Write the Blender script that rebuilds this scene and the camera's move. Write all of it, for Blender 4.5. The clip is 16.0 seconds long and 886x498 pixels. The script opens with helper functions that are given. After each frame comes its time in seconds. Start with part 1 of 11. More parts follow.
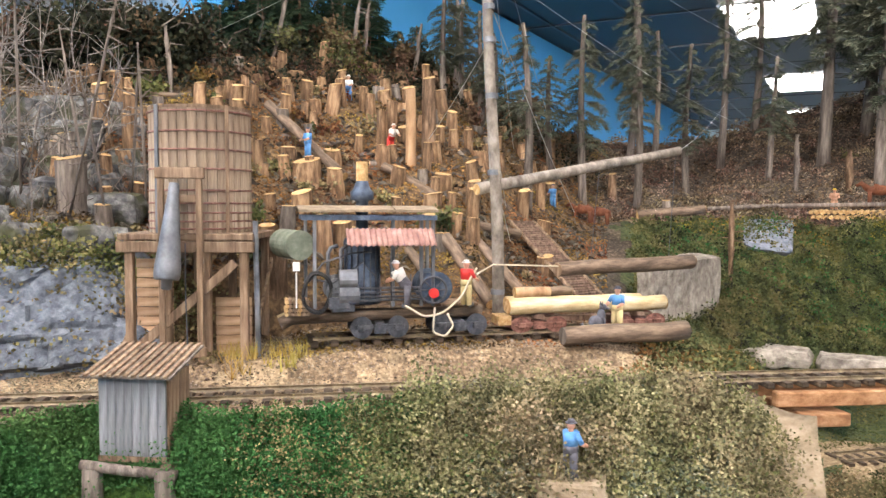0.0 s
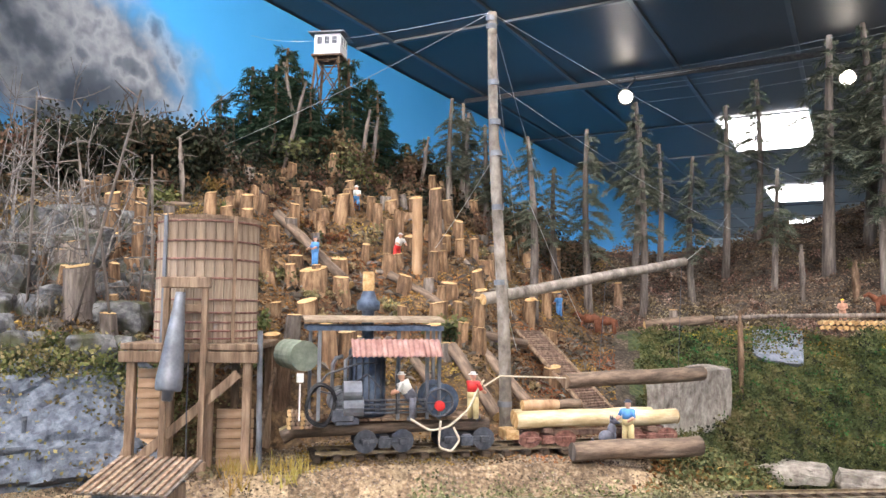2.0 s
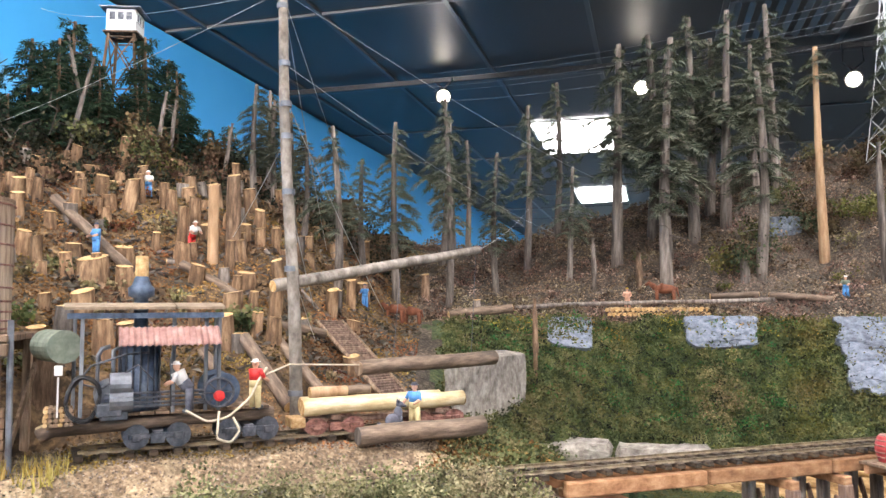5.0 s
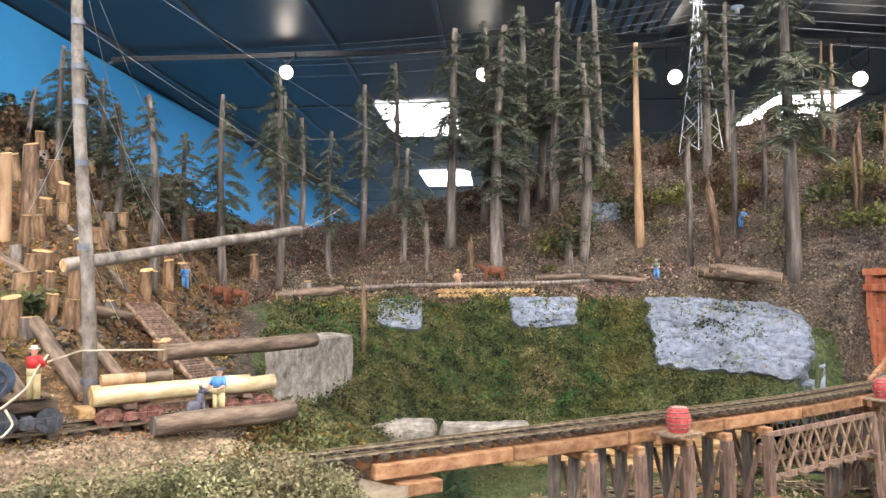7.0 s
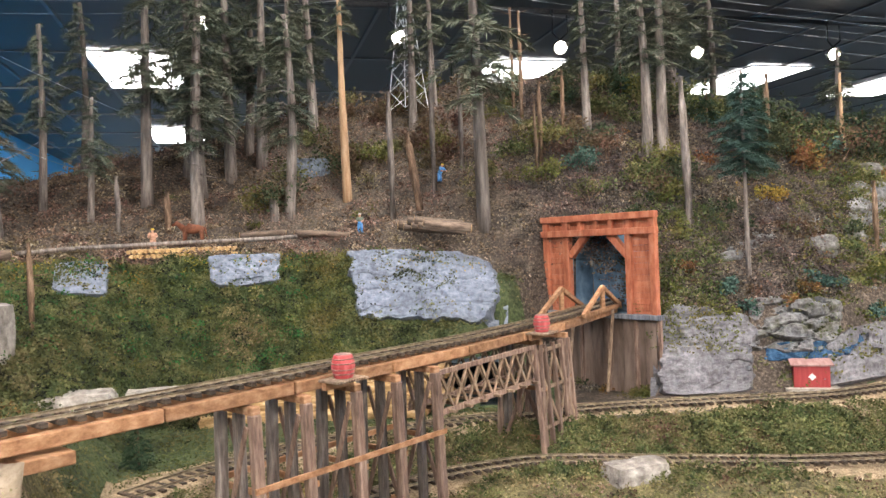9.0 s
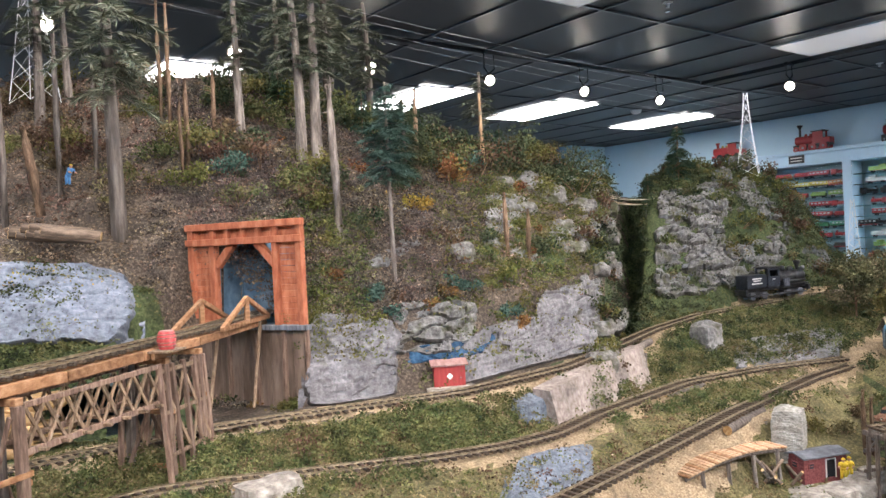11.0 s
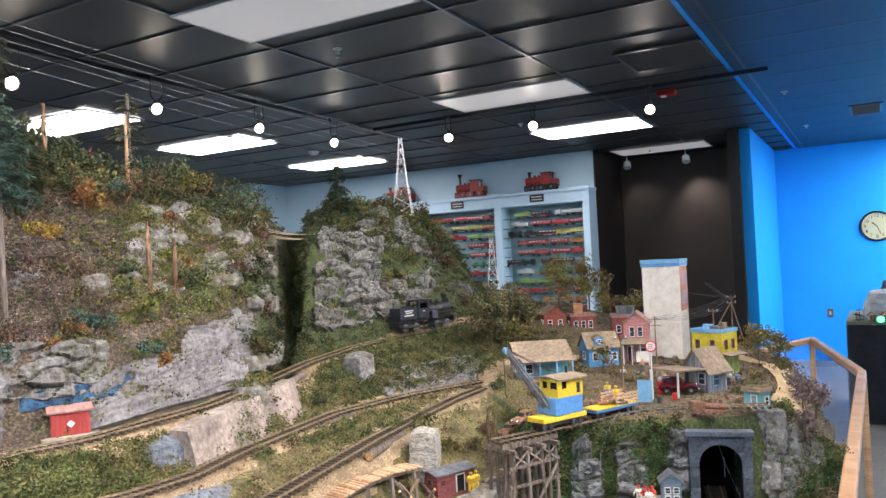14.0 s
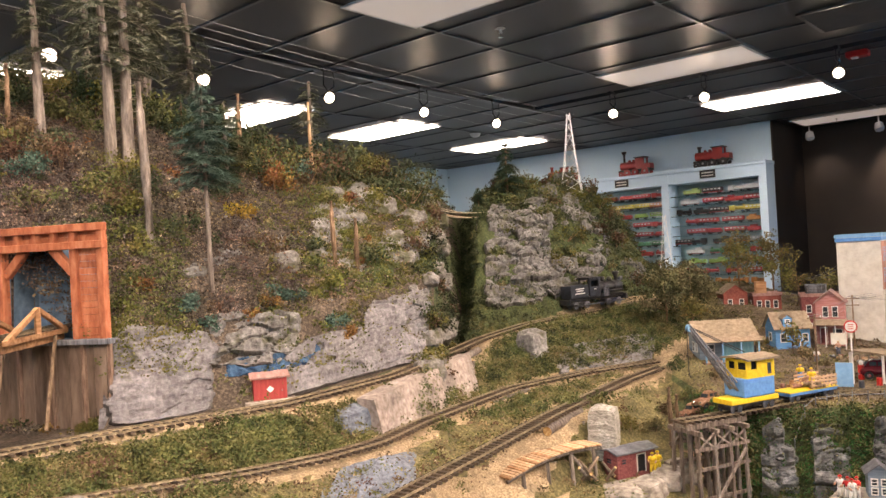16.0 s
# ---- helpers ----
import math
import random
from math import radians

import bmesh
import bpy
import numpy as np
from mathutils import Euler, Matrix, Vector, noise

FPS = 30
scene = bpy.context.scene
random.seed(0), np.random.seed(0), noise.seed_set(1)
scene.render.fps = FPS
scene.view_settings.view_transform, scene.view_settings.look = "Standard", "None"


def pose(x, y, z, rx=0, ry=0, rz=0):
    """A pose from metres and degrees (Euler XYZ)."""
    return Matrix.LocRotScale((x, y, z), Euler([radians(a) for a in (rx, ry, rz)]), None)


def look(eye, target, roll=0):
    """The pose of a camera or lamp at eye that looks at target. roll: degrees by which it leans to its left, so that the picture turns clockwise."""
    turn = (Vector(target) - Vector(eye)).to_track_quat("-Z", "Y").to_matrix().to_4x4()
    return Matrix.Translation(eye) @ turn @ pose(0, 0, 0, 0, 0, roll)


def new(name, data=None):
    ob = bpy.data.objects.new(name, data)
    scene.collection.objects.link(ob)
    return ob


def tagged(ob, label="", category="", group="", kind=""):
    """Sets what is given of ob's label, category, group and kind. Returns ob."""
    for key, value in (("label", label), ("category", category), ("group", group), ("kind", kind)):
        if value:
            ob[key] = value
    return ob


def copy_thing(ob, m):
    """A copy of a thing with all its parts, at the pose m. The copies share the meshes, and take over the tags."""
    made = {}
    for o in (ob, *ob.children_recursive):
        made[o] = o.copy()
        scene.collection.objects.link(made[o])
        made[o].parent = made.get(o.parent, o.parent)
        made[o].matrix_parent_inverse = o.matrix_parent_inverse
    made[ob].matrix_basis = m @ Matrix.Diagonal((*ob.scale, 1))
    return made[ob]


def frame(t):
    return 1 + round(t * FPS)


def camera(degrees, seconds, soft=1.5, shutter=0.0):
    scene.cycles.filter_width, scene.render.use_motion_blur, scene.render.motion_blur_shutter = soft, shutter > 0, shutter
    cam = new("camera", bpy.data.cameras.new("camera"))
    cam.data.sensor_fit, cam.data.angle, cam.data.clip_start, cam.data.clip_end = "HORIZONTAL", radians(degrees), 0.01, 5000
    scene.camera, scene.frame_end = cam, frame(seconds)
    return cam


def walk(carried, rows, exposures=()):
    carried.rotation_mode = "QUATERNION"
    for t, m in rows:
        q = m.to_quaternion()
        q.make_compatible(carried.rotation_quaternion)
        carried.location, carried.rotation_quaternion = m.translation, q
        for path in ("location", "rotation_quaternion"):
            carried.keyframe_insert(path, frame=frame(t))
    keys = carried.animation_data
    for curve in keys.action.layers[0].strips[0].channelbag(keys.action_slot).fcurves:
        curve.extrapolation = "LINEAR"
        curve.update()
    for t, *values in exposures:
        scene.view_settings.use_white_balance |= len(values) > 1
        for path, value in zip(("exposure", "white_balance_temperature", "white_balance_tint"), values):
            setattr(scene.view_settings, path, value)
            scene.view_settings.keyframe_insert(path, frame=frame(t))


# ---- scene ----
cam = camera(60.1, 16.0)

PATH = [
    (0, (0.948, 0.778, 1.634), (0.018, 2.545, 1.515), 0.3),
    (0.5, (0.948, 0.778, 1.635), (0.022, 2.549, 1.565), 0.4),
    (1, (0.949, 0.778, 1.638), (0.021, 2.549, 1.67), 0.5),
    (1.5, (0.948, 0.781, 1.639), (0.014, 2.546, 1.744), 0.6),
    (2, (0.945, 0.78, 1.638), (0.003, 2.538, 1.796), 0.6),
    (2.5, (0.942, 0.775, 1.637), (-0.004, 2.528, 1.816), 0.5),
    (3, (0.946, 0.777, 1.635), (0.013, 2.537, 1.813), 0.3),
    (3.5, (0.958, 0.785, 1.633), (0.082, 2.576, 1.801), -0.0),
    (4, (0.964, 0.791, 1.63), (0.189, 2.628, 1.791), -0.2),
    (4.5, (0.97, 0.791, 1.629), (0.328, 2.679, 1.785), -0.3),
    (4.7, (0.973, 0.796, 1.625), (0.382, 2.7, 1.784), -0.3),
    (6.8, (1.001, 0.82, 1.629), (0.821, 2.809, 1.738), -0.1),
    (7, (1.009, 0.825, 1.625), (0.872, 2.818, 1.729), -0.3),
    (7.5, (1.037, 0.825, 1.623), (1.035, 2.824, 1.691), -0.9),
    (8, (1.059, 0.822, 1.62), (1.203, 2.817, 1.655), -1.5),
    (8.5, (1.075, 0.819, 1.618), (1.388, 2.795, 1.623), -2.1),
    (9, (1.106, 0.827, 1.614), (1.611, 2.762, 1.598), -2.3),
    (9.5, (1.128, 0.833, 1.611), (1.822, 2.709, 1.584), -2.3),
    (10, (1.161, 0.836, 1.61), (2.028, 2.638, 1.577), -2.4),
    (10.2, (1.173, 0.839, 1.609), (2.121, 2.599, 1.577), -2.5),
    (12.5, (1.269, 0.823, 1.593), (2.801, 2.108, 1.607), -2.8),
    (13, (1.274, 0.811, 1.589), (2.896, 1.98, 1.619), -2.7),
    (13.5, (1.273, 0.801, 1.588), (2.959, 1.876, 1.626), -2.6),
    (14, (1.284, 0.793, 1.582), (3.026, 1.774, 1.624), -2.7),
    (14.5, (1.287, 0.793, 1.581), (3.045, 1.746, 1.615), -2.8),
    (15, (1.286, 0.797, 1.58), (3.031, 1.774, 1.606), -2.8),
    (15.5, (1.284, 0.806, 1.573), (2.947, 1.917, 1.594), -3.0),
    (16, (1.269, 0.826, 1.569), (2.771, 2.147, 1.585), -3.1),
]
TONE = [(0, 0.07, 6650, 14), (2.5, 0.07, 6250, 15), (7, 0.18, 6300, 13), (9, 0.13, 6420, 13), (12.5, 0.30, 6200, 15), (14, 0.31, 6450, 15), (14.5, 0.24, 6700, 16), (15, 0.20, 7100, 18), (15.5, 0.25, 7700, 21), (16, 0.27, 8300, 24)]
walk(cam, [(t, look(eye, target, roll)) for t, eye, target, roll in PATH], TONE)

# ---- light, world ----
world = bpy.data.worlds.new("room_air")
world.use_nodes = True
world.node_tree.nodes["Background"].inputs[0].default_value = (0.5, 0.6, 0.8, 1)
world.node_tree.nodes["Background"].inputs[1].default_value = 0.02
scene.world = world
CEIL = 3.0
WARM = (1.0, 0.94, 0.87)
SPOT_W, PANEL_W = 15.5, 15.5


# ---- materials ----
def ramp(nt, fac, stops):
    n = nt.nodes.new("ShaderNodeValToRGB")
    el = n.color_ramp.elements
    el[0].position, el[0].color = stops[0][0], (*stops[0][1], 1)
    el[1].position, el[1].color = stops[-1][0], (*stops[-1][1], 1)
    for p, c in stops[1:-1]:
        e = el.new(p)
        e.color = (*c, 1)
    nt.links.new(fac, n.inputs[0])
    return n.outputs[0]


def mat(name, cols, size=0.01, rough=0.85, metal=0.0, bump=0.3, stretch=(1, 1, 1), big=0.0, rand=0.0, bumpd=None,
        space="Object"):
    """A surface with fine grain of that size in metres, a ramp of colours, broad stains and a relief."""
    m = bpy.data.materials.new(name)
    m.use_nodes = True
    nt = m.node_tree
    b = nt.nodes["Principled BSDF"]
    tc = nt.nodes.new("ShaderNodeTexCoord")
    mp = nt.nodes.new("ShaderNodeMapping")
    mp.inputs["Scale"].default_value = [s / size for s in stretch]
    nt.links.new(tc.outputs[space], mp.inputs[0])
    n1 = nt.nodes.new("ShaderNodeTexNoise")
    n1.inputs["Scale"].default_value = 1.0
    n1.inputs["Detail"].default_value = 6
    n1.inputs["Roughness"].default_value = 0.65
    nt.links.new(mp.outputs[0], n1.inputs["Vector"])
    k = len(cols)
    stops = [(0.32 + 0.36 * i / (k - 1), c) for i, c in enumerate(cols)]
    col = ramp(nt, n1.outputs["Fac"], stops)
    n2 = nt.nodes.new("ShaderNodeTexNoise")
    n2.inputs["Scale"].default_value = 0.12
    n2.inputs["Detail"].default_value = 3
    nt.links.new(mp.outputs[0], n2.inputs["Vector"])
    if big > 0:
        hs = nt.nodes.new("ShaderNodeHueSaturation")
        mr = nt.nodes.new("ShaderNodeMapRange")
        mr.inputs[1].default_value, mr.inputs[2].default_value = 0.3, 0.7
        mr.inputs[3].default_value, mr.inputs[4].default_value = 1 - big, 1 + big
        nt.links.new(n2.outputs["Fac"], mr.inputs[0])
        nt.links.new(mr.outputs[0], hs.inputs["Value"])
        nt.links.new(col, hs.inputs["Color"])
        col = hs.outputs[0]
    if rand > 0:
        oi = nt.nodes.new("ShaderNodeObjectInfo")
        hs = nt.nodes.new("ShaderNodeHueSaturation")
        mr = nt.nodes.new("ShaderNodeMapRange")
        mr.inputs[3].default_value, mr.inputs[4].default_value = 1 - rand, 1 + rand
        nt.links.new(oi.outputs["Random"], mr.inputs[0])
        nt.links.new(mr.outputs[0], hs.inputs["Value"])
        nt.links.new(col, hs.inputs["Color"])
        col = hs.outputs[0]
    nt.links.new(col, b.inputs["Base Color"])
    b.inputs["Roughness"].default_value = rough
    b.inputs["Metallic"].default_value = metal
    b.inputs["Specular IOR Level"].default_value = 0.3 if metal == 0 else 0.5
    if bump > 0:
        bp = nt.nodes.new("ShaderNodeBump")
        bp.inputs["Strength"].default_value = bump
        bp.inputs["Distance"].default_value = bumpd or size * 0.4
        nt.links.new(n1.outputs["Fac"], bp.inputs["Height"])
        nt.links.new(bp.outputs[0], b.inputs["Normal"])
    return m


def island(name, cols, rough=0.9, patch=0.55, size=0.035, hue=0.03):
    """Small loose bits: every bit takes its own colour out of a ramp, in patches that run lighter, darker and yellower."""
    m = bpy.data.materials.new(name)
    m.use_nodes = True
    nt = m.node_tree
    b = nt.nodes["Principled BSDF"]
    g = nt.nodes.new("ShaderNodeNewGeometry")
    n1 = nt.nodes.new("ShaderNodeTexNoise")
    n1.inputs["Scale"].default_value = 1 / size
    n1.inputs["Detail"].default_value = 3
    nt.links.new(g.outputs["Position"], n1.inputs["Vector"])
    wide = nt.nodes.new("ShaderNodeMapRange")
    for i, v in ((1, .34), (2, .66), (3, -patch * .5), (4, patch * .5)):
        wide.inputs[i].default_value = v
    nt.links.new(n1.outputs["Fac"], wide.inputs[0])
    own = nt.nodes.new("ShaderNodeMapRange")
    own.inputs[3].default_value, own.inputs[4].default_value = patch * .4, 1 - patch * .4
    nt.links.new(g.outputs["Random Per Island"], own.inputs[0])
    add = nt.nodes.new("ShaderNodeMath")
    nt.links.new(own.outputs[0], add.inputs[0])
    nt.links.new(wide.outputs[0], add.inputs[1])
    k = len(cols)
    col = ramp(nt, add.outputs[0], [(i / (k - 1), c) for i, c in enumerate(cols)])
    n2 = nt.nodes.new("ShaderNodeTexNoise")
    n2.inputs["Scale"].default_value = .4 / size
    nt.links.new(g.outputs["Position"], n2.inputs["Vector"])
    tint = nt.nodes.new("ShaderNodeMapRange")
    for i, v in ((1, .35), (2, .65), (3, .5 - hue), (4, .5 + hue)):
        tint.inputs[i].default_value = v
    nt.links.new(n2.outputs["Fac"], tint.inputs[0])
    hs = nt.nodes.new("ShaderNodeHueSaturation")
    nt.links.new(tint.outputs[0], hs.inputs["Hue"])
    nt.links.new(col, hs.inputs["Color"])
    nt.links.new(hs.outputs[0], b.inputs["Base Color"])
    b.inputs["Roughness"].default_value = rough
    b.inputs["Specular IOR Level"].default_value = 0.2
    return m


def glow(name, col, strength):
    m = bpy.data.materials.new(name)
    m.use_nodes = True
    b = m.node_tree.nodes["Principled BSDF"]
    b.inputs["Base Color"].default_value = (0.8, 0.8, 0.8, 1)
    b.inputs["Emission Color"].default_value = (*col, 1)
    b.inputs["Emission Strength"].default_value = strength
    return m


def glass(name):
    m = bpy.data.materials.new(name)
    m.use_nodes = True
    b = m.node_tree.nodes["Principled BSDF"]
    b.inputs["Base Color"].default_value = (0.9, 0.95, 1, 1)
    b.inputs["Transmission Weight"].default_value = 1.0
    b.inputs["Roughness"].default_value = 0.02
    b.inputs["IOR"].default_value = 1.1
    return m


def mossy(m_, level=.56):
    """Adds brown-green moss stains of a few centimetres to a rock."""
    nt = m_.node_tree
    b = nt.nodes["Principled BSDF"]
    old = b.inputs["Base Color"].links[0].from_socket
    g = nt.nodes.new("ShaderNodeNewGeometry")
    n = nt.nodes.new("ShaderNodeTexNoise")
    n.inputs["Scale"].default_value = 26
    n.inputs["Detail"].default_value = 6
    nt.links.new(g.outputs["Position"], n.inputs["Vector"])
    f = ramp(nt, n.outputs["Fac"], [(level - .07, (0, 0, 0)), (level + .09, (.85, .85, .85))])
    x = nt.nodes.new("ShaderNodeMix")
    x.data_type = "RGBA"
    nt.links.new(f, x.inputs["Factor"])
    nt.links.new(old, x.inputs["A"])
    x.inputs["B"].default_value = (0.055, 0.055, 0.022, 1)
    nt.links.new(x.outputs["Result"], b.inputs["Base Color"])
    return m_


M_grass = mat("grass_foam", [(0.010, 0.028, 0.006), (0.035, 0.085, 0.015), (0.09, 0.15, 0.03)], 0.006, bump=0.9, big=0.35)
M_ivy = mat("ivy_bank", [(0.014, 0.020, 0.008), (0.042, 0.058, 0.020), (0.10, 0.105, 0.045)], 0.008, bump=0.9, big=0.45)
M_olive = mat("dry_grass", [(0.035, 0.032, 0.012), (0.10, 0.085, 0.035), (0.21, 0.17, 0.085)], 0.006, bump=0.8, big=0.45)
M_sand = mat("sandy_soil", [(0.040, 0.029, 0.018), (0.105, 0.078, 0.048), (0.21, 0.162, 0.105)], 0.007, bump=0.7, big=0.35)
M_gravel = mat("gravel", [(0.040, 0.028, 0.018), (0.17, 0.115, 0.068), (0.36, 0.27, 0.18)], 0.005, bump=1.0, big=0.35)
M_slash = mat("logged_slope", [(0.022, 0.014, 0.008), (0.088, 0.052, 0.025), (0.22, 0.14, 0.07)], 0.009, bump=0.9, big=0.4)
M_litter = mat("leaf_litter", [(0.016, 0.012, 0.009), (0.055, 0.040, 0.029), (0.16, 0.125, 0.095)], 0.006, bump=1.0, big=0.45)
M_rock = mossy(mat("grey_rock", [(0.022, 0.022, 0.024), (0.085, 0.085, 0.088), (0.23, 0.225, 0.22)], 0.014, bump=0.9, big=0.35, bumpd=0.003))
M_bluerock = mat("blue_grey_rock", [(0.055, 0.064, 0.085), (0.115, 0.132, 0.162), (0.20, 0.222, 0.258)], 0.009, bump=0.9, big=0.3, bumpd=0.003)
M_whiterock = mossy(mat("pale_plaster_rock", [(0.060, 0.057, 0.055), (0.135, 0.129, 0.125), (0.24, 0.23, 0.222)], 0.012, bump=0.9, big=0.3, bumpd=0.003), .60)
M_concrete = mat("model_concrete", [(0.12, 0.10, 0.085), (0.25, 0.22, 0.19), (0.40, 0.36, 0.31)], 0.016, bump=0.8, big=0.3, bumpd=.004)
M_tie = mat("old_sleeper", [(0.018, 0.012, 0.008), (0.048, 0.033, 0.022), (0.11, 0.078, 0.052)], 0.004, bump=0.6, stretch=(1, 0.15, 1), rand=0.4)
M_bedsand = mat("track_ballast", [(0.11, 0.074, 0.043), (0.26, 0.188, 0.115), (0.42, 0.325, 0.215)], 0.004, bump=0.9, big=0.35)
M_rail = mat("rusty_rail", [(0.070, 0.050, 0.030), (0.145, 0.108, 0.064), (0.25, 0.20, 0.125)], 0.01, rough=0.5, metal=0.25, bump=0.2)
M_black = mat("ceiling_tile", [(0.024, 0.025, 0.028), (0.031, 0.032, 0.035), (0.040, 0.041, 0.045)], 0.01, rough=0.45, bump=0.15, bumpd=0.0006)
M_black.node_tree.nodes["Principled BSDF"].inputs["Specular IOR Level"].default_value = 0.5
M_tbar = mat("ceiling_bar", [(0.075, 0.076, 0.080), (0.095, 0.096, 0.10)], 0.2, rough=0.35, bump=0.0)
M_skyblue = mat("sky_paint", [(0.075, 0.45, 0.92), (0.090, 0.48, 0.95)], 0.4, rough=0.7, bump=0.1, bumpd=0.001)
M_paleblue = mat("pale_blue_paint", [(0.54, 0.72, 0.83), (0.58, 0.76, 0.86)], 0.4, rough=0.7, bump=0.1, bumpd=0.001)
M_bright = mat("bright_blue_paint", [(0.006, 0.34, 0.90), (0.008, 0.37, 0.94)], 0.4, rough=0.6, bump=0.1, bumpd=0.001)
M_dark = mat("dark_brown_wall", [(0.030, 0.022, 0.018), (0.038, 0.028, 0.022)], 0.3, rough=0.6, bump=0.1, bumpd=0.001)
M_floor = mat("floor_vinyl", [(0.17, 0.17, 0.17), (0.24, 0.235, 0.23)], 0.05, rough=0.4, bump=0.1, big=0.1)
# a soft grey-white cloud painted on the west wall
nt_ = M_skyblue.node_tree
tc_ = nt_.nodes.new("ShaderNodeTexCoord")
mp_ = nt_.nodes.new("ShaderNodeMapping")
mp_.vector_type = "TEXTURE"
mp_.inputs["Location"].default_value = (-1.327, 2.35, 2.47)
mp_.inputs["Scale"].default_value = (1.0, 0.75, 0.36)
nz_ = nt_.nodes.new("ShaderNodeTexNoise")
nz_.inputs["Scale"].default_value = 4.5
nz_.inputs["Detail"].default_value = 5
ln_ = nt_.nodes.new("ShaderNodeVectorMath")
ln_.operation = "LENGTH"
sb_ = nt_.nodes.new("ShaderNodeMath")
sb_.operation = "SUBTRACT"
mr_ = nt_.nodes.new("ShaderNodeMapRange")
for i_, v_ in ((1, 0.55), (2, 0.05), (3, 0.0), (4, 1.0)):
    mr_.inputs[i_].default_value = v_
mx_ = nt_.nodes.new("ShaderNodeMix")
mx_.data_type = "RGBA"
pb_ = nt_.nodes["Principled BSDF"]
old_ = pb_.inputs["Base Color"].links[0].from_socket
nt_.links.new(tc_.outputs["Object"], mp_.inputs[0])
nt_.links.new(tc_.outputs["Object"], nz_.inputs["Vector"])
nt_.links.new(mp_.outputs[0], ln_.inputs[0])
nt_.links.new(ln_.outputs["Value"], sb_.inputs[0])
nt_.links.new(nz_.outputs["Fac"], sb_.inputs[1])
nt_.links.new(sb_.outputs[0], mr_.inputs[0])
nt_.links.new(mr_.outputs[0], mx_.inputs["Factor"])
nt_.links.new(old_, mx_.inputs["A"])
nt_.links.new(ramp(nt_, nz_.outputs["Fac"], [(0.34, (0.08, 0.10, 0.13)), (0.44, (0.13, 0.15, 0.18)), (0.50, (0.24, 0.26, 0.29)), (0.545, (0.36, 0.375, 0.40)), (0.60, (0.17, 0.19, 0.22)), (0.68, (0.09, 0.11, 0.14))]), mx_.inputs["B"])
nt_.links.new(mx_.outputs["Result"], pb_.inputs["Base Color"])
M_panel = glow("lit_diffuser", (1.0, 0.97, 0.93), PANEL_W)
M_off = glow("dim_diffuser", (1.0, 0.97, 0.93), 0.22)
M_bulb = glow("lamp_face", (1.0, 0.90, 0.72), 40.0)
M_iron = mat("black_iron", [(0.010, 0.010, 0.012), (0.022, 0.022, 0.025), (0.05, 0.048, 0.045)], 0.012, rough=0.42, metal=0.3, bump=0.3)
M_white = mat("white_plastic", [(0.7, 0.7, 0.7), (0.78, 0.78, 0.78)], 0.03, rough=0.4, bump=0.05)


# ---- building helpers ----
def bmx():
    return bmesh.new()


def put(bm, name, material, smooth=False):
    me = bpy.data.meshes.new(name)
    bm.to_mesh(me)
    bm.free()
    for m_ in (material if isinstance(material, (list, tuple)) else [material]):
        me.materials.append(m_)
    if smooth:
        for p in me.polygons:
            p.use_smooth = True
    return me


def part(name, bm, material, parent, label="", smooth=False, category=""):
    ob = new(name, put(bm, name, material, smooth))
    if parent is not None:
        ob.parent = parent
    if label:
        tagged(ob, label=label)
    return ob


def thing(name, label, category, m=None, group="", kind=""):
    ob = new(name)
    ob.empty_display_size = 0.02
    tagged(ob, label=label, category=category, group=group, kind=kind)
    if m is not None:
        ob.matrix_basis = m
    return ob


def box(bm, c, s, m=None, bevel=0.0):
    """An upright box at centre c with sides s, turned by m."""
    M = Matrix.Translation(c) @ Matrix.Diagonal((*s, 1))
    if m is not None:
        M = m @ M
    r = bmesh.ops.create_cube(bm, size=1.0, matrix=M)
    if bevel > 0:
        es = list({e for v in r["verts"] for e in v.link_edges})
        bmesh.ops.bevel(bm, geom=es, offset=bevel, segments=1, affect="EDGES")


def cyl(bm, a, b, r1, r2=None, seg=12, caps=True, wob=0.0):
    """A tapered round bar from a to b."""
    a, b = Vector(a), Vector(b)
    r2 = r1 if r2 is None else r2
    d = b - a
    M = Matrix.Translation((a + b) / 2) @ d.to_track_quat("Z", "Y").to_matrix().to_4x4()
    r = bmesh.ops.create_cone(bm, cap_ends=caps, segments=seg, radius1=max(r1, 1e-5), radius2=max(r2, 1e-5), depth=d.length, matrix=M)
    if wob:
        for v in r["verts"]:
            v.co += Vector((random.uniform(-wob, wob), random.uniform(-wob, wob), random.uniform(-wob, wob)))
    return r["verts"]


def tube(bm, pts, r, seg=6, r2=None):
    """A round bar along points, as one skin."""
    pts = [Vector(p) for p in pts]
    n = len(pts)
    rings = []
    for i, p in enumerate(pts):
        d = (pts[min(i + 1, n - 1)] - pts[max(i - 1, 0)]).normalized()
        q = d.to_track_quat("Z", "Y")
        rr = r if r2 is None else r + (r2 - r) * i / (n - 1)
        rings.append([bm.verts.new(p + q @ Vector((rr * math.cos(a), rr * math.sin(a), 0))) for a in [2 * math.pi * k / seg for k in range(seg)]])
    for i in range(n - 1):
        for k in range(seg):
            bm.faces.new((rings[i][k], rings[i][(k + 1) % seg], rings[i + 1][(k + 1) % seg], rings[i + 1][k]))
    bm.faces.new(rings[0][::-1])
    bm.faces.new(rings[-1])


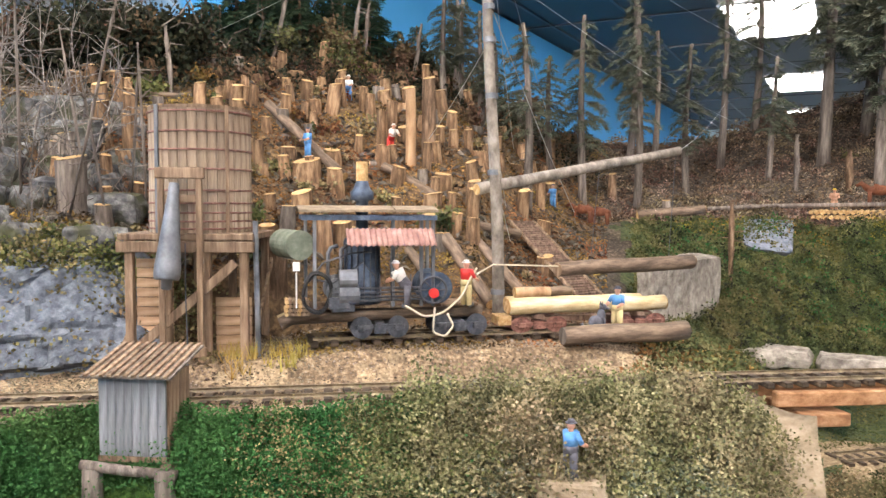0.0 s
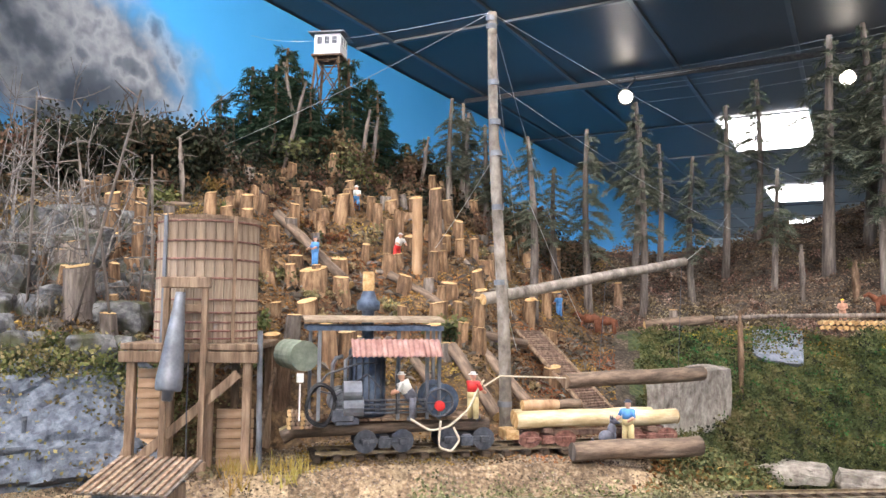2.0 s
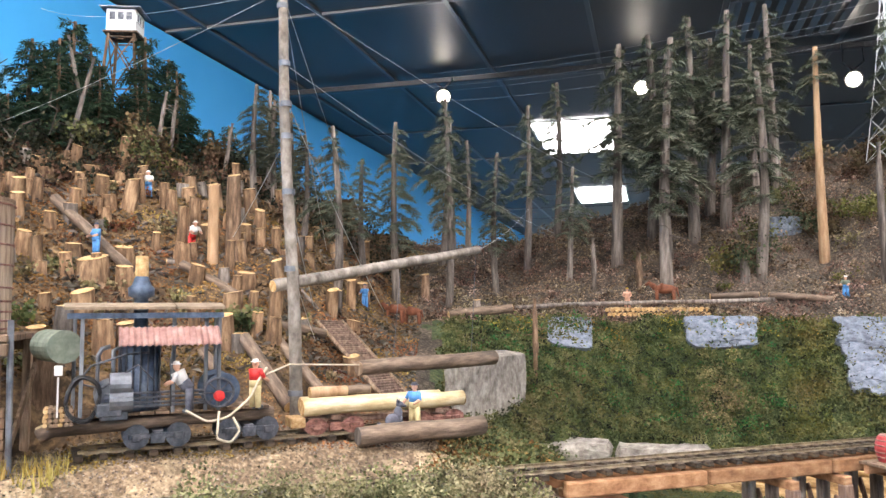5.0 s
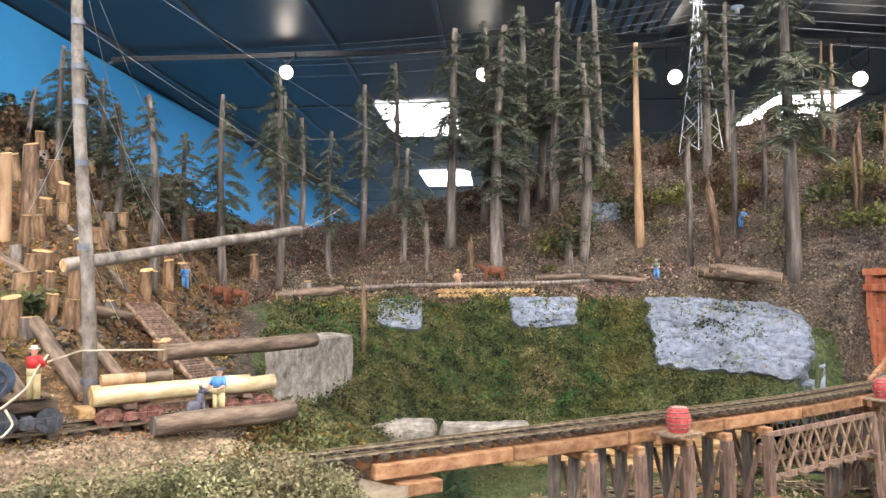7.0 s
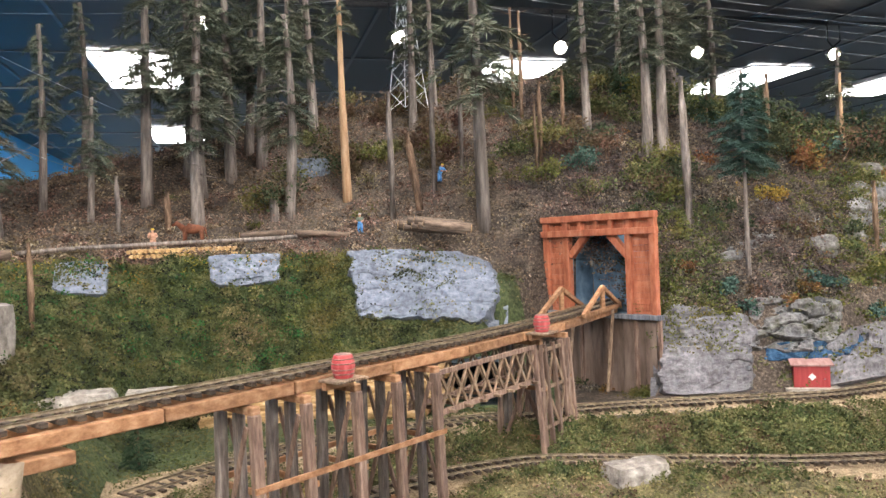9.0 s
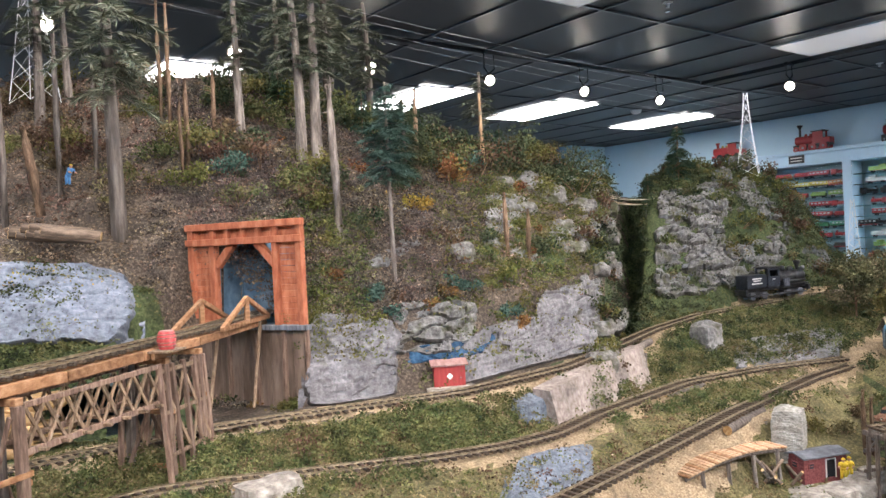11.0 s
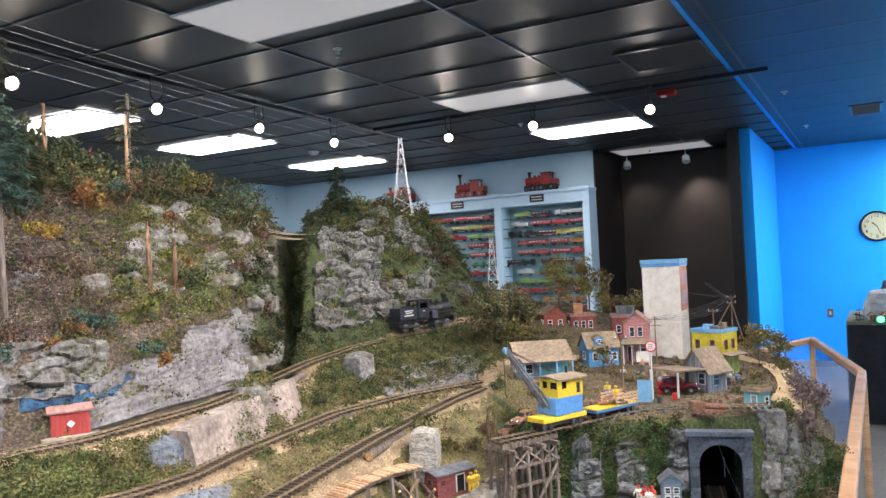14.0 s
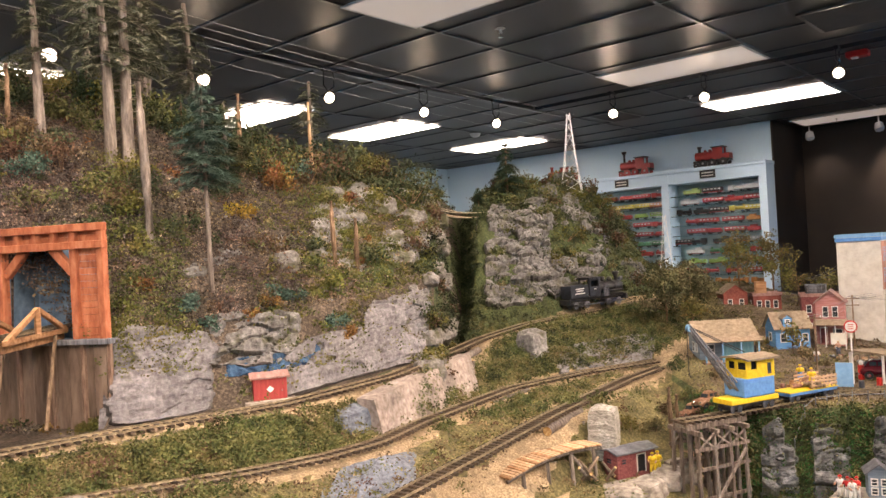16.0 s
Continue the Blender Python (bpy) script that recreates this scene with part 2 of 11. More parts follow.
def lathe(bm, prof, seg=20, m=None):
    """A turned body out of (radius, height) pairs round z."""
    m = m or Matrix()
    rings = [[bm.verts.new(m @ Vector((max(r, 1e-5) * math.cos(2 * math.pi * k / seg), max(r, 1e-5) * math.sin(2 * math.pi * k / seg), z))) for k in range(seg)] for r, z in prof]
    for i in range(len(rings) - 1):
        for k in range(seg):
            bm.faces.new((rings[i][k], rings[i][(k + 1) % seg], rings[i + 1][(k + 1) % seg], rings[i + 1][k]))
    bm.faces.new(rings[0][::-1])
    bm.faces.new(rings[-1])


def blob(bm, c, s, sub=2, amp=0.3, freq=2.0, m=None, flat=False):
    """An uneven lump."""
    r = bmesh.ops.create_icosphere(bm, subdivisions=sub, radius=1.0)
    off = Vector((random.uniform(0, 50), random.uniform(0, 50), random.uniform(0, 50)))
    for v in r["verts"]:
        k = 1 + amp * noise.noise(v.co * freq + off) + amp * 0.5 * noise.noise(v.co * freq * 2.7 + off)
        p = Vector((v.co.x * s[0], v.co.y * s[1], v.co.z * s[2])) * k
        v.co = (m @ p if m is not None else p) + Vector(c)
    return r["verts"]


def sm(points, n):
    """A smooth line of n points through a few."""
    P_ = np.array(points, float)
    t = np.concatenate([[0], np.cumsum(np.linalg.norm(np.diff(P_, axis=0), axis=1))])
    q = np.linspace(0, t[-1], n)
    out = np.stack([np.interp(q, t, P_[:, k]) for k in range(P_.shape[1])], 1)
    w = max(3, n // (2 * len(points)) | 1)
    ker = np.hanning(w + 2)[1:-1]
    ker /= ker.sum()
    pad = np.concatenate([out[:1] + (out[:1] - out[1:w // 2 + 1][::-1]), out, out[-1:] + (out[-1:] - out[-w // 2:-1][::-1])]) if w > 2 else out
    sm_ = np.stack([np.convolve(pad[:, k], ker, "same") for k in range(out.shape[1])], 1)
    lo = (len(pad) - n) // 2
    return sm_[lo:lo + n]


# ---- the room ----
X0, X1, Y0, Y1 = -1.327, 13.2, -2.6, 15.5


def slab(name, lo, hi, material, label="", category="wall"):
    bm = bmx()
    c = [(a + b) / 2 for a, b in zip(lo, hi)]
    box(bm, c, [b - a for a, b in zip(lo, hi)])
    ob = part(name, bm, material, None)
    return tagged(ob, label=label, category=category, kind="structure")


M_void_ = mat("black_paint", [(0.008, 0.008, 0.009), (0.012, 0.012, 0.013)], 0.2, rough=0.6, bump=0.1, bumpd=0.001)
slab("floor", (X0 - 0.3, Y0 - 0.3, -0.1), (X1 + 0.3, Y1 + 0.3, 0), M_floor, "grey speckled vinyl museum floor", "floor")
slab("wall_west", (X0 - 0.12, Y0, 0), (X0, Y1, CEIL), M_skyblue, "sky-blue painted wall behind the wooded hill", "wall")
slab("wall_north", (X0, Y1, 0), (X1, Y1 + 0.12, CEIL), M_paleblue, "pale blue wall at the far end", "wall")
slab("wall_east", (X1, Y0, 0), (X1 + 0.12, 2.0, CEIL), M_bright, "bright blue painted wall with a clock", "wall")
slab("wall_south", (X0, Y0 - 0.12, 0), (X1, Y0, CEIL), M_paleblue, "plain wall behind the visitors' aisle", "wall")
slab("wall_niche_side", (10.72, 1.98, 0), (X1, 2.1, CEIL), M_bright, "blue side wall of a dark alcove", "wall")
slab("wall_niche_jamb", (10.62, 2.1, 0), (10.74, 2.22, CEIL), M_void_, "black corner post of the alcove", "wall")
slab("wall_niche_back", (12.2, 2.1, 0), (12.32, 4.0, CEIL), M_dark, "dark brown back wall of the alcove", "wall")
slab("wall_niche_north", (11.004, 3.93, 0), (12.2, 3.947, CEIL), M_dark, "dark brown inner side of the alcove", "wall")
slab("wall_case", (11.0, 3.95, 0), (12.32, 9.2, CEIL), M_paleblue, "pale blue wall above the display cases", "wall")
slab("wall_case_return", (10.2, 9.2, 0), (12.32, Y1, CEIL), M_paleblue, "pale blue stretch of far wall", "wall")

# ceiling: tiles in a grid of bars, one mesh
bm = bmx()
box(bm, ((X0 + X1) / 2, (Y0 + Y1) / 2, CEIL + 0.06), (X1 - X0 + 0.3, Y1 - Y0 + 0.3, 0.1))
ceiling = tagged(part("ceiling", bm, [M_black, M_tbar], None), label="black suspended ceiling with a grid of metal bars", category="ceiling", kind="structure")
bm = bmx()
GX, GY = 0.115, 4.04
bars_x = [GX + 0.61 * k for k in range(-2, 22)]
bars_y = [GY + 1.22 * k for k in range(-5, 10)]
for x in bars_x:
    box(bm, (x, (Y0 + Y1) / 2, CEIL + 0.004), (0.022, Y1 - Y0, 0.012))
for y in bars_y:
    box(bm, ((X0 + X1) / 2, y, CEIL + 0.0045), (X1 - X0, 0.022, 0.012))
part("ceiling_bars", bm, M_tbar, ceiling)
# east aisle: blue wall's bounce light painted as dark tiles and bright bar
M_bluebounce = mat("painted_blue_bounce", [(0.020, 0.052, 0.092), (0.026, 0.064, 0.112), (0.032, 0.076, 0.13)], 0.01, rough=0.45, bump=0.15, bumpd=0.0006)
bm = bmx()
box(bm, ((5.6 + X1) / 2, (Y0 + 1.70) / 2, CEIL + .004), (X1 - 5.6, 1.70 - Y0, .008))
part("blue_bounce_tiles", bm, M_bluebounce, ceiling)
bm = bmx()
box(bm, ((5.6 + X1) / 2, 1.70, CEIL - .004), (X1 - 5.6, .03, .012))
part("blue_lit_bar", bm, M_bright, ceiling)


def troffer(x, y, lit=True):
    ob = thing("ceiling_light", "flush fluorescent ceiling panel, lit white" if lit else "flush fluorescent ceiling panel, dimmed", "ceiling light",
               pose(x, y, CEIL - 0.006), group="ceiling panels")
    bm = bmx()
    box(bm, (0, 0, 0), (0.585, 1.19, 0.006))
    part("diffuser", bm, M_panel if lit else M_off, ob)
    bm = bmx()
    for s in (-1, 1):
        box(bm, (s * 0.30, 0, 0.001), (0.016, 1.22, 0.010))
        box(bm, (0, s * 0.602, 0.001), (0.584, 0.016, 0.010))
    part("frame", bm, M_white, ob)
    return ob


# from (2.6, -0.4) on: unseen panels, added to brighten layout and blue walls
for x, y, lit in ((0.42, 6.98, 1), (0.42, 10.3, 1), (0.42, 13.6, 1), (3.32, 6.98, 1), (5.60, 6.98, 1), (7.35, 6.98, 1), (9.5, 6.98, 1),
                  (7.35, 10.6, 1), (9.44, 3.44, 1), (4.48, 3.44, 0), (7.30, 3.44, 0), (11.6, 3.2, 0), (2.6, -0.4, 1), (0.2, -0.4, 1), (5.6, -0.4, 1),
                  (9.4, -1.0, 1), (-0.80, 0.2, 1), (0.42, 0.9, 1), (1.64, 2.1, 1), (2.86, 0.9, 1), (11.3, -1.6, 1), (12.45, -0.5, 1), (11.85, -0.5, 1), (11.24, -0.5, 1), (10.6, -0.5, 1), (12.45, -1.75, 1)):
    troffer(x, y, lit)


# ---- the land: cross-sections (distance, height) fanned round a point in the aisle ----
OX, OY = 0.95, 0.80
sec_rock_end = [(.30, 1.33), (.58, 1.395), (.63, 1.4685), (.74, 1.4685), (.77, 1.475), (.81, 1.57), (.86, 1.60), (1.0, 1.66), (1.2, 1.76), (1.42, 1.86), (1.6, 1.80), (1.9, 1.6)]
sec_tower = [(.30, 1.33), (.525, 1.385), (.58, 1.4685), (.67, 1.4685), (.70, 1.487), (.80, 1.49), (.84, 1.56), (.95, 1.63), (1.2, 1.76), (1.5, 1.90), (1.7, 1.84), (2.0, 1.6)]
sec_engine = [(.30, 1.335), (.50, 1.385), (.575, 1.4685), (.665, 1.4685), (.70, 1.495), (.82, 1.497), (.90, 1.55), (1.05, 1.63), (1.3, 1.78), (1.6, 1.95), (1.8, 1.9), (2.1, 1.6)]
sec_spar = [(.30, 1.375), (.515, 1.408), (.58, 1.4685), (.675, 1.4685), (.71, 1.495), (.86, 1.497), (.95, 1.55), (1.1, 1.63), (1.35, 1.75), (1.75, 1.90), (1.95, 1.85), (2.3, 1.6)]
sec_gully = [(.30, 1.375), (.53, 1.410), (.60, 1.4685), (.70, 1.4685), (.74, 1.49), (.93, 1.487), (1.1, 1.505), (1.5, 1.595), (1.62, 1.605), (2.05, 1.79), (2.2, 1.77), (2.5, 1.6)]
sec_abut = [(.30, 1.375), (.555, 1.410), (.64, 1.4685), (.75, 1.4685), (.79, 1.475), (.92, 1.462), (1.2, 1.42), (1.55, 1.60), (1.7, 1.62), (2.1, 1.80), (2.3, 1.79), (2.6, 1.6)]
sec_edge = [(.30, 1.38), (.5, 1.40), (.64, 1.452), (.76, 1.452), (.80, 1.455), (.92, 1.435), (1.25, 1.38), (1.6, 1.60), (1.72, 1.63), (2.1, 1.83), (2.35, 1.88), (2.7, 1.6)]
sec_drop = [(.30, 1.34), (.5, 1.30), (.66, 1.26), (.90, 1.25), (.97, 1.262), (1.02, 1.297), (1.44, 1.305), (1.62, 1.60), (1.74, 1.63), (2.1, 1.84), (2.35, 1.90), (2.7, 1.6)]
sec_river = [(.30, 1.25), (.5, 1.23), (.70, 1.21), (.98, 1.25), (1.10, 1.262), (1.15, 1.297), (1.46, 1.305), (1.66, 1.60), (1.78, 1.63), (2.1, 1.85), (2.4, 1.99), (2.8, 1.6)]
sec_bigrock = [(.3, 1.2), (.6, 1.2), (.85, 1.2), (1.12, 1.252), (1.22, 1.262), (1.265, 1.297), (1.49, 1.304), (1.73, 1.60), (1.85, 1.66), (2.2, 1.90), (2.5, 2.06), (2.9, 1.7)]
sec_portal = [(.3, 1.15), (.7, 1.18), (.95, 1.2), (1.20, 1.256), (1.31, 1.264), (1.36, 1.297), (1.53, 1.302), (1.78, 1.58), (1.88, 1.70), (2.25, 1.98), (2.5, 2.12), (3.0, 1.7)]
sec_pier = [(.3, 1.15), (.7, 1.17), (1.05, 1.2), (1.235, 1.256), (1.375, 1.262), (1.44, 1.295), (1.60, 1.30), (1.76, 1.5), (1.92, 1.75), (2.3, 2.02), (2.5, 2.12), (3.0, 1.7)]
sec_shed = [(.3, 1.1), (.7, 1.15), (1.05, 1.2), (1.28, 1.247), (1.42, 1.252), (1.53, 1.292), (1.68, 1.30), (1.745, 1.47), (1.90, 1.68), (2.25, 1.89), (2.5, 1.97), (3.0, 1.6)]
sec_wall = [(.3, 1.05), (.9, 1.12), (1.30, 1.20), (1.42, 1.234), (1.54, 1.238), (1.66, 1.292), (1.80, 1.30), (1.88, 1.45), (2.1, 1.62), (2.45, 1.83), (2.7, 1.9), (3.2, 1.6)]
sec_ridge = [(.3, 1.0), (1.0, 1.1), (1.5, 1.16), (1.76, 1.21), (1.92, 1.22), (2.02, 1.30), (2.22, 1.306), (2.30, 1.5), (2.5, 1.64), (2.72, 1.76), (2.85, 1.77), (3.3, 1.4)]
sec_gorge = [(.3, 1.0), (1.1, 1.1), (1.5, 1.15), (1.84, 1.21), (2.0, 1.22), (2.14, 1.25), (2.3, 1.27), (2.6, 1.25), (2.9, 1.30), (3.1, 1.55), (3.3, 1.72), (3.7, 1.6)]
sec_cliff = [(.3, 1.0), (1.1, 1.08), (1.6, 1.14), (1.98, 1.21), (2.16, 1.22), (2.42, 1.318), (2.62, 1.325), (2.78, 1.42), (2.86, 1.68), (3.05, 1.77), (3.3, 1.80), (3.8, 1.4)]
sec_cliff_mid = [(.3, .95), (1.1, 1.0), (1.78, 1.08), (1.92, 1.195), (2.42, 1.22), (2.78, 1.332), (2.98, 1.336), (3.04, 1.46), (3.12, 1.68), (3.26, 1.82), (3.5, 1.84), (4.0, 1.4)]
sec_cliff_end = [(.3, .95), (1.1, 1.0), (2.08, 1.085), (2.26, 1.19), (2.66, 1.22), (3.08, 1.35), (3.30, 1.355), (3.38, 1.39), (3.46, 1.43), (3.58, 1.45), (3.8, 1.42), (4.2, 1.3)]
sec_cliff_far = [(.3, .95), (1.1, 1.0), (1.93, 1.083), (2.09, 1.193), (2.54, 1.22), (2.93, 1.341), (3.14, 1.346), (3.21, 1.44), (3.29, 1.60), (3.42, 1.70), (3.65, 1.70), (4.1, 1.35)]
sec_trestle = [(.3, .92), (1.0, .96), (1.6, .98), (2.04, 1.0), (2.09, 1.195), (2.6, 1.215), (3.0, 1.26), (3.4, 1.36), (3.7, 1.365), (4.1, 1.36), (4.5, 1.3), (4.9, 1.2)]
sec_town = [(.3, .92), (1.0, .93), (1.9, .955), (2.16, .96), (2.21, 1.195), (2.6, 1.215), (3.0, 1.22), (3.3, 1.22), (3.7, 1.22), (4.0, 1.21), (4.2, 1.18), (4.4, 1.1)]
sec_brink = [(.3, .92), (1.0, .93), (2.2, .94), (2.38, .96), (2.47, 1.17), (2.8, 1.195), (3.0, 1.20), (3.2, 1.19), (3.4, 1.17), (3.6, 1.15), (3.8, 1.1), (4.0, 1.0)]
sec_aisle = [(.3, .90), (1.0, .90), (2.2, .90), (2.45, .92), (2.56, 1.06), (2.8, 1.02), (3.0, .97), (3.2, .93), (3.4, .90), (3.6, .85), (3.8, .8), (4.0, .8)]
FAN = [(-75, sec_rock_end), (-54, sec_rock_end), (-47, sec_tower), (-36, sec_engine), (-26, sec_spar), (-17, sec_gully), (-9, sec_abut), (-5.2, sec_edge),
       (-1.5, sec_drop), (5, sec_river), (12, sec_bigrock), (20, sec_portal), (28, sec_pier), (36, sec_shed), (44, sec_wall), 
       (52.5, sec_ridge), (53.25, sec_gorge), (54.15, sec_gorge), (54.75, sec_cliff), (60.5, sec_cliff_mid), (63.4, sec_cliff_far), (65.6, sec_cliff_end), (71, sec_trestle), (80, sec_town), (85.2, sec_brink), (87.5, sec_aisle)]
FB = np.array([b for b, _ in FAN], float)
FR = np.array([[p[0] for p in s] for _, s in FAN])
FZ = np.array([[p[1] for p in s] for _, s in FAN])


SECTIONS = {}


def section(b):
    """The cross-section at a bearing, in steps of a twentieth of a degree."""
    q = round(b * 20)
    if q not in SECTIONS:
        SECTIONS[q] = [float(np.interp(q / 20, FB, FR[:, k])) for k in range(12)], [float(np.interp(q / 20, FB, FZ[:, k])) for k in range(12)]
    return SECTIONS[q]


def rough_at(x, y, k):
    """Unevenness of the land, more on the slopes than on the benches."""
    amp = (0.006, 0.008, 0.0012, 0.0012, 0.004, 0.006, 0.012, 0.016, 0.022, 0.028, 0.025, 0.02)[min(11, int(k))]
    v = Vector((x * 7, y * 7, 3.1))
    if x > 2.9 and y < 1.9:
        amp = min(amp, 0.006)
    return amp * (noise.noise(v) + 0.6 * noise.noise(v * 2.9) + 0.35 * noise.noise(v * 7.7))


CUT1 = pose(1.846, 2.335, 1.447, 0, 0, -62.7).inverted()
CUT2 = pose(3.099, 1.122, 0.955, 0, 0, -76).inverted()
HOLLOW = pose(1.534, 2.246, 1.298, 0, 0, -22)
CUT3 = HOLLOW.inverted()


def carve(x, y, z):
    """The land kept clear in front of the two tunnel mouths."""
    p = CUT1 @ Vector((x, y, 1.447))
    if -0.30 < p.y < 0.004:
        side = .098 if p.x < 0 and p.y > -.19 else .16
        z = min(z, 1.288 + max(0.0, abs(p.x + .01) - side) * (7.5 if side < .1 else 4.5) + max(0.0, -0.16 - p.y) * 2.5)
    p = CUT2 @ Vector((x, y, .955))
    if -0.4 < p.y < 0.004:
        z = min(z, 0.958 + max(0.0, abs(p.x) - 0.085) * 4.0)
    return z


def ground(x, y):
    """The height of the land."""
    return carve(x, y, raw_ground(x, y))


def raw_ground(x, y):
    b = math.degrees(math.atan2(x - OX, y - OY))
    r = math.hypot(x - OX, y - OY)
    R, Zs = section(b)
    if r <= R[0]:
        return Zs[0]
    for k in range(11):
        if r <= R[k + 1]:
            return Zs[k] + (Zs[k + 1] - Zs[k]) * (r - R[k]) / max(1e-6, R[k + 1] - R[k]) + rough_at(x, y, k)
    return Zs[11]


def at(b, r, dz=0.0):
    """A place by bearing and distance from the aisle."""
    x, y = OX + r * math.sin(math.radians(b)), OY + r * math.cos(math.radians(b))
    return Vector((x, y, ground(x, y) + dz))


STEPS = (6, 10, 8, 8, 14, 12, 18, 18, 22, 14, 8)
bs = np.arange(-75, 87.6, 0.4)
verts, faces, mids = [], [], []
nrow = sum(STEPS) + 1
for b in bs:
    R, Zs = section(b)
    sb, cb = math.sin(math.radians(b)), math.cos(math.radians(b))
    for k in range(11):
        for j in range(STEPS[k] + (k == 10)):
            f = j / STEPS[k]
            r = R[k] + (R[k + 1] - R[k]) * f
            x, y = OX + r * sb, OY + r * cb
            verts.append((x, y, carve(x, y, Zs[k] + (Zs[k + 1] - Zs[k]) * f + rough_at(x, y, k))))
KIDX = [k for k in range(11) for j in range(STEPS[k])]


def land_kind(b, k, x, y):
    """Which ground cover lies where: 0 grass, 1 ivy, 2 dry grass, 3 sand, 4 gravel, 5 logged slope, 6 leaf litter, 7 rock, 8 blue rock."""
    n = noise.noise(Vector((x * 12, y * 12, 0))) + 0.6 * noise.noise(Vector((x * 40, y * 40, 5)))
    b2 = b + n * 1.0
    if b2 < -4.2:
        if k <= 1:
            return 0 if b2 < -33 else (9 if k == 0 else 2)
        if k in (2, 3):
            return 9 if n > .05 else 4
        if k in (4, 5):
            return 8 if b2 < -49.5 else ((4 if b2 < -14 else 1) if k == 4 else (5 if b2 < -17 else 1))
        if k == 6 and b2 > -15:
            return 1
        return 6 if b2 > -17 else 5
    if b2 < 62 and k <= 1 and n > -.1:
        return 9
    if b2 < 27:
        return 2 if k <= 4 else (1 if k <= 6 else 6)
    if b2 < 67.5:
        if k <= 4:
            return 2
        if b2 > 53:
            return 1
        return 6
    if k == 3:
        return 1
    return 2 if b2 < 70 else 3


BEDS = [np.array(q) for q in ([(0.95, 1.90), (1.05, 1.985), (1.183, 2.058), (1.305, 2.104), (1.43, 2.114), (1.60, 2.122), (1.767, 2.112), (2.16, 2.03), (2.46, 2.05), (2.731, 2.126), (2.975, 2.201), (3.263, 2.25), (3.526, 2.232), (3.786, 2.172), (4.085, 2.102)],
                              [(1.05, 1.76), (1.25, 1.885), (1.40, 1.948), (1.535, 1.968), (1.640, 1.938), (1.723, 1.917), (1.818, 1.896), (1.955, 1.866), (2.114, 1.858), (2.253, 1.876), (2.433, 1.934), (2.821, 1.99), (3.1, 1.95), (3.35, 1.85), (3.75, 1.72)],
                              [(2.0, 1.66), (2.304, 1.705), (2.67, 1.768), (3.13, 1.822), (3.40, 1.815)])]


def bed(x, y):
    """Distance to the nearest of the lower tracks."""
    best = 9.0
    for q in BEDS:
        d = q[1:] - q[:-1]
        w = np.array((x, y)) - q[:-1]
        f = np.clip((w * d).sum(1) / (d * d).sum(1), 0, 1)
        best = min(best, float(np.sqrt(((w - d * f[:, None]) ** 2).sum(1)).min()))
    return best


fm = []
for i in range(len(bs) - 1):
    for j in range(nrow - 1):
        a = i * nrow + j
        faces.append((a, a + 1, a + nrow + 1, a + nrow))
        x, y, z = verts[a]
        c = (Vector(verts[a]) + Vector(verts[a + nrow + 1])) / 2
        p, q, h = CUT1 @ c, CUT2 @ c, CUT3 @ c
        if (abs(h.x) < .085 and -.004 < h.y < .10 and h.z < .078) or (abs(p.x) < .074 and -.002 < p.y < .085 and p.z < .168) or (abs(q.x) < .047 and -.002 < q.y < .30 and q.z < .192):
            faces.pop()
            continue
        kd = land_kind(bs[i], KIDX[j], x, y)
        if -2 < bs[i] < 78 and 2 <= KIDX[j] <= 6:
            wob = .012 * noise.noise(Vector((x * 30, y * 30, 2)))
            if bed(x, y) < .048 + wob and z < 1.335 + max(0, x - 3.0) * .06:
                kd = 9
        if kd == 6 and bs[i] > 30 and noise.noise(Vector((x * 9, y * 9, 7))) > .50 - (bs[i] - 30) * .016:
            kd = 1
        fm.append(kd)
me = bpy.data.meshes.new("ground")
me.from_pydata(verts, [], faces)
for m_ in (M_grass, M_ivy, M_olive, M_sand, M_gravel, M_slash, M_litter, M_rock, M_bluerock, M_bedsand):
    me.materials.append(m_)
me.polygons.foreach_set("material_index", fm)
me.polygons.foreach_set("use_smooth", [True] * len(fm))
# dark boards closing the layout down to the floor
vb, fb_ = [], []
rim = [i * nrow + nrow - 1 for i in range(len(bs))]
edge = [j for j in range(nrow)][::1] + rim + [(len(bs) - 1) * nrow + j for j in range(nrow - 1, -1, -1)] + [i * nrow for i in range(len(bs) - 1, -1, -1)]
for v_ in edge:
    x, y, z = verts[v_]
    vb += [(x, y, z - .006), (x, y, 0.0)]
for q in range(len(edge) - 1):
    fb_.append((q * 2, q * 2 + 1, q * 2 + 3, q * 2 + 2))
mb = bpy.data.meshes.new("layout_base")
mb.from_pydata(vb, [], fb_)
mb.materials.append(M_dark)
tagged(new("layout_base", mb), label="dark boards closing the layout down to the floor", category="base", kind="structure")
land = tagged(new("ground", me), label="modelled hills, banks and valley of the railway layout", category="ground", kind="structure")


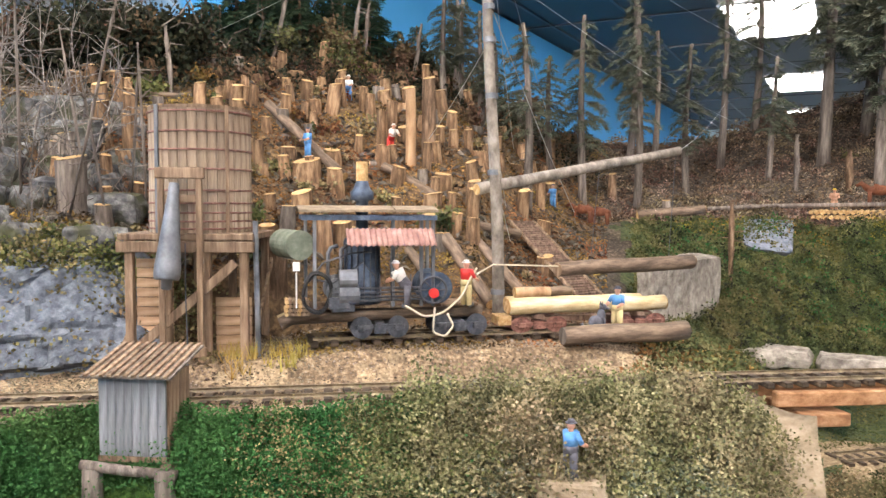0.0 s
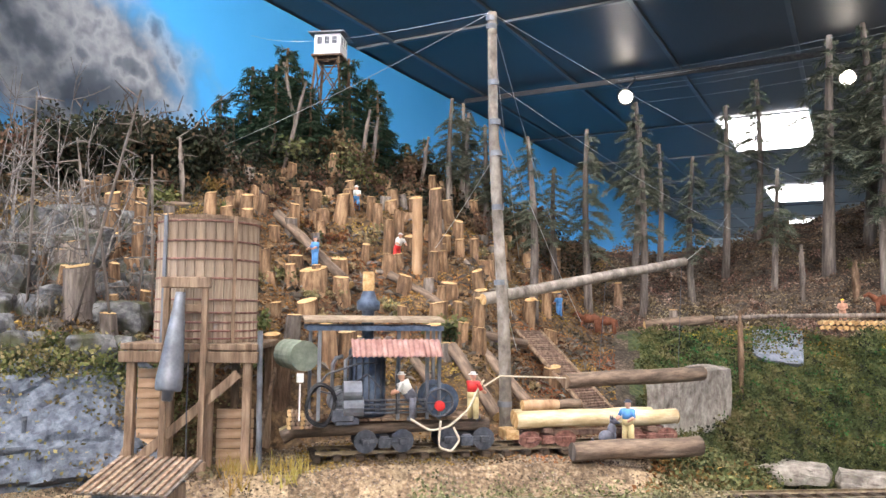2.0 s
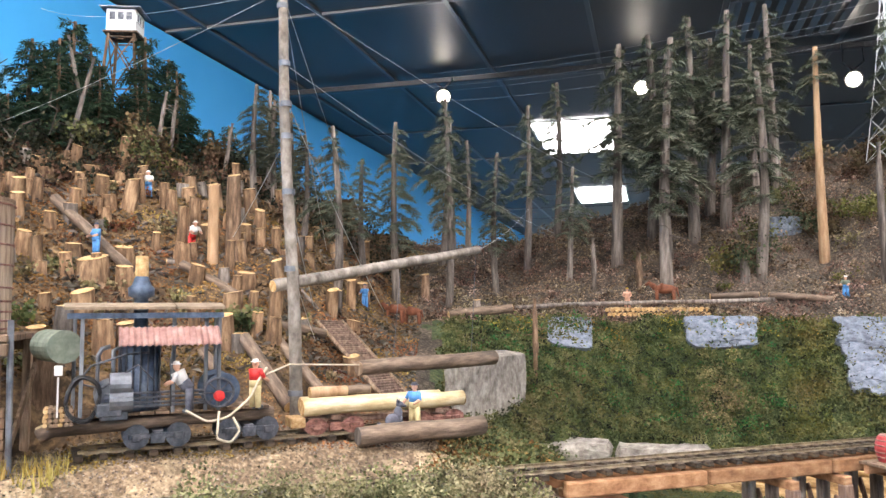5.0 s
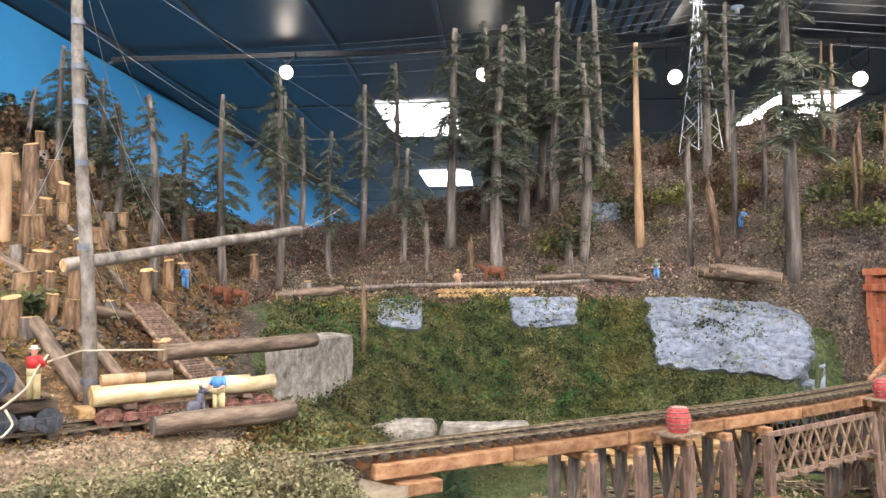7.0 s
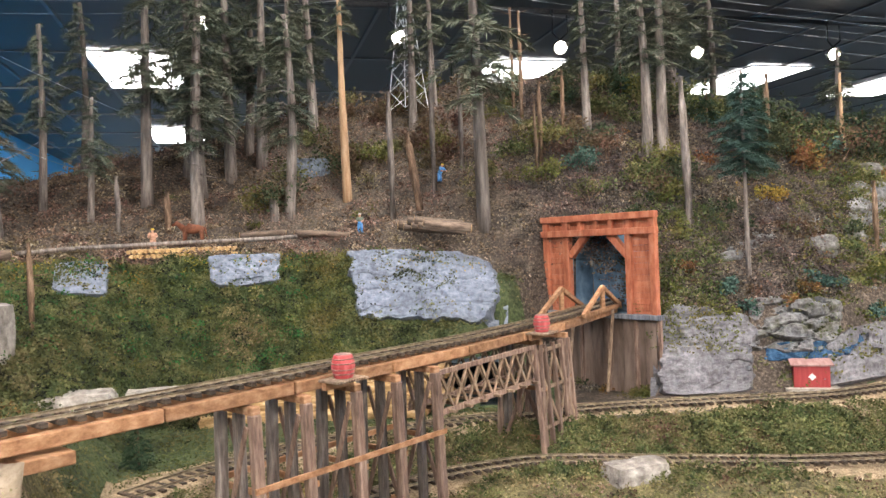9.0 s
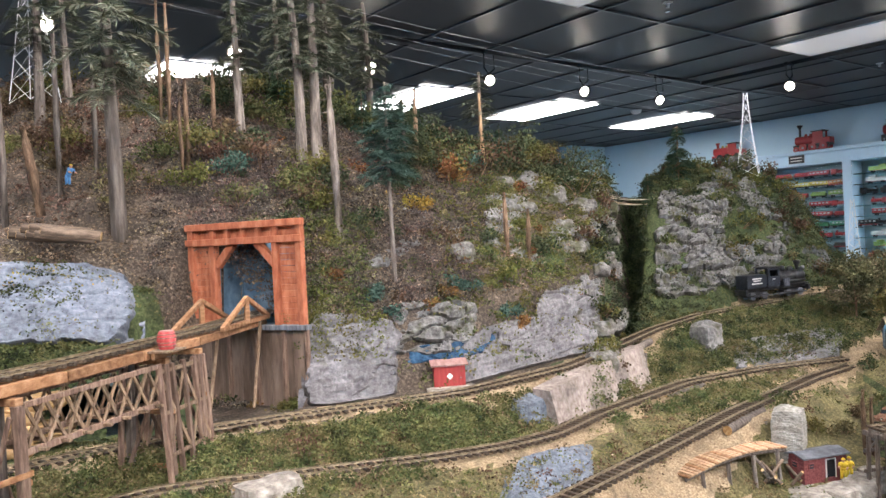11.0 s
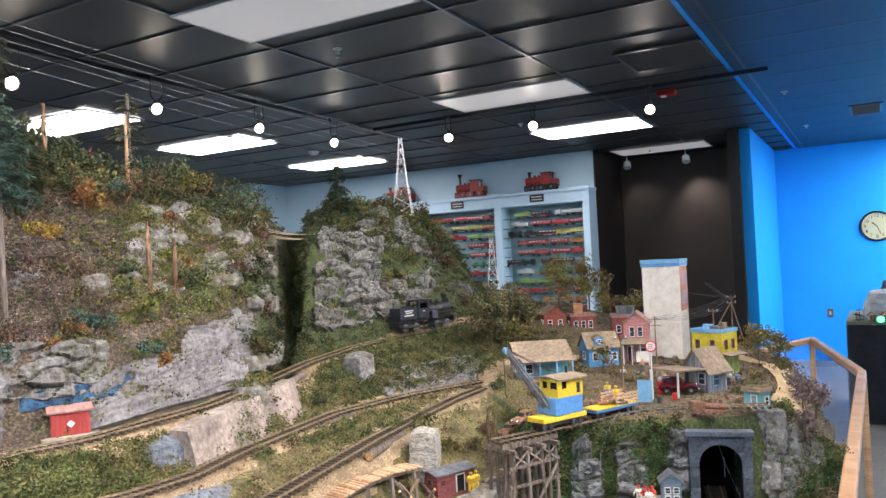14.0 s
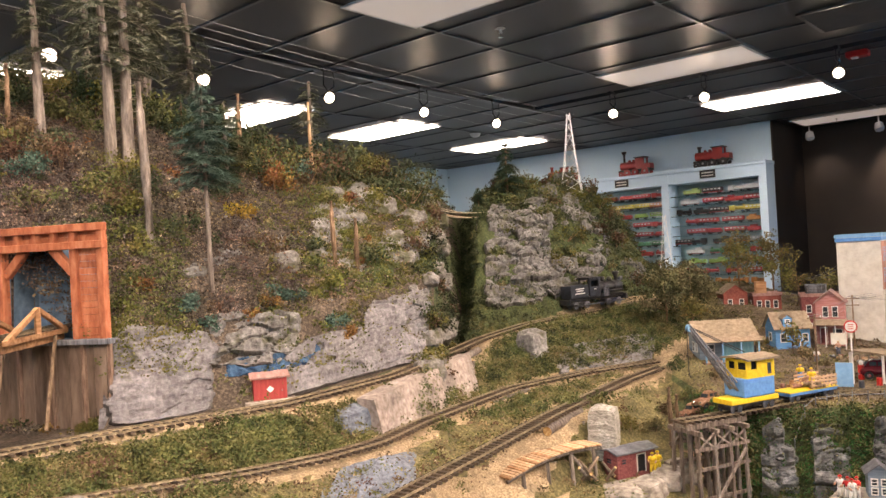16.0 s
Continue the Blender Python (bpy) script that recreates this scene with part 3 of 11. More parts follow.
# ---- railway tracks ----
def track(name, pts, label, gauge=0.030, sleeper=0.052, step=0.0165, rail_h=0.0035, guard=False):
    ob = thing(name, label, "railway track", kind="structure")
    L = float(np.sum(np.linalg.norm(np.diff(np.array(pts), axis=0), axis=1)))
    n = int(L / step)
    line = sm(pts, n * 2 + 1)
    d = np.gradient(line, axis=0)
    d /= np.linalg.norm(d, axis=1)[:, None]
    side = np.stack([d[:, 1], -d[:, 0], 0 * d[:, 0]], 1)
    side /= np.linalg.norm(side, axis=1)[:, None]
    for s in ((-1, 1) if not guard else (-1, 1, -0.62, 0.62)):
        bm = bmx()
        q = line + side * s * gauge / 2
        rings = []
        w = 0.0013
        for p, sd in zip(q, side):
            rings.append([bm.verts.new(p + sd * a + np.array((0, 0, h))) for a, h in ((-w * 1.5, 0), (-w * .6, rail_h * .5), (-w * .8, rail_h), (w * .8, rail_h), (w * .6, rail_h * .5), (w * 1.5, 0))])
        for a, b in zip(rings[:-1], rings[1:]):
            for k in range(6):
                bm.faces.new((a[k], a[(k + 1) % 6], b[(k + 1) % 6], b[k]))
        part("rail", bm, M_rail, ob)
    bm = bmx()
    box(bm, (0, 0, -0.0018), (sleeper, 0.0072, 0.0050), bevel=0.0006)
    tie = put(bm, "sleeper", M_tie)
    for i in range(0, len(line), 2):
        o = new("sleeper", tie)
        o.parent = ob
        o.matrix_basis = Matrix.Translation(line[i]) @ pose(0, 0, 0, 0, 0, math.degrees(math.atan2(d[i][1], d[i][0])) - 90 + random.uniform(-2, 2)) @ Matrix.Diagonal((random.uniform(.94, 1.06), 1, 1, 1))
    return ob


RT = 1.472
track("main_track", [(0.14, 0.98, RT), (0.359, 1.158, RT), (0.57, 1.312, RT), (0.73, 1.432, RT), (0.86, 1.532, RT), (1.156, 1.735, RT), (1.40, 1.905, RT), (1.66, 2.13, RT), (1.84, 2.32, RT), (1.98, 2.47, RT)],
      "weathered main line track over gravel and a timber trestle")
track("valley_track", [(0.95, 1.90, 1.301), (1.05, 1.985, 1.302), (1.183, 2.058, 1.303), (1.305, 2.104, 1.303), (1.43, 2.114, 1.303), (1.60, 2.122, 1.303), (1.767, 2.112, 1.303), (2.16, 2.03, 1.303), (2.46, 2.05, 1.307), (2.731, 2.126, 1.316), (2.975, 2.201, 1.326), (3.263, 2.25, 1.336), (3.526, 2.232, 1.344), (3.786, 2.172, 1.355), (4.085, 2.102, 1.366), (4.4, 2.05, 1.372)],
      "lower track curving along the foot of the cliffs")
track("branch_track", [(1.05, 1.76, 1.266), (1.25, 1.885, 1.267), (1.40, 1.948, 1.268), (1.535, 1.968, 1.266), (1.640, 1.938, 1.264), (1.723, 1.917, 1.259), (1.818, 1.896, 1.254), (1.955, 1.866, 1.246), (2.114, 1.858, 1.236), (2.253, 1.876, 1.228), (2.433, 1.934, 1.224), (2.821, 1.99, 1.226), (3.1, 1.95, 1.226), (3.35, 1.85, 1.228), (3.75, 1.72, 1.23)],
      "branch track on the lower bench")
track("yard_track", [(2.0, 1.66, 1.20), (2.304, 1.705, 1.205), (2.67, 1.768, 1.21), (3.13, 1.822, 1.215), (3.40, 1.815, 1.22)],
      "yard track running to the trestle")

# ---- more materials ----
M_oldwood = mat("weathered_wood", [(0.085, 0.054, 0.034), (0.20, 0.132, 0.086), (0.35, 0.25, 0.17)], 0.006, bump=0.5, stretch=(1, 1, 0.12), rand=0.22)
M_stave = mat("tank_staves", [(0.13, 0.090, 0.062), (0.28, 0.208, 0.148), (0.45, 0.36, 0.27)], 0.006, bump=0.5, stretch=(1, 1, 0.08), rand=0.25)
M_board = mat("pale_boards", [(0.30, 0.18, 0.10), (0.48, 0.31, 0.19), (0.62, 0.44, 0.30)], 0.006, bump=0.4, stretch=(0.15, 1, 1), rand=0.2)
M_greyboard = mat("grey_boards", [(0.065, 0.070, 0.080), (0.15, 0.158, 0.175), (0.27, 0.278, 0.30)], 0.006, bump=0.4, stretch=(1, 1, 0.1), rand=0.25)
M_bark = mat("bark", [(0.045, 0.026, 0.016), (0.15, 0.092, 0.056), (0.29, 0.19, 0.125)], 0.006, bump=1.0, stretch=(1, 1, 0.2), big=0.2, rand=0.3)
M_greybark = mat("grey_bark", [(0.05, 0.040, 0.034), (0.135, 0.110, 0.094), (0.25, 0.21, 0.18)], 0.007, bump=0.9, stretch=(1, 1, 0.15), big=0.25, rand=0.35)
M_stump = mat("stump_bark", [(0.055, 0.030, 0.016), (0.17, 0.100, 0.055), (0.35, 0.225, 0.13)], 0.006, bump=1.0, stretch=(1, 1, 0.2), rand=0.35)
M_cut = mat("cut_wood", [(0.28, 0.155, 0.060), (0.46, 0.29, 0.13), (0.62, 0.44, 0.24)], 0.006, bump=0.3, rand=0.2)
M_log = mat("brown_log", [(0.05, 0.036, 0.028), (0.13, 0.092, 0.066), (0.25, 0.18, 0.13)], 0.008, bump=0.8, stretch=(0.2, 1, 1), rand=0.2)
M_peeled = mat("peeled_log", [(0.30, 0.21, 0.10), (0.50, 0.39, 0.22), (0.66, 0.56, 0.38)], 0.012, bump=0.4, stretch=(0.3, 1, 1), big=0.25)
M_yellowlog = mat("yellow_trunk", [(0.22, 0.125, 0.065), (0.35, 0.215, 0.12), (0.45, 0.30, 0.185)], 0.012, bump=0.4, stretch=(1, 1, 0.2), big=0.2)
M_galv = mat("galvanised", [(0.09, 0.095, 0.108), (0.17, 0.178, 0.20), (0.26, 0.268, 0.29)], 0.02, rough=0.5, metal=0.5, bump=0.1)
M_steel = mat("dark_steel", [(0.03, 0.035, 0.045), (0.08, 0.085, 0.10), (0.16, 0.16, 0.18)], 0.01, rough=0.5, metal=0.5, bump=0.3)
M_blueiron = mat("blue_grey_boiler", [(0.02, 0.03, 0.05), (0.05, 0.075, 0.12), (0.10, 0.13, 0.18)], 0.01, rough=0.5, metal=0.3, bump=0.2)
M_rust = mat("rusty_truck", [(0.07, 0.03, 0.025), (0.20, 0.09, 0.07), (0.34, 0.18, 0.14)], 0.006, rough=0.7, bump=0.5)
M_roofpink = mat("faded_red_roof", [(0.19, 0.098, 0.085), (0.28, 0.158, 0.138), (0.37, 0.24, 0.21)], 0.01, bump=0.2, stretch=(1, 0.2, 1))
M_rooftan = mat("tan_roof", [(0.15, 0.110, 0.074), (0.225, 0.172, 0.12), (0.30, 0.238, 0.172)], 0.010, bump=0.4, big=0.2)
M_green = mat("grey_green_paint", [(0.10, 0.12, 0.09), (0.15, 0.17, 0.13), (0.22, 0.24, 0.19)], 0.01, bump=0.2)
M_rope = mat("pale_rope", [(0.45, 0.38, 0.28), (0.60, 0.52, 0.40)], 0.002, bump=0.3)
M_wire = mat("grey_wire", [(0.40, 0.40, 0.40), (0.55, 0.55, 0.55)], 0.01, rough=0.5, bump=0.0)
M_skin = mat("figure_skin", [(0.42, 0.22, 0.15), (0.55, 0.32, 0.22)], 0.004, bump=0.1)
M_red = mat("red_paint", [(0.45, 0.02, 0.02), (0.60, 0.04, 0.035)], 0.006, rough=0.5, bump=0.1)
M_blue = mat("blue_paint", [(0.06, 0.19, 0.42), (0.10, 0.27, 0.55)], 0.006, rough=0.6, bump=0.1)
M_yellow = mat("yellow_paint", [(0.58, 0.38, 0.02), (0.75, 0.52, 0.05)], 0.006, rough=0.6, bump=0.1)
M_khaki = mat("khaki_cloth", [(0.42, 0.33, 0.16), (0.56, 0.46, 0.25)], 0.006, bump=0.1)
M_grey = mat("grey_cloth", [(0.06, 0.06, 0.075), (0.14, 0.14, 0.17)], 0.006, bump=0.1)
M_pale = mat("pale_cloth", [(0.55, 0.53, 0.50), (0.70, 0.68, 0.65)], 0.006, bump=0.1)
M_horse = mat("chestnut_coat", [(0.10, 0.034, 0.017), (0.18, 0.065, 0.033)], 0.006, bump=0.1)
M_brick = mat("red_portal_wood", [(0.24, 0.07, 0.035), (0.38, 0.12, 0.06), (0.48, 0.19, 0.105)], 0.012, bump=0.3, stretch=(1, 1, 0.3), rand=0.12)
M_orange = mat("orange_timber", [(0.17, 0.080, 0.038), (0.28, 0.142, 0.070), (0.39, 0.225, 0.125)], 0.008, bump=0.5, stretch=(0.2, 1, 1), rand=0.2)
M_trestle = mat("trestle_timber", [(0.070, 0.042, 0.031), (0.17, 0.108, 0.080), (0.29, 0.20, 0.15)], 0.006, bump=0.6, stretch=(1, 1, 0.15), rand=0.28)
L_needle = island("needles_green", [(0.008, 0.020, 0.012), (0.020, 0.042, 0.023), (0.040, 0.070, 0.036), (0.065, 0.090, 0.046)], patch=.3)
L_olive = island("needles_olive", [(0.026, 0.037, 0.024), (0.074, 0.088, 0.058), (0.155, 0.164, 0.115), (0.29, 0.280, 0.205)], patch=.3)
L_teal = island("needles_teal", [(0.022, 0.046, 0.036), (0.046, 0.086, 0.068), (0.095, 0.145, 0.112)], patch=.2, hue=.01)
L_green = island("foam_green", [(0.026, 0.035, 0.012), (0.068, 0.080, 0.027), (0.128, 0.128, 0.045), (0.21, 0.185, 0.078)])
L_turf = island("turf_green", [(0.012, 0.050, 0.012), (0.034, 0.105, 0.028), (0.07, 0.165, 0.05)])
L_ivy = island("ivy_leaves", [(0.018, 0.025, 0.010), (0.056, 0.067, 0.024), (0.112, 0.114, 0.044), (0.165, 0.148, 0.068)], patch=.85)
L_dry = island("dry_scrub", [(0.050, 0.043, 0.020), (0.122, 0.104, 0.048), (0.215, 0.178, 0.088), (0.33, 0.25, 0.13)])
L_moss = island("moss_clumps", [(0.045, 0.048, 0.013), (0.095, 0.092, 0.024), (0.17, 0.15, 0.045)])
L_rust = island("autumn_leaves", [(0.055, 0.024, 0.012), (0.115, 0.055, 0.022), (0.20, 0.098, 0.034), (0.20, 0.135, 0.046)], patch=.4)
L_leaf = island("leaf_chips", [(0.022, 0.015, 0.010), (0.070, 0.046, 0.031), (0.15, 0.100, 0.067), (0.26, 0.185, 0.125), (0.42, 0.33, 0.25)])
# bark chips; wide dark and golden patches paint the slope's shadows and lit spots
L_chip = island("bark_chips", [(0.022, 0.012, 0.006), (0.090, 0.045, 0.016), (0.22, 0.112, 0.034), (0.42, 0.245, 0.09)], size=.07, patch=.7)
L_twig = island("grey_twigs", [(0.030, 0.024, 0.018), (0.080, 0.066, 0.053), (0.19, 0.165, 0.14)])
L_straw = island("straw_tufts", [(0.22, 0.13, 0.03), (0.36, 0.24, 0.07), (0.46, 0.35, 0.14)])
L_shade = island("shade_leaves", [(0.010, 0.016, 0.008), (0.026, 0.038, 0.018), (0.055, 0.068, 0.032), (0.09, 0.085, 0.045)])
L_soil = island("dark_soil", [(0.024, 0.018, 0.016), (0.054, 0.041, 0.036), (0.105, 0.083, 0.072), (0.18, 0.145, 0.125)], patch=.3)
L_sage = island("sage_bushes", [(0.060, 0.058, 0.028), (0.14, 0.130, 0.066), (0.235, 0.21, 0.112), (0.36, 0.31, 0.18)], patch=.6)
L_ochre = island("ochre_soil", [(0.075, 0.044, 0.016), (0.19, 0.115, 0.044), (0.33, 0.215, 0.090), (0.46, 0.33, 0.16)], patch=.5)
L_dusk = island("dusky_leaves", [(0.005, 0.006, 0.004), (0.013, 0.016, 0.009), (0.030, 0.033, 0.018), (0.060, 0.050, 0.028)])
L_brownleaf = island("brown_leaves", [(0.035, 0.020, 0.012), (0.085, 0.052, 0.030), (0.15, 0.095, 0.055)])
L_gold = island("golden_leaves", [(0.12, 0.085, 0.018), (0.24, 0.165, 0.03), (0.36, 0.26, 0.055)], patch=.3)
L_stone = island("ballast_stones", [(0.030, 0.024, 0.018), (0.09, 0.070, 0.052), (0.19, 0.155, 0.12), (0.36, 0.31, 0.26)])


# ---- trees and plants ----
def conifer(name, h, r, bare, mat_leaf, mat_trunk, label, crown_r=0.06, dens=1.0, droop=0.35, seg=9, ragged=0.3, stubs=0):
    """A tapered trunk, limbs, and a ragged crown of drooping needle sprays."""
    ob = thing(name, label, "tree")
    bm = bmx()
    n = 7
    bend = random.uniform(-0.012, 0.012)
    pts = [(bend * math.sin(i / n * 2.5), bend * 0.6 * math.sin(i / n * 3.3), -0.03 + (h + 0.03) * i / n) for i in range(n + 1)]
    tube(bm, pts, r, seg, r * 0.42)
    for _ in range(stubs):
        z = random.uniform(0.2, bare) * h
        a = random.uniform(0, 6.28)
        l = random.uniform(0.012, 0.035)
        cyl(bm, (0, 0, z), (l * math.cos(a), l * math.sin(a), z + random.uniform(-0.008, 0.006)), 0.0012, 0.0004, 4)
    vs, fs = [], []
    z = h * bare
    gap = 0.018 / dens
    while z < h:
        f = (z - h * bare) / (h * (1 - bare))
        R = crown_r * (1 - f) ** 0.62 * (0.62 + 0.38 * min(1, f * 4)) * random.uniform(.72, 1.15) + 0.007
        skew = random.uniform(0, 6.283)
        for q_ in range(random.randint(3, 5)):
            a = skew + q_ * 1.6 + random.uniform(-0.5, 0.5)
            L = R * random.uniform(1 - ragged * 1.5, 1.15)
            zz = z + random.uniform(-0.006, 0.006)
            ca, sa = math.cos(a), math.sin(a)
            up = random.uniform(-0.1, 0.25)
            pt = lambda q: Vector((ca * L * q, sa * L * q, zz + up * L * q - droop * L * q * q))
            cyl(bm, pt(0), pt(.6), 0.0012, 0.0006, 3, caps=False)
            m_ = max(4, int(L / 0.0042))
            for k in range(m_):
                q = 0.15 + 0.88 * (k + 0.5) / m_
                c = pt(q)
                w = 0.006 + 0.016 * (1 - abs(q - .5)) * min(1.0, L / 0.05)
                for s in (-1, 1):
                    for _k in range(7):
                        da = a + s * random.uniform(0.25, 1.35)
                        l2 = w * random.uniform(0.5, 1.25)
                        e = c + Vector((math.cos(da) * l2, math.sin(da) * l2, random.uniform(-0.013, 0.003)))
                        u = Vector((-math.sin(da), math.cos(da), random.uniform(-.9, .9))) * random.uniform(.0004, .0009)
                        i0 = len(vs)
                        mid = c.lerp(e, .5)
                        vs += [c, mid + u, e, mid - u]
                        fs.append((i0, i0 + 1, i0 + 2, i0 + 3))
        z += gap * random.uniform(0.6, 1.5)
    part("trunk", bm, mat_trunk, ob, smooth=True)
    me = bpy.data.meshes.new("crown")
    me.from_pydata(vs, [], fs)
    me.materials.append(mat_leaf)
    c = new("crown", me)
    c.parent = ob
    return ob


def snag(name, h, r, mat_trunk, label, stubs=8):
    """A bare standing trunk with a few broken branch stubs."""
    ob = thing(name, label, "tree")
    bm = bmx()
    tube(bm, [(0, 0, -0.03), (0.001, 0, h * .4), (-0.001, 0.001, h * .8), (0, 0, h)], r, 9, r * 0.55)
    for _ in range(stubs):
        z = random.uniform(0.25, 0.98) * h
        a = random.uniform(0, 6.28)
        l = random.uniform(0.008, 0.03)
        cyl(bm, (0, 0, z), (l * math.cos(a), l * math.sin(a), z + random.uniform(-0.006, 0.01)), 0.0012, 0.0004, 5)
    part("trunk", bm, mat_trunk, ob, smooth=True)
    return ob


def shrub(name, s, mat_leaf, label, n=260, leaf=0.006):
    """A bush of small leaf chips over a few twigs."""
    ob = thing(name, label, "bush")
    vs, fs = [], []
    cl = [Vector((random.gauss(0, .45), random.gauss(0, .45), random.uniform(0.25, 0.9))) for _ in range(7)]
    for _ in range(n):
        c = random.choice(cl)
        p = Vector((c.x + random.gauss(0, .22), c.y + random.gauss(0, .22), max(0, c.z + random.gauss(0, .2)))) * s
        d = Vector((random.gauss(0, 1), random.gauss(0, 1), random.gauss(0, 1))).normalized() * leaf * random.uniform(.6, 1.4)
        e = d.cross(Vector((random.gauss(0, 1), random.gauss(0, 1), random.gauss(0, 1)))).normalized() * leaf * 0.5
        i0 = len(vs)
        vs += [p, p + d * .5 + e, p + d, p + d * .5 - e]
        fs.append((i0, i0 + 1, i0 + 2, i0 + 3))
    me = bpy.data.meshes.new("foliage")
    me.from_pydata(vs, [], fs)
    me.materials.append(mat_leaf)
    o = new("foliage", me)
    o.parent = ob
    bm = bmx()
    for c in cl:
        cyl(bm, (0, 0, -0.01), c * s * 0.9, s * 0.03, s * 0.01, 4)
    part("stem", bm, M_bark, ob)
    return ob


def brush(name, s, label, n=90):
    """A tangle of bare grey twigs."""
    ob = thing(name, label, "brush")
    bm = bmx()
    for _ in range(n):
        a = random.uniform(0, 6.28)
        p = Vector((random.gauss(0, .3), random.gauss(0, .3), random.uniform(-0.05, .3))) * s
        for _k in range(3):
            q = p + Vector((math.cos(a) * random.uniform(-.2, .5), math.sin(a) * random.uniform(-.2, .5), random.uniform(-0.05, .5))) * s * 0.5
            cyl(bm, p, q, s * 0.008, s * 0.0035, 3, caps=False)
            p, a = q, a + random.gauss(0, .7)
    tagged(part("twig_tangle", bm, L_twig, ob), kind="stuff")
    return ob


def clear(p, b):
    """Whether a bit may lie here: not on the lower tracks, not in the dark hollow under the trestle."""
    q = CUT3 @ p
    if abs(q.x) < .085 and -.05 < q.y < .085 and q.z < .085:
        return False
    return not (-2 < b < 70 and p.z < 1.40 and bed(p.x, p.y) < .034)


def scatter(name, label, category, mat_, count, region, size, flat=0.5, lift=0.0, long=1.0):
    """Loose bits lying on the land, all in one."""
    vs, fs = [], []
    for _ in range(count):
        b, r = region()
        p = at(b, r, lift)
        if not clear(p, b):
            continue
        s = size * random.uniform(.5, 1.5)
        d = Vector((random.gauss(0, 1), random.gauss(0, 1), random.gauss(0, flat))).normalized() * s * long
        e = Vector((random.gauss(0, 1), random.gauss(0, 1), random.gauss(0, flat)))
        e = (e - d * (e.dot(d) / d.length_squared)).normalized() * s * 0.5
        u = d.cross(e).normalized() * s * 0.35
        if u.z < 0:
            u = -u
        p = p + Vector((0, 0, s * random.uniform(0, .6)))
        i0 = len(vs)
        vs += [p - d * .5, p + e * .6, p + d * .5, p - e * .6, p + u]
        fs += [(i0, i0 + 1, i0 + 4), (i0 + 1, i0 + 2, i0 + 4), (i0 + 2, i0 + 3, i0 + 4), (i0 + 3, i0, i0 + 4)]
    me = bpy.data.meshes.new(name)
    me.from_pydata(vs, [], fs)
    me.materials.append(mat_)
    return tagged(new(name, me), label=label, category=category, kind="stuff")


def between(b0, b1, k0, k1, f0=0.0, f1=1.0):
    """Random places between two lines of the cross-sections."""
    def pick():
        b = random.uniform(b0, b1)
        R, _ = section(b)
        lo = R[k0] + (R[k0 + 1] - R[k0]) * f0 if k0 < 11 else R[k0]
        hi = R[k1] + (R[min(k1 + 1, 11)] - R[k1]) * (f1 - 1) if f1 != 1.0 else R[k1]
        return b, random.uniform(lo, hi)
    return pick


def rock(name, c, s, material, label, rz=0, amp=0.35, rx=0, sub=3, freq=1.6):
    """A squared, cracked rock: a rough block with broken faces and ledges."""
    bm = bmx()
    bmesh.ops.create_cube(bm, size=2.0)
    n = 15 if max(s) > .07 else 9
    bmesh.ops.subdivide_edges(bm, edges=bm.edges[:], cuts=n, use_grid_fill=True)
    off = Vector((random.uniform(0, 50), random.uniform(0, 50), random.uniform(0, 50)))
    lo_ = sorted(s)[1]
    for v in bm.verts:
        p = v.co.copy()
        p = p.lerp(p.normalized() * 1.2, 0.10 + amp * 1.2)
        p = Vector((p.x * s[0], p.y * s[1], p.z * s[2]))
        f = noise.noise(p / (lo_ * .9) + off)
        g = noise.ridged_multi_fractal(p / (lo_ * 1.6) + off, 1.0, 2.2, 4, 1.0, 2.0) - 1.2
        h = math.floor(p.z / (lo_ * .45) + 2 * noise.noise(p / lo_ + off)) % 2
        v.co = p + v.co.normalized() * lo_ * (amp * .7 * f + .055 * g + .05 * h)
    ob = part(name, bm, material, None)
    ob.matrix_basis = pose(*c, rx, 0, rz)
    return tagged(ob, label=label, category="rock")


# ---- stumps and logs ----
def stump(h, r, bark, label="sawn tree stump with a pale cut top on the logged slope"):
    ob = thing("tree_stump", label, "tree stump", group="stumps of the clearing")
    bm = bmx()
    n = 12
    lean = random.uniform(.12, .38)
    rings = []
    for i in range(5):
        f = i / 4
        rr = r * (1.18 - 0.2 * f) * (1.14 if i == 0 else 1)
        ring = []
        for k in range(n):
            q = rr * random.uniform(.90, 1.08)
            c, s_ = math.cos(2 * math.pi * k / n), math.sin(2 * math.pi * k / n)
            ring.append(bm.verts.new((q * c, q * s_, -0.02 + (h + 0.02) * f + lean * q * s_ * f + (random.uniform(-.0008, .0008) if i == 4 else 0))))
        rings.append(ring)
    for i in range(4):
        for k in range(n):
            bm.faces.new((rings[i][k], rings[i][(k + 1) % n], rings[i + 1][(k + 1) % n], rings[i + 1][k]))
    part("bark", bm, bark, ob, smooth=True)
    bm = bmx()
    top = [bm.verts.new((r * 0.97 * math.cos(2 * math.pi * k / n), r * 0.97 * math.sin(2 * math.pi * k / n), h + 0.0006 + lean * r * .97 * math.sin(2 * math.pi * k / n))) for k in range(n)]
    c = bm.verts.new((0, 0, h + 0.001))
    for k in range(n):
        bm.faces.new((top[k], top[(k + 1) % n], c))
    part("cut_face", bm, M_cut, ob)
    return ob


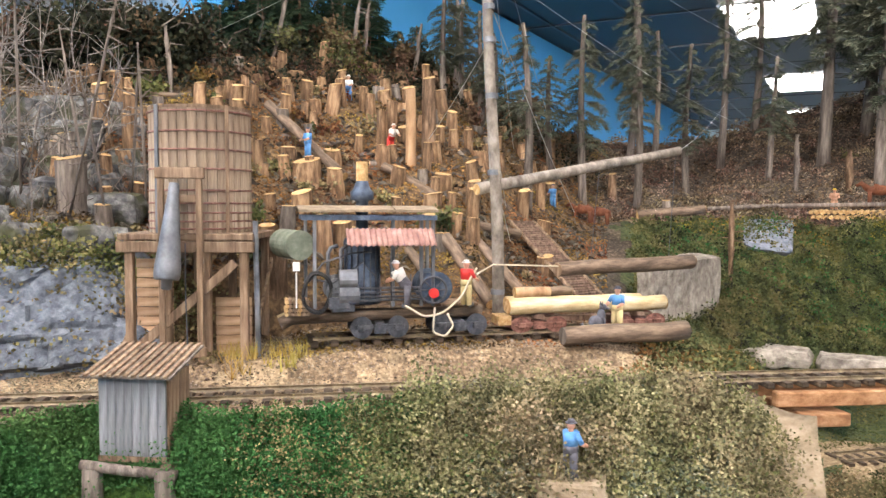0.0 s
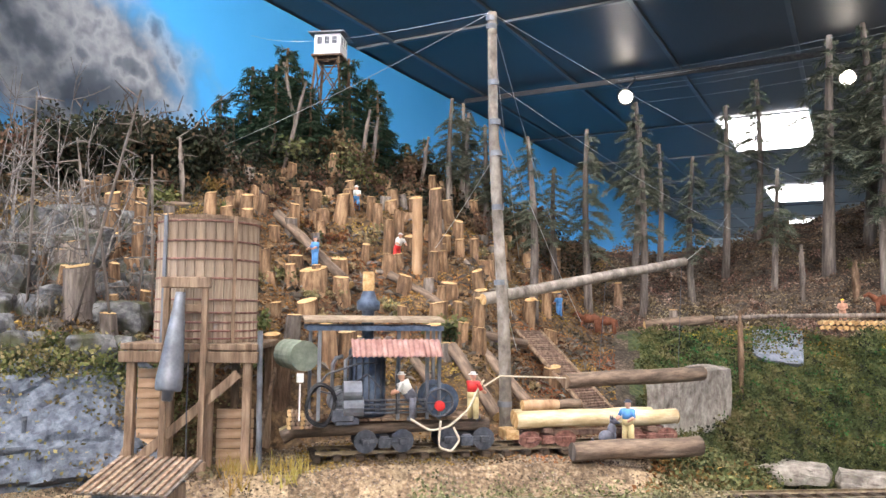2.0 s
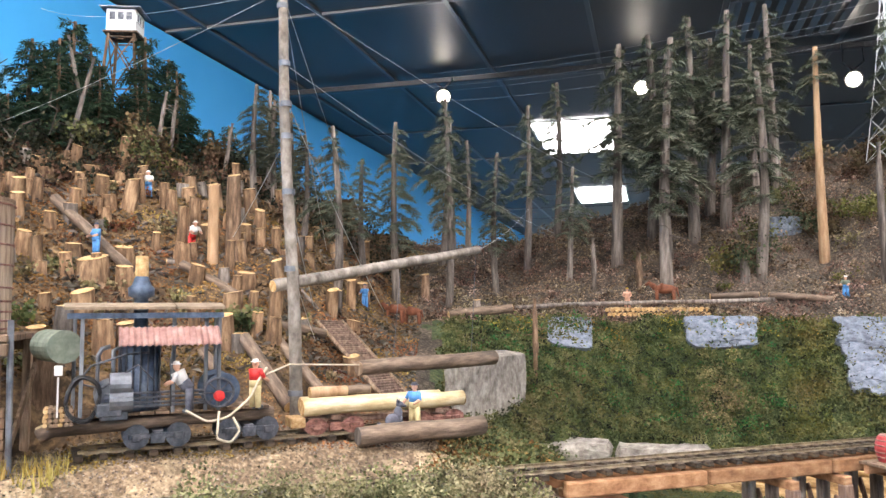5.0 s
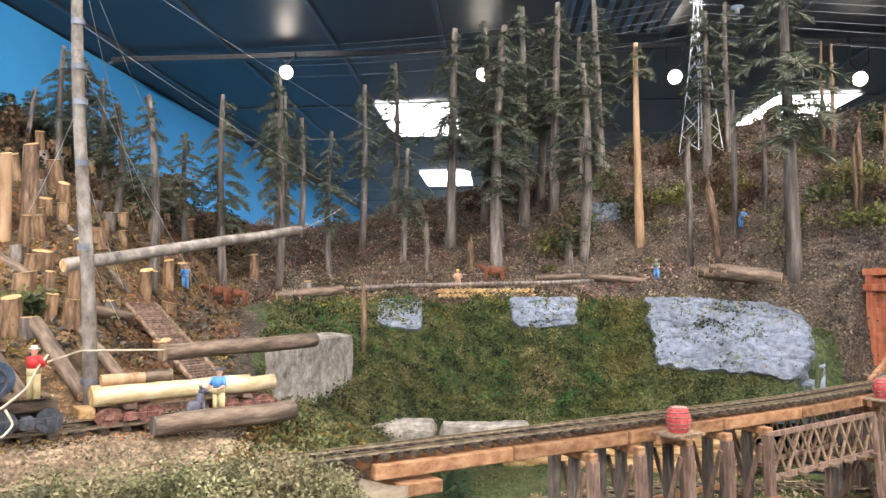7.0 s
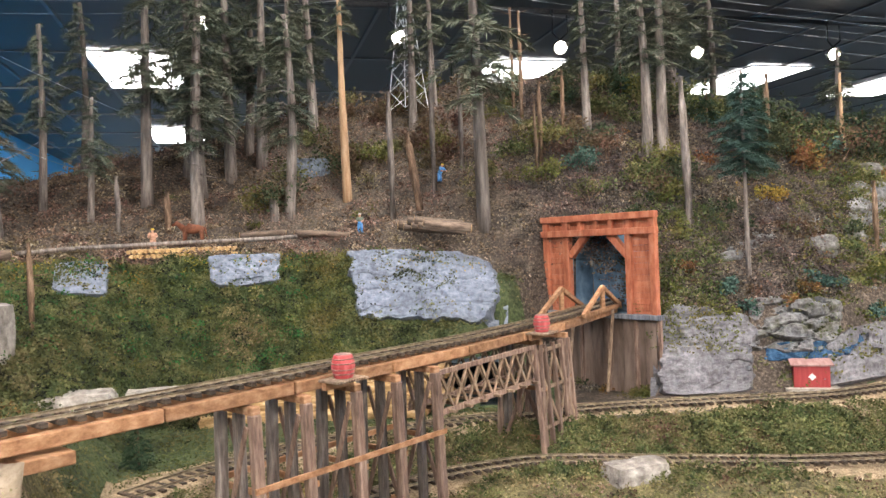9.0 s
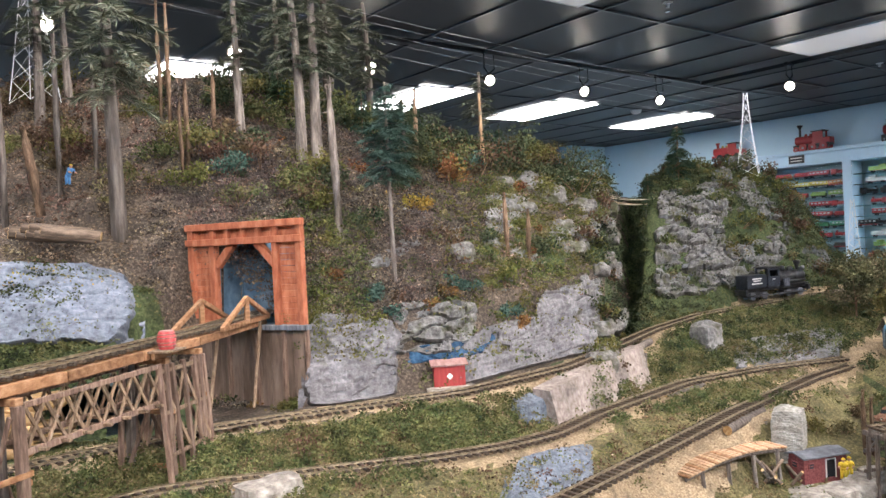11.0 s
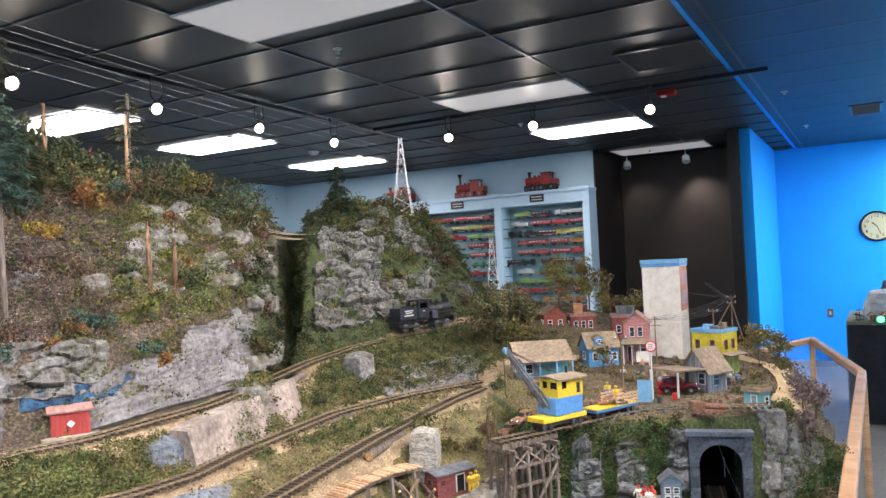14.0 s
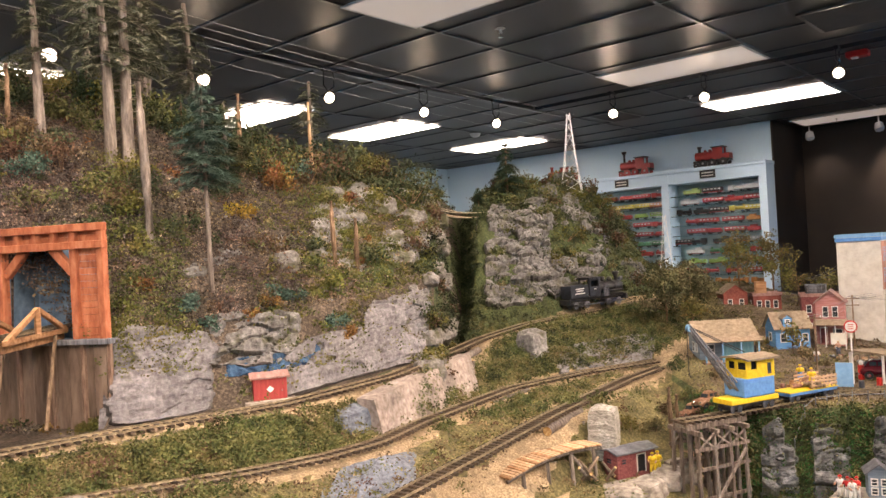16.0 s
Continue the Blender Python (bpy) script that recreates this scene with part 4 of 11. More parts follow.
def log(a, b, r, bark=None, label="felled brown log lying on the slope", name="log", r2=None, cut=None):
    a, b = Vector(a), Vector(b)
    ob = thing(name, label, "log")
    L = (b - a).length
    ob.matrix_basis = Matrix.Translation(a) @ (b - a).to_track_quat("X", "Z").to_matrix().to_4x4()
    bm = bmx()
    tube(bm, [(L * i / 5, random.uniform(-.12, .12) * r, random.uniform(-.12, .12) * r) for i in range(6)], r, 12, r2 or r * 0.9)
    part("bark", bm, bark or M_log, ob, smooth=True)
    bm = bmx()
    cyl(bm, (-0.0005, 0, 0), (0.0005, 0, 0), r * .93, r * .93, 12)
    part("cut_end", bm, cut or M_cut, ob)
    bm = bmx()
    cyl(bm, (L - 0.0005, 0, 0), (L + 0.0005, 0, 0), (r2 or r * 0.9) * .93, None, 12)
    part("cut_end", bm, cut or M_cut, ob)
    return ob


# ---- small figures: plain shapes ----
def figure(c, rz, shirt, trousers, hat, label, h=0.043, pose_="stand", extra=None):
    """A small painted model figure as one plain shape."""
    bm = bmx()
    k = h / 0.043

    def seg(a, b, r1, r2, mi):
        vs = cyl(bm, [q * k for q in a], [q * k for q in b], r1 * k, r2 * k, 8)
        for f in {f for v in vs for f in v.link_faces}:
            f.material_index = mi
    lean = 0.0 if pose_ == "stand" else 0.010
    for s in (-1, 1):
        seg((0.0042 * s, 0, 0), (0.003 * s, 0, 0.020), 0.0026, 0.0034, 1)
        seg((0.0042 * s, -0.001, 0), (0.0042 * s, -0.005, 0.001), 0.0022, 0.0016, 3)
    seg((0, 0, 0.019), (0, -lean * .5, 0.026), 0.0055, 0.0056, 1)
    seg((0, -lean * .5, 0.025), (0, -lean, 0.035), 0.0056, 0.0062, 0)
    for s in (-1, 1):
        seg((0.0062 * s, -lean, 0.034), (0.0085 * s, -lean - 0.003, 0.027), 0.0021, 0.0019, 0)
        seg((0.0085 * s, -lean - 0.003, 0.027), (0.0065 * s, -lean - 0.010, 0.024), 0.0018, 0.0014, 2)
    seg((0, -lean, 0.035), (0, -lean, 0.037), 0.002, 0.002, 2)
    vs = blob(bm, (0, -lean * 1.1 * k, 0.0395 * k), (0.003 * k, 0.0033 * k, 0.0036 * k), 2, 0.05)
    for f in {f for v in vs for f in v.link_faces}:
        f.material_index = 2
    seg((0, -lean * 1.1, 0.0412), (0, -lean * 1.1, 0.0418), 0.0046, 0.0044, 4)
    seg((0, -lean * 1.1, 0.0416), (0, -lean * 1.1, 0.0440), 0.0030, 0.0024, 4)
    ob = part("model_figure", bm, [shirt, trousers, M_skin, M_steel, hat], None, smooth=True)
    ob.matrix_basis = pose(*c, 0, 0, rz)
    return tagged(ob, label=label, category="model figure")


def horse(c, rz, label, k=1.0):
    """A small painted model of a draught animal as one plain shape."""
    bm = bmx()
    blob(bm, (0, 0, 0.026 * k), (0.020 * k, 0.0075 * k, 0.0085 * k), 2, 0.08)
    for x, y in ((-0.015, -0.004), (-0.015, 0.004), (0.014, -0.004), (0.014, 0.004)):
        cyl(bm, (x * k, y * k, 0), (x * k * .95, y * k, 0.024 * k), 0.0022 * k, 0.0034 * k, 7)
    cyl(bm, (0.016 * k, 0, 0.028 * k), (0.026 * k, 0, 0.037 * k), 0.0055 * k, 0.0036 * k, 8)
    cyl(bm, (0.024 * k, 0, 0.0385 * k), (0.034 * k, 0, 0.033 * k), 0.0036 * k, 0.0022 * k, 8)
    cyl(bm, (-0.019 * k, 0, 0.029 * k), (-0.023 * k, 0, 0.012 * k), 0.0022 * k, 0.0008 * k, 6)
    box(bm, (0.005 * k, 0, 0.031 * k), (0.005 * k, 0.0165 * k, 0.010 * k), bevel=0.001)
    ob = part("model_horse", bm, M_horse, None, smooth=True)
    ob.matrix_basis = pose(*c, 0, 0, rz)
    return tagged(ob, label=label, category="model horse")


# ---- water tower beside the spur ----
def water_tower():
    ob = thing("water_tower", "wooden railway water tower with iron hoops and a grey spout", "water tower", pose(0.385, 1.336, 1.487, 0, 0, 30.6))
    S, H = 0.052, 0.112
    bm = bmx()
    box(bm, (0, 0, H + 0.003), (0.122, 0.118, 0.006), bevel=0.0008)
    part("deck", bm, M_oldwood, ob)
    for x in (-S, -0.018, 0.018, S):
        for y in (-S, S):
            bm = bmx()
            box(bm, (x, y, H / 2), (0.0075, 0.0075, H), bevel=0.0006)
            part("leg", bm, M_oldwood, ob)
    for y in (-S - 0.005, S + 0.005):
        bm = bmx()
        box(bm, (0, y, H - 0.006), (0.124, 0.006, 0.010), bevel=0.0006)
        part("beam", bm, M_oldwood, ob)
    for (x0, z0, x1, z1) in ((-0.054, 0.004, 0.046, 0.092), ):
        bm = bmx()
        a = math.degrees(math.atan2(z1 - z0, x1 - x0))
        box(bm, (0, 0, 0), (math.hypot(x1 - x0, z1 - z0), 0.003, 0.0085), pose((x0 + x1) / 2, -S - 0.009, (z0 + z1) / 2, 0, -a, 0), bevel=0.0005)
        part("brace", bm, M_oldwood, ob)
    for x in (-0.060, 0.060):
        bm = bmx()
        box(bm, (0, 0, 0), (0.003, 0.12, 0.008), pose(x, 0, 0.05, 38, 0, 0), bevel=0.0005)
        part("brace", bm, M_oldwood, ob)
    # boarded back and sides
    bm = bmx()
    box(bm, (0, 0, 0), (0.034, 0.003, 0.0085), bevel=0.0005)
    plank = put(bm, "plank", M_board)
    for x, rows in ((-0.037, 10), (0.037, 6)):
        for i in range(rows):
            o = new("plank", plank)
            o.parent = ob
            o.matrix_basis = pose(x, -0.028 + random.uniform(-.0006, .0006), 0.006 + i * 0.0092)
    # tank of staves
    R, TZ, TH = 0.0465, H + 0.006, 0.116
    n = 34
    bm = bmx()
    w = 2 * R * math.sin(math.pi / n) * 0.97
    box(bm, (0, 0, TH / 2), (0.003, w, TH), bevel=0.0005)
    st = put(bm, "stave", M_stave)
    for i in range(n):
        a = 2 * math.pi * i / n
        o = new("stave", st)
        o.parent = ob
        o.matrix_basis = Matrix.Translation((R * math.cos(a), R * math.sin(a), TZ)) @ pose(0, 0, 0, 0, 0, math.degrees(a)) @ pose(0, 0, random.uniform(-.0008, .0012))
    bm = bmx()
    lathe(bm, [(R - 0.0015, TZ), (R - 0.0015, TZ + TH - 0.004)], 34)
    part("lining", bm, M_oldwood, ob)
    for z in (0.004, 0.011, 0.019, 0.028, 0.040, 0.060, 0.078, 0.095, 0.1135):
        bm = bmx()
        pts = [((R + 0.0022) * math.cos(a), (R + 0.0022) * math.sin(a), TZ + z) for a in np.linspace(0, 2 * math.pi, 40)]
        tube(bm, pts, 0.0009, 5)
        part("hoop", bm, M_rust, ob)
    bm = bmx()
    lathe(bm, [(R + 0.002, TZ + TH), (R + 0.002, TZ + TH + 0.003), (R * .7, TZ + TH + 0.005), (0.004, TZ + TH + 0.006)], 34)
    part("lid", bm, M_oldwood, ob)
    # gauge boards and pipe
    for x, m_ in ((-0.030, M_greyboard), (0.034, M_oldwood)):
        bm = bmx()
        y = -math.sqrt(R * R - x * x) - 0.005
        box(bm, (x, y, TZ + TH * .5), (0.0035, 0.0022, TH + 0.006), bevel=0.0004)
        part("gauge_board", bm, m_, ob)
    bm = bmx()
    cyl(bm, (0.064, -0.05, 0), (0.062, -0.05, H + 0.018), 0.0026, None, 8)
    part("down_pipe", bm, M_galv, ob)
    # spout and its frame
    fr = part("spout_frame", (lambda q: (box(q, (-0.019, -S - 0.013, 0.088), (0.0052, 0.005, 0.176), bevel=0.0005), box(q, (0.015, -S - 0.013, 0.088), (0.0052, 0.005, 0.176), bevel=0.0005),
                                         box(q, (-0.002, -S - 0.0135, 0.173), (0.044, 0.006, 0.010), bevel=0.0008), box(q, (-0.002, -S - 0.011, 0.150), (0.036, 0.004, 0.007), bevel=0.0005),
                                         box(q, (-0.002, -S - 0.0135, 0.010), (0.044, 0.006, 0.009), bevel=0.0008), q)[-1])(bmx()), M_oldwood, ob)
    bm = bmx()
    lathe(bm, [(0.0030, 0.076), (0.0040, 0.0765), (0.0046, 0.073), (0.0050, 0.064), (0.0066, 0.050), (0.0112, 0.004), (0.0116, 0.001), (0.0116, -0.007), (0.0106, -0.010), (0.0050, -0.0105), (0.0046, -0.018), (0.0030, -0.019)], 18)
    sp = part("spout", bm, M_galv, ob, "grey metal water spout", smooth=True)
    sp.matrix_basis = pose(-0.010, -S - 0.026, 0.088, -4, 4, 0)
    bm = bmx()
    tube(bm, [(0.004, -S - 0.02, 0.110), (0.004, -S - 0.021, 0.06), (0.005, -S - 0.02, 0.012)], 0.0006, 5)
    part("pull_chain", bm, M_steel, ob)
    return ob


water_tower()

# ---- spur with its two cars ----
SP = pose(0.566, 1.440, 1.4995, 0, 0, 41)


def spur(x, y, z=0.0):
    return SP @ Vector((x, y, z))


track("spur_track", [tuple(spur(-0.10, 0.006, 0.001)), tuple(spur(0.10, 0.006, 0.001)), tuple(spur(0.27, 0.006, 0.001))], "short rusty logging spur half buried in gravel", step=0.02)


def truck(parent, x, wheel_mat, frame_mat):
    """A four-wheel bogie under parent."""
    t = part("bogie", (lambda q: (box(q, (0, -0.0165, 0.011), (0.052, 0.003, 0.005), bevel=0.0006), box(q, (0, 0.0165, 0.011), (0.052, 0.003, 0.005), bevel=0.0006), box(q, (0, 0, 0.0125), (0.010, 0.038, 0.007), bevel=0.0006),
                                  box(q, (0, -0.019, 0.009), (0.013, 0.004, 0.010), bevel=0.0006), box(q, (-0.019, -0.019, 0.010), (0.008, 0.003, 0.007), bevel=0.0005), box(q, (0.019, -0.019, 0.010), (0.008, 0.003, 0.007), bevel=0.0005), q)[-1])(bmx()), frame_mat, parent)
    t.matrix_basis = pose(x, 0, 0.0045)
    for wx in (-0.019, 0.019):
        for y in (-0.0145, 0.0145):
            bm = bmx()
            R = Matrix.Rotation(math.pi / 2, 4, "X")
            lathe(bm, [(0.0025, -0.0022), (0.0095, -0.0018), (0.0105, -0.0014), (0.0105, 0.0010), (0.0118, 0.0012), (0.0118, 0.0022), (0.0025, 0.0022)], 20, R)
            w = part("wheel", bm, wheel_mat, t, smooth=False)
            w.matrix_basis = pose(wx, y, 0.0105)
    return t


def donkey_car():
    ob = thing("donkey_engine_car", "steam donkey engine on a log-framed flat car under a tin canopy", "steam engine", SP @ pose(-0.008, 0, 0) @ Matrix.Diagonal((0.93, 0.95, 0.92, 1)))
    for y in (-0.009, 0.009):
        bm = bmx()
        tube(bm, [(-0.132, y, 0.020), (-0.120, y, 0.026), (0.0, y, 0.0295), (0.075, y, 0.0295), (0.082, y, 0.029)], 0.0070, 10)
        part("skid_log", bm, M_peeled if y > 0 else M_log, ob, smooth=True)
    truck(ob, -0.030, M_steel, M_steel)
    truck(ob, 0.056, M_steel, M_steel)
    for i in range(13):
        bm = bmx()
        box(bm, (-0.095 + i * 0.0137, 0, 0.0375), (0.0128, 0.042, 0.003), bevel=0.0004)
        part("deck_plank", bm, M_oldwood, ob)
    # boiler with stack
    bm = bmx()
    lathe(bm, [(0.019, 0.039), (0.0205, 0.042), (0.0205, 0.052), (0.0195, 0.054), (0.0195, 0.106), (0.0185, 0.108), (0.013, 0.113), (0.0075, 0.118), (0.0065, 0.120), (0.0065, 0.148), (0.012, 0.150), (0.0125, 0.158), (0.009, 0.161), (0.006, 0.170)], 22, pose(-0.046, 0.004, 0))
    part("boiler", bm, M_blueiron, ob, "upright blue-grey boiler with a stack", smooth=True)
    bm = bmx()
    cyl(bm, (-0.046, 0.004, 0.169), (-0.046, 0.004, 0.190), 0.0062, None, 14)
    part("spark_arrester", bm, M_cut, ob, "ochre spark arrester on the stack")
    for k, a in enumerate(np.linspace(-2.6, -0.6, 7)):
        bm = bmx()
        cyl(bm, (-0.046 + 0.0205 * math.cos(a), 0.004 + 0.0205 * math.sin(a), 0.042), (-0.046 + 0.0205 * math.cos(a), 0.004 + 0.0205 * math.sin(a), 0.106), 0.0009, None, 5)
        part("stay_rod", bm, M_steel, ob)
    # winch drums
    for x, r, m_ in ((-0.072, 0.0145, M_galv), (0.028, 0.017, M_blueiron)):
        bm = bmx()
        R = Matrix.Translation((x, -0.004, 0.040 + r)) @ Matrix.Rotation(math.pi / 2, 4, "X")
        lathe(bm, [(0.004, -0.024), (r, -0.024), (r, -0.021), (r * .72, -0.019), (r * .72, 0.019), (r, 0.021), (r, 0.024), (0.004, 0.024)], 22, R)
        part("drum", bm, m_, ob, smooth=False)
    bm = bmx()
    R = Matrix.Rotation(math.pi / 2, 4, "X")
    lathe(bm, [(0.003, -0.002), (0.0052, -0.002), (0.0052, 0.003), (0.003, 0.004)], 16, Matrix.Translation((0.024, -0.032, 0.052)) @ R)
    part("hub", bm, M_red, ob, "bright red winch hub")
    bm = bmx()
    pts = [(0.024 + 0.014 * math.cos(a), -0.0305, 0.055 + 0.014 * math.sin(a)) for a in np.linspace(0, 2 * math.pi, 26)]
    tube(bm, pts, 0.0014, 6)
    for a in np.linspace(0, math.pi, 5)[:-1]:
        cyl(bm, (0.024 + 0.014 * math.cos(a), -0.0305, 0.055 + 0.014 * math.sin(a)), (0.024 - 0.014 * math.cos(a), -0.0305, 0.055 - 0.014 * math.sin(a)), 0.0008, None, 5)
    part("gear_wheel", bm, M_steel, ob)
    for z in (0.045, 0.049, 0.053, 0.058):
        bm = bmx()
        cyl(bm, (-0.078, -0.028, z), (0.012, -0.028, z + random.uniform(-.001, .002)), 0.0013, None, 6)
        part("piston_rod", bm, M_steel, ob)
    for c_, d_ in (((-0.074, -0.030, 0.044), (0.022, 0.014, 0.012)), ((-0.070, -0.027, 0.0385), (0.024, 0.018, 0.008))):
        bm = bmx()
        box(bm, c_, d_, bevel=0.001)
        part("valve_chest", bm, M_steel, ob)
    bm = bmx()
    cyl(bm, (-0.074, -0.030, 0.052), (-0.054, -0.030, 0.052), 0.0105, None, 16)
    cyl(bm, (-0.074, -0.030, 0.068), (-0.056, -0.030, 0.068), 0.0100, None, 16)
    part("steam_cylinder", bm, M_galv, ob, "pale grey steam cylinder")
    for j, rr in enumerate((0.0165, 0.0150, 0.0172, 0.0158)):
        bm = bmx()
        tube(bm, [(-0.096 + rr * 0.85 * math.cos(a) + 0.001 * math.sin(3 * a), -0.030 - j * 0.0016, 0.055 + rr * 1.25 * math.sin(a)) for a in np.linspace(0, 6.283, 26)], 0.0010, 5)
        part("hose_coil", bm, M_iron, ob)
    # pipes
    for pts, r in (([(-0.084, -0.02, 0.056), (-0.084, -0.02, 0.094), (-0.081, -0.02, 0.100), (-0.074, -0.018, 0.102)], 0.0022), ([(-0.071, -0.021, 0.06), (-0.071, -0.021, 0.098), (-0.06, -0.012, 0.104)], 0.0020),
                   ([(-0.104, -0.030, 0.066), (-0.09, -0.03, 0.085), (-0.06, -0.03, 0.095), (-0.04, -0.03, 0.096)], 0.0010), ([(-0.105, -0.028, 0.07), (-0.08, -0.03, 0.064), (-0.05, -0.031, 0.085), (-0.036, -0.03, 0.07)], 0.0009),
                   ([(-0.02, -0.03, 0.044), (-0.021, -0.03, 0.085), (-0.018, -0.02, 0.098)], 0.0011), ([(0.0, -0.03, 0.04), (0.0, -0.03, 0.072)], 0.0009)):
        bm = bmx()
        tube(bm, pts, r, 7)
        part("pipe", bm, M_galv if r > 0.0015 else M_steel, ob, smooth=True)
    # canopy
    for x in (-0.104, -0.098, -0.018, 0.012, 0.024, 0.030):
        for y in ((-0.028,) if x in (-0.098, 0.024) else (0.028,)) if x not in (-0.018, 0.012) else (-0.026,):
            bm = bmx()
            box(bm, (x, y, 0.084), (0.0035, 0.0035, 0.092), bevel=0.0004)
            part("post", bm, M_greyboard, ob)
    for x0, x1 in ((-0.114, -0.018), (-0.016, 0.028)):
        bm = bmx()
        n = 9
        prof = [(y, 0.136 + 0.005 * math.cos(y / 0.036 * 1.4)) for y in np.linspace(-0.036, 0.036, n)]
        a = [[bm.verts.new((x, y, z + dz)) for y, z in prof] for x in (x0, x1) for dz in (0, 0.0025)]
        for i in range(n - 1):
            bm.faces.new((a[0][i], a[0][i + 1], a[2][i + 1], a[2][i]))
            bm.faces.new((a[1][i], a[3][i], a[3][i + 1], a[1][i + 1]))
            bm.faces.new((a[0][i], a[1][i], a[1][i + 1], a[0][i + 1]))
            bm.faces.new((a[2][i], a[2][i + 1], a[3][i + 1], a[3][i]))
        for s in (0, n - 1):
            bm.faces.new((a[0][s], a[2][s], a[3][s], a[1][s]) if s == 0 else (a[0][s], a[1][s], a[3][s], a[2][s]))
        part("canopy_roof", bm, M_rooftan, ob)
    bm = bmx()
    A0 = pose(0, -0.040, 0.118, 42, 0, 0)
    for dz in (0, .0012):
        g_ = [[bm.verts.new(A0 @ Vector((-0.068 + i * 0.00134, y, dz + .0011 * math.sin(i * 1.57)))) for y in (-.022, .002)] for i in range(68)]
        for u, v in zip(g_[:-1], g_[1:]):
            bm.faces.new((u[0], v[0], v[1], u[1]))
    part("awning", bm, M_roofpink, ob, "faded red corrugated awning")
    bm = bmx()
    box(bm, (-0.042, -0.033, 0.131), (0.138, 0.003, 0.005))
    box(bm, (-0.042, 0.030, 0.131), (0.138, 0.003, 0.005))
    part("eaves_beam", bm, M_blueiron, ob)
    # fuel tank on end
    bm = bmx()
    cyl(bm, (-0.112, -0.028, 0.103), (-0.128, 0.020, 0.103), 0.0152, None, 24)
    part("fuel_tank", bm, M_green, ob, "grey-green drum hung on the frame")
    bm = bmx()
    cyl(bm, (-0.1165, -0.034, 0.04), (-0.1165, -0.034, 0.076), 0.0009, None, 6)
    box(bm, (-0.1165, -0.035, 0.082), (0.007, 0.004, 0.009), bevel=0.0006)
    part("lantern", bm, M_pale, ob, "small white lantern on a rod")
    for k in range(24):
        bm = bmx()
        x, z = -0.126 + (k % 6) * 0.0042 + random.uniform(-.0008, .0008), 0.033 + (k // 6) * 0.0042
        cyl(bm, (x, -0.032, z), (x + random.uniform(-.001, .001), -0.008, z + random.uniform(-.001, .001)), 0.0021, None, 6)
        part("firewood", bm, M_oldwood if k % 3 else M_cut, ob)
    return ob


donkey_car()


def log_car():
    ob = thing("log_car", "logging car with rusty bogies under peeled pale logs", "rail car", SP @ pose(0.185, 0.004, 0) @ Matrix.Diagonal((1, 0.85, 0.70, 1)))
    for x in (-0.055, 0.058):
        truck(ob, x, M_rust, M_rust)
    bm = bmx()
    box(bm, (0.0, 0, 0.021), (0.158, 0.010, 0.008), bevel=0.001)
    for x in (-0.055, 0.058):
        box(bm, (x, 0, 0.027), (0.010, 0.042, 0.007), bevel=0.001)
    part("frame", bm, M_trestle, ob)
    bm = bmx()
    box(bm, (-0.092, -0.004, 0.022), (0.014, 0.030, 0.014), bevel=0.001)
    part("end_block", bm, M_cut, ob)
    return ob


log_car()
for (y, z, r, x0, x1, m_) in ((-0.013, 0.0295, 0.0088, -0.088, 0.088, M_peeled), (0.008, 0.0295, 0.0082, -0.084, 0.070, M_peeled), (-0.004, 0.043, 0.0058, -0.078, -0.04, M_yellowlog), (0.010, 0.042, 0.0055, -0.066, -0.01, M_log)):
    log(SP @ pose(0.185, 0.004, 0) @ Vector((x0, y, z)), SP @ pose(0.185, 0.004, 0) @ Vector((x1, y, z)), r, m_, "peeled pale log loaded on the logging car", "car_log", r * .88)
log(spur(0.138, -0.056, 0.0060), spur(0.276, -0.048, 0.0060), 0.0092, M_log, "dark log lying on the gravel beside the spur", "log", 0.0100, M_greybark)
log(Vector((0.646, 1.645, 1.556)), Vector((0.765, 1.845, 1.558)), 0.0088, M_log, "dark log hanging in chokers from the rigging", "hanging_log", 0.0098, M_oldwood)
figure(spur(0.203, -0.040, 0.0080), -20, M_blue, M_khaki, M_grey, "small painted figure in blue shirt and tan trousers")
figure(spur(0.046, -0.034, 0.036), 160, M_red, M_khaki, M_pale, "small painted figure in red and khaki on the engine car")
figure(spur(-0.012, -0.032, 0.036), -60, M_pale, M_grey, M_pale, "small painted figure leaning at the engine levers", pose_="lean")
bm = bmx()
for pts in ([(0.056, -0.036, 0.072), (0.048, -0.04, 0.062), (0.040, -0.042, 0.046), (0.020, -0.045, 0.030), (0.002, -0.045, 0.027), (-0.016, -0.044, 0.038)], [(0.012, -0.046, 0.036), (0.010, -0.047, 0.012), (0.022, -0.048, 0.008), (0.030, -0.048, 0.018), (0.024, -0.047, 0.030)]):
    tube(bm, [spur(*p) for p in sm(pts, 24)], 0.0011, 5)
tagged(part("rope", bm, M_rope, None, smooth=True), label="pale rope looped over the side of the engine car", category="rope")
bm = bmx()
tube(bm, [spur(0.056, -0.036, 0.066), (0.60, 1.56, 1.566), (0.648, 1.647, 1.560)], 0.0009, 5)
tagged(part("rope", bm, M_rope, None), label="taut pale rope from a figure to the hanging log", category="rope")


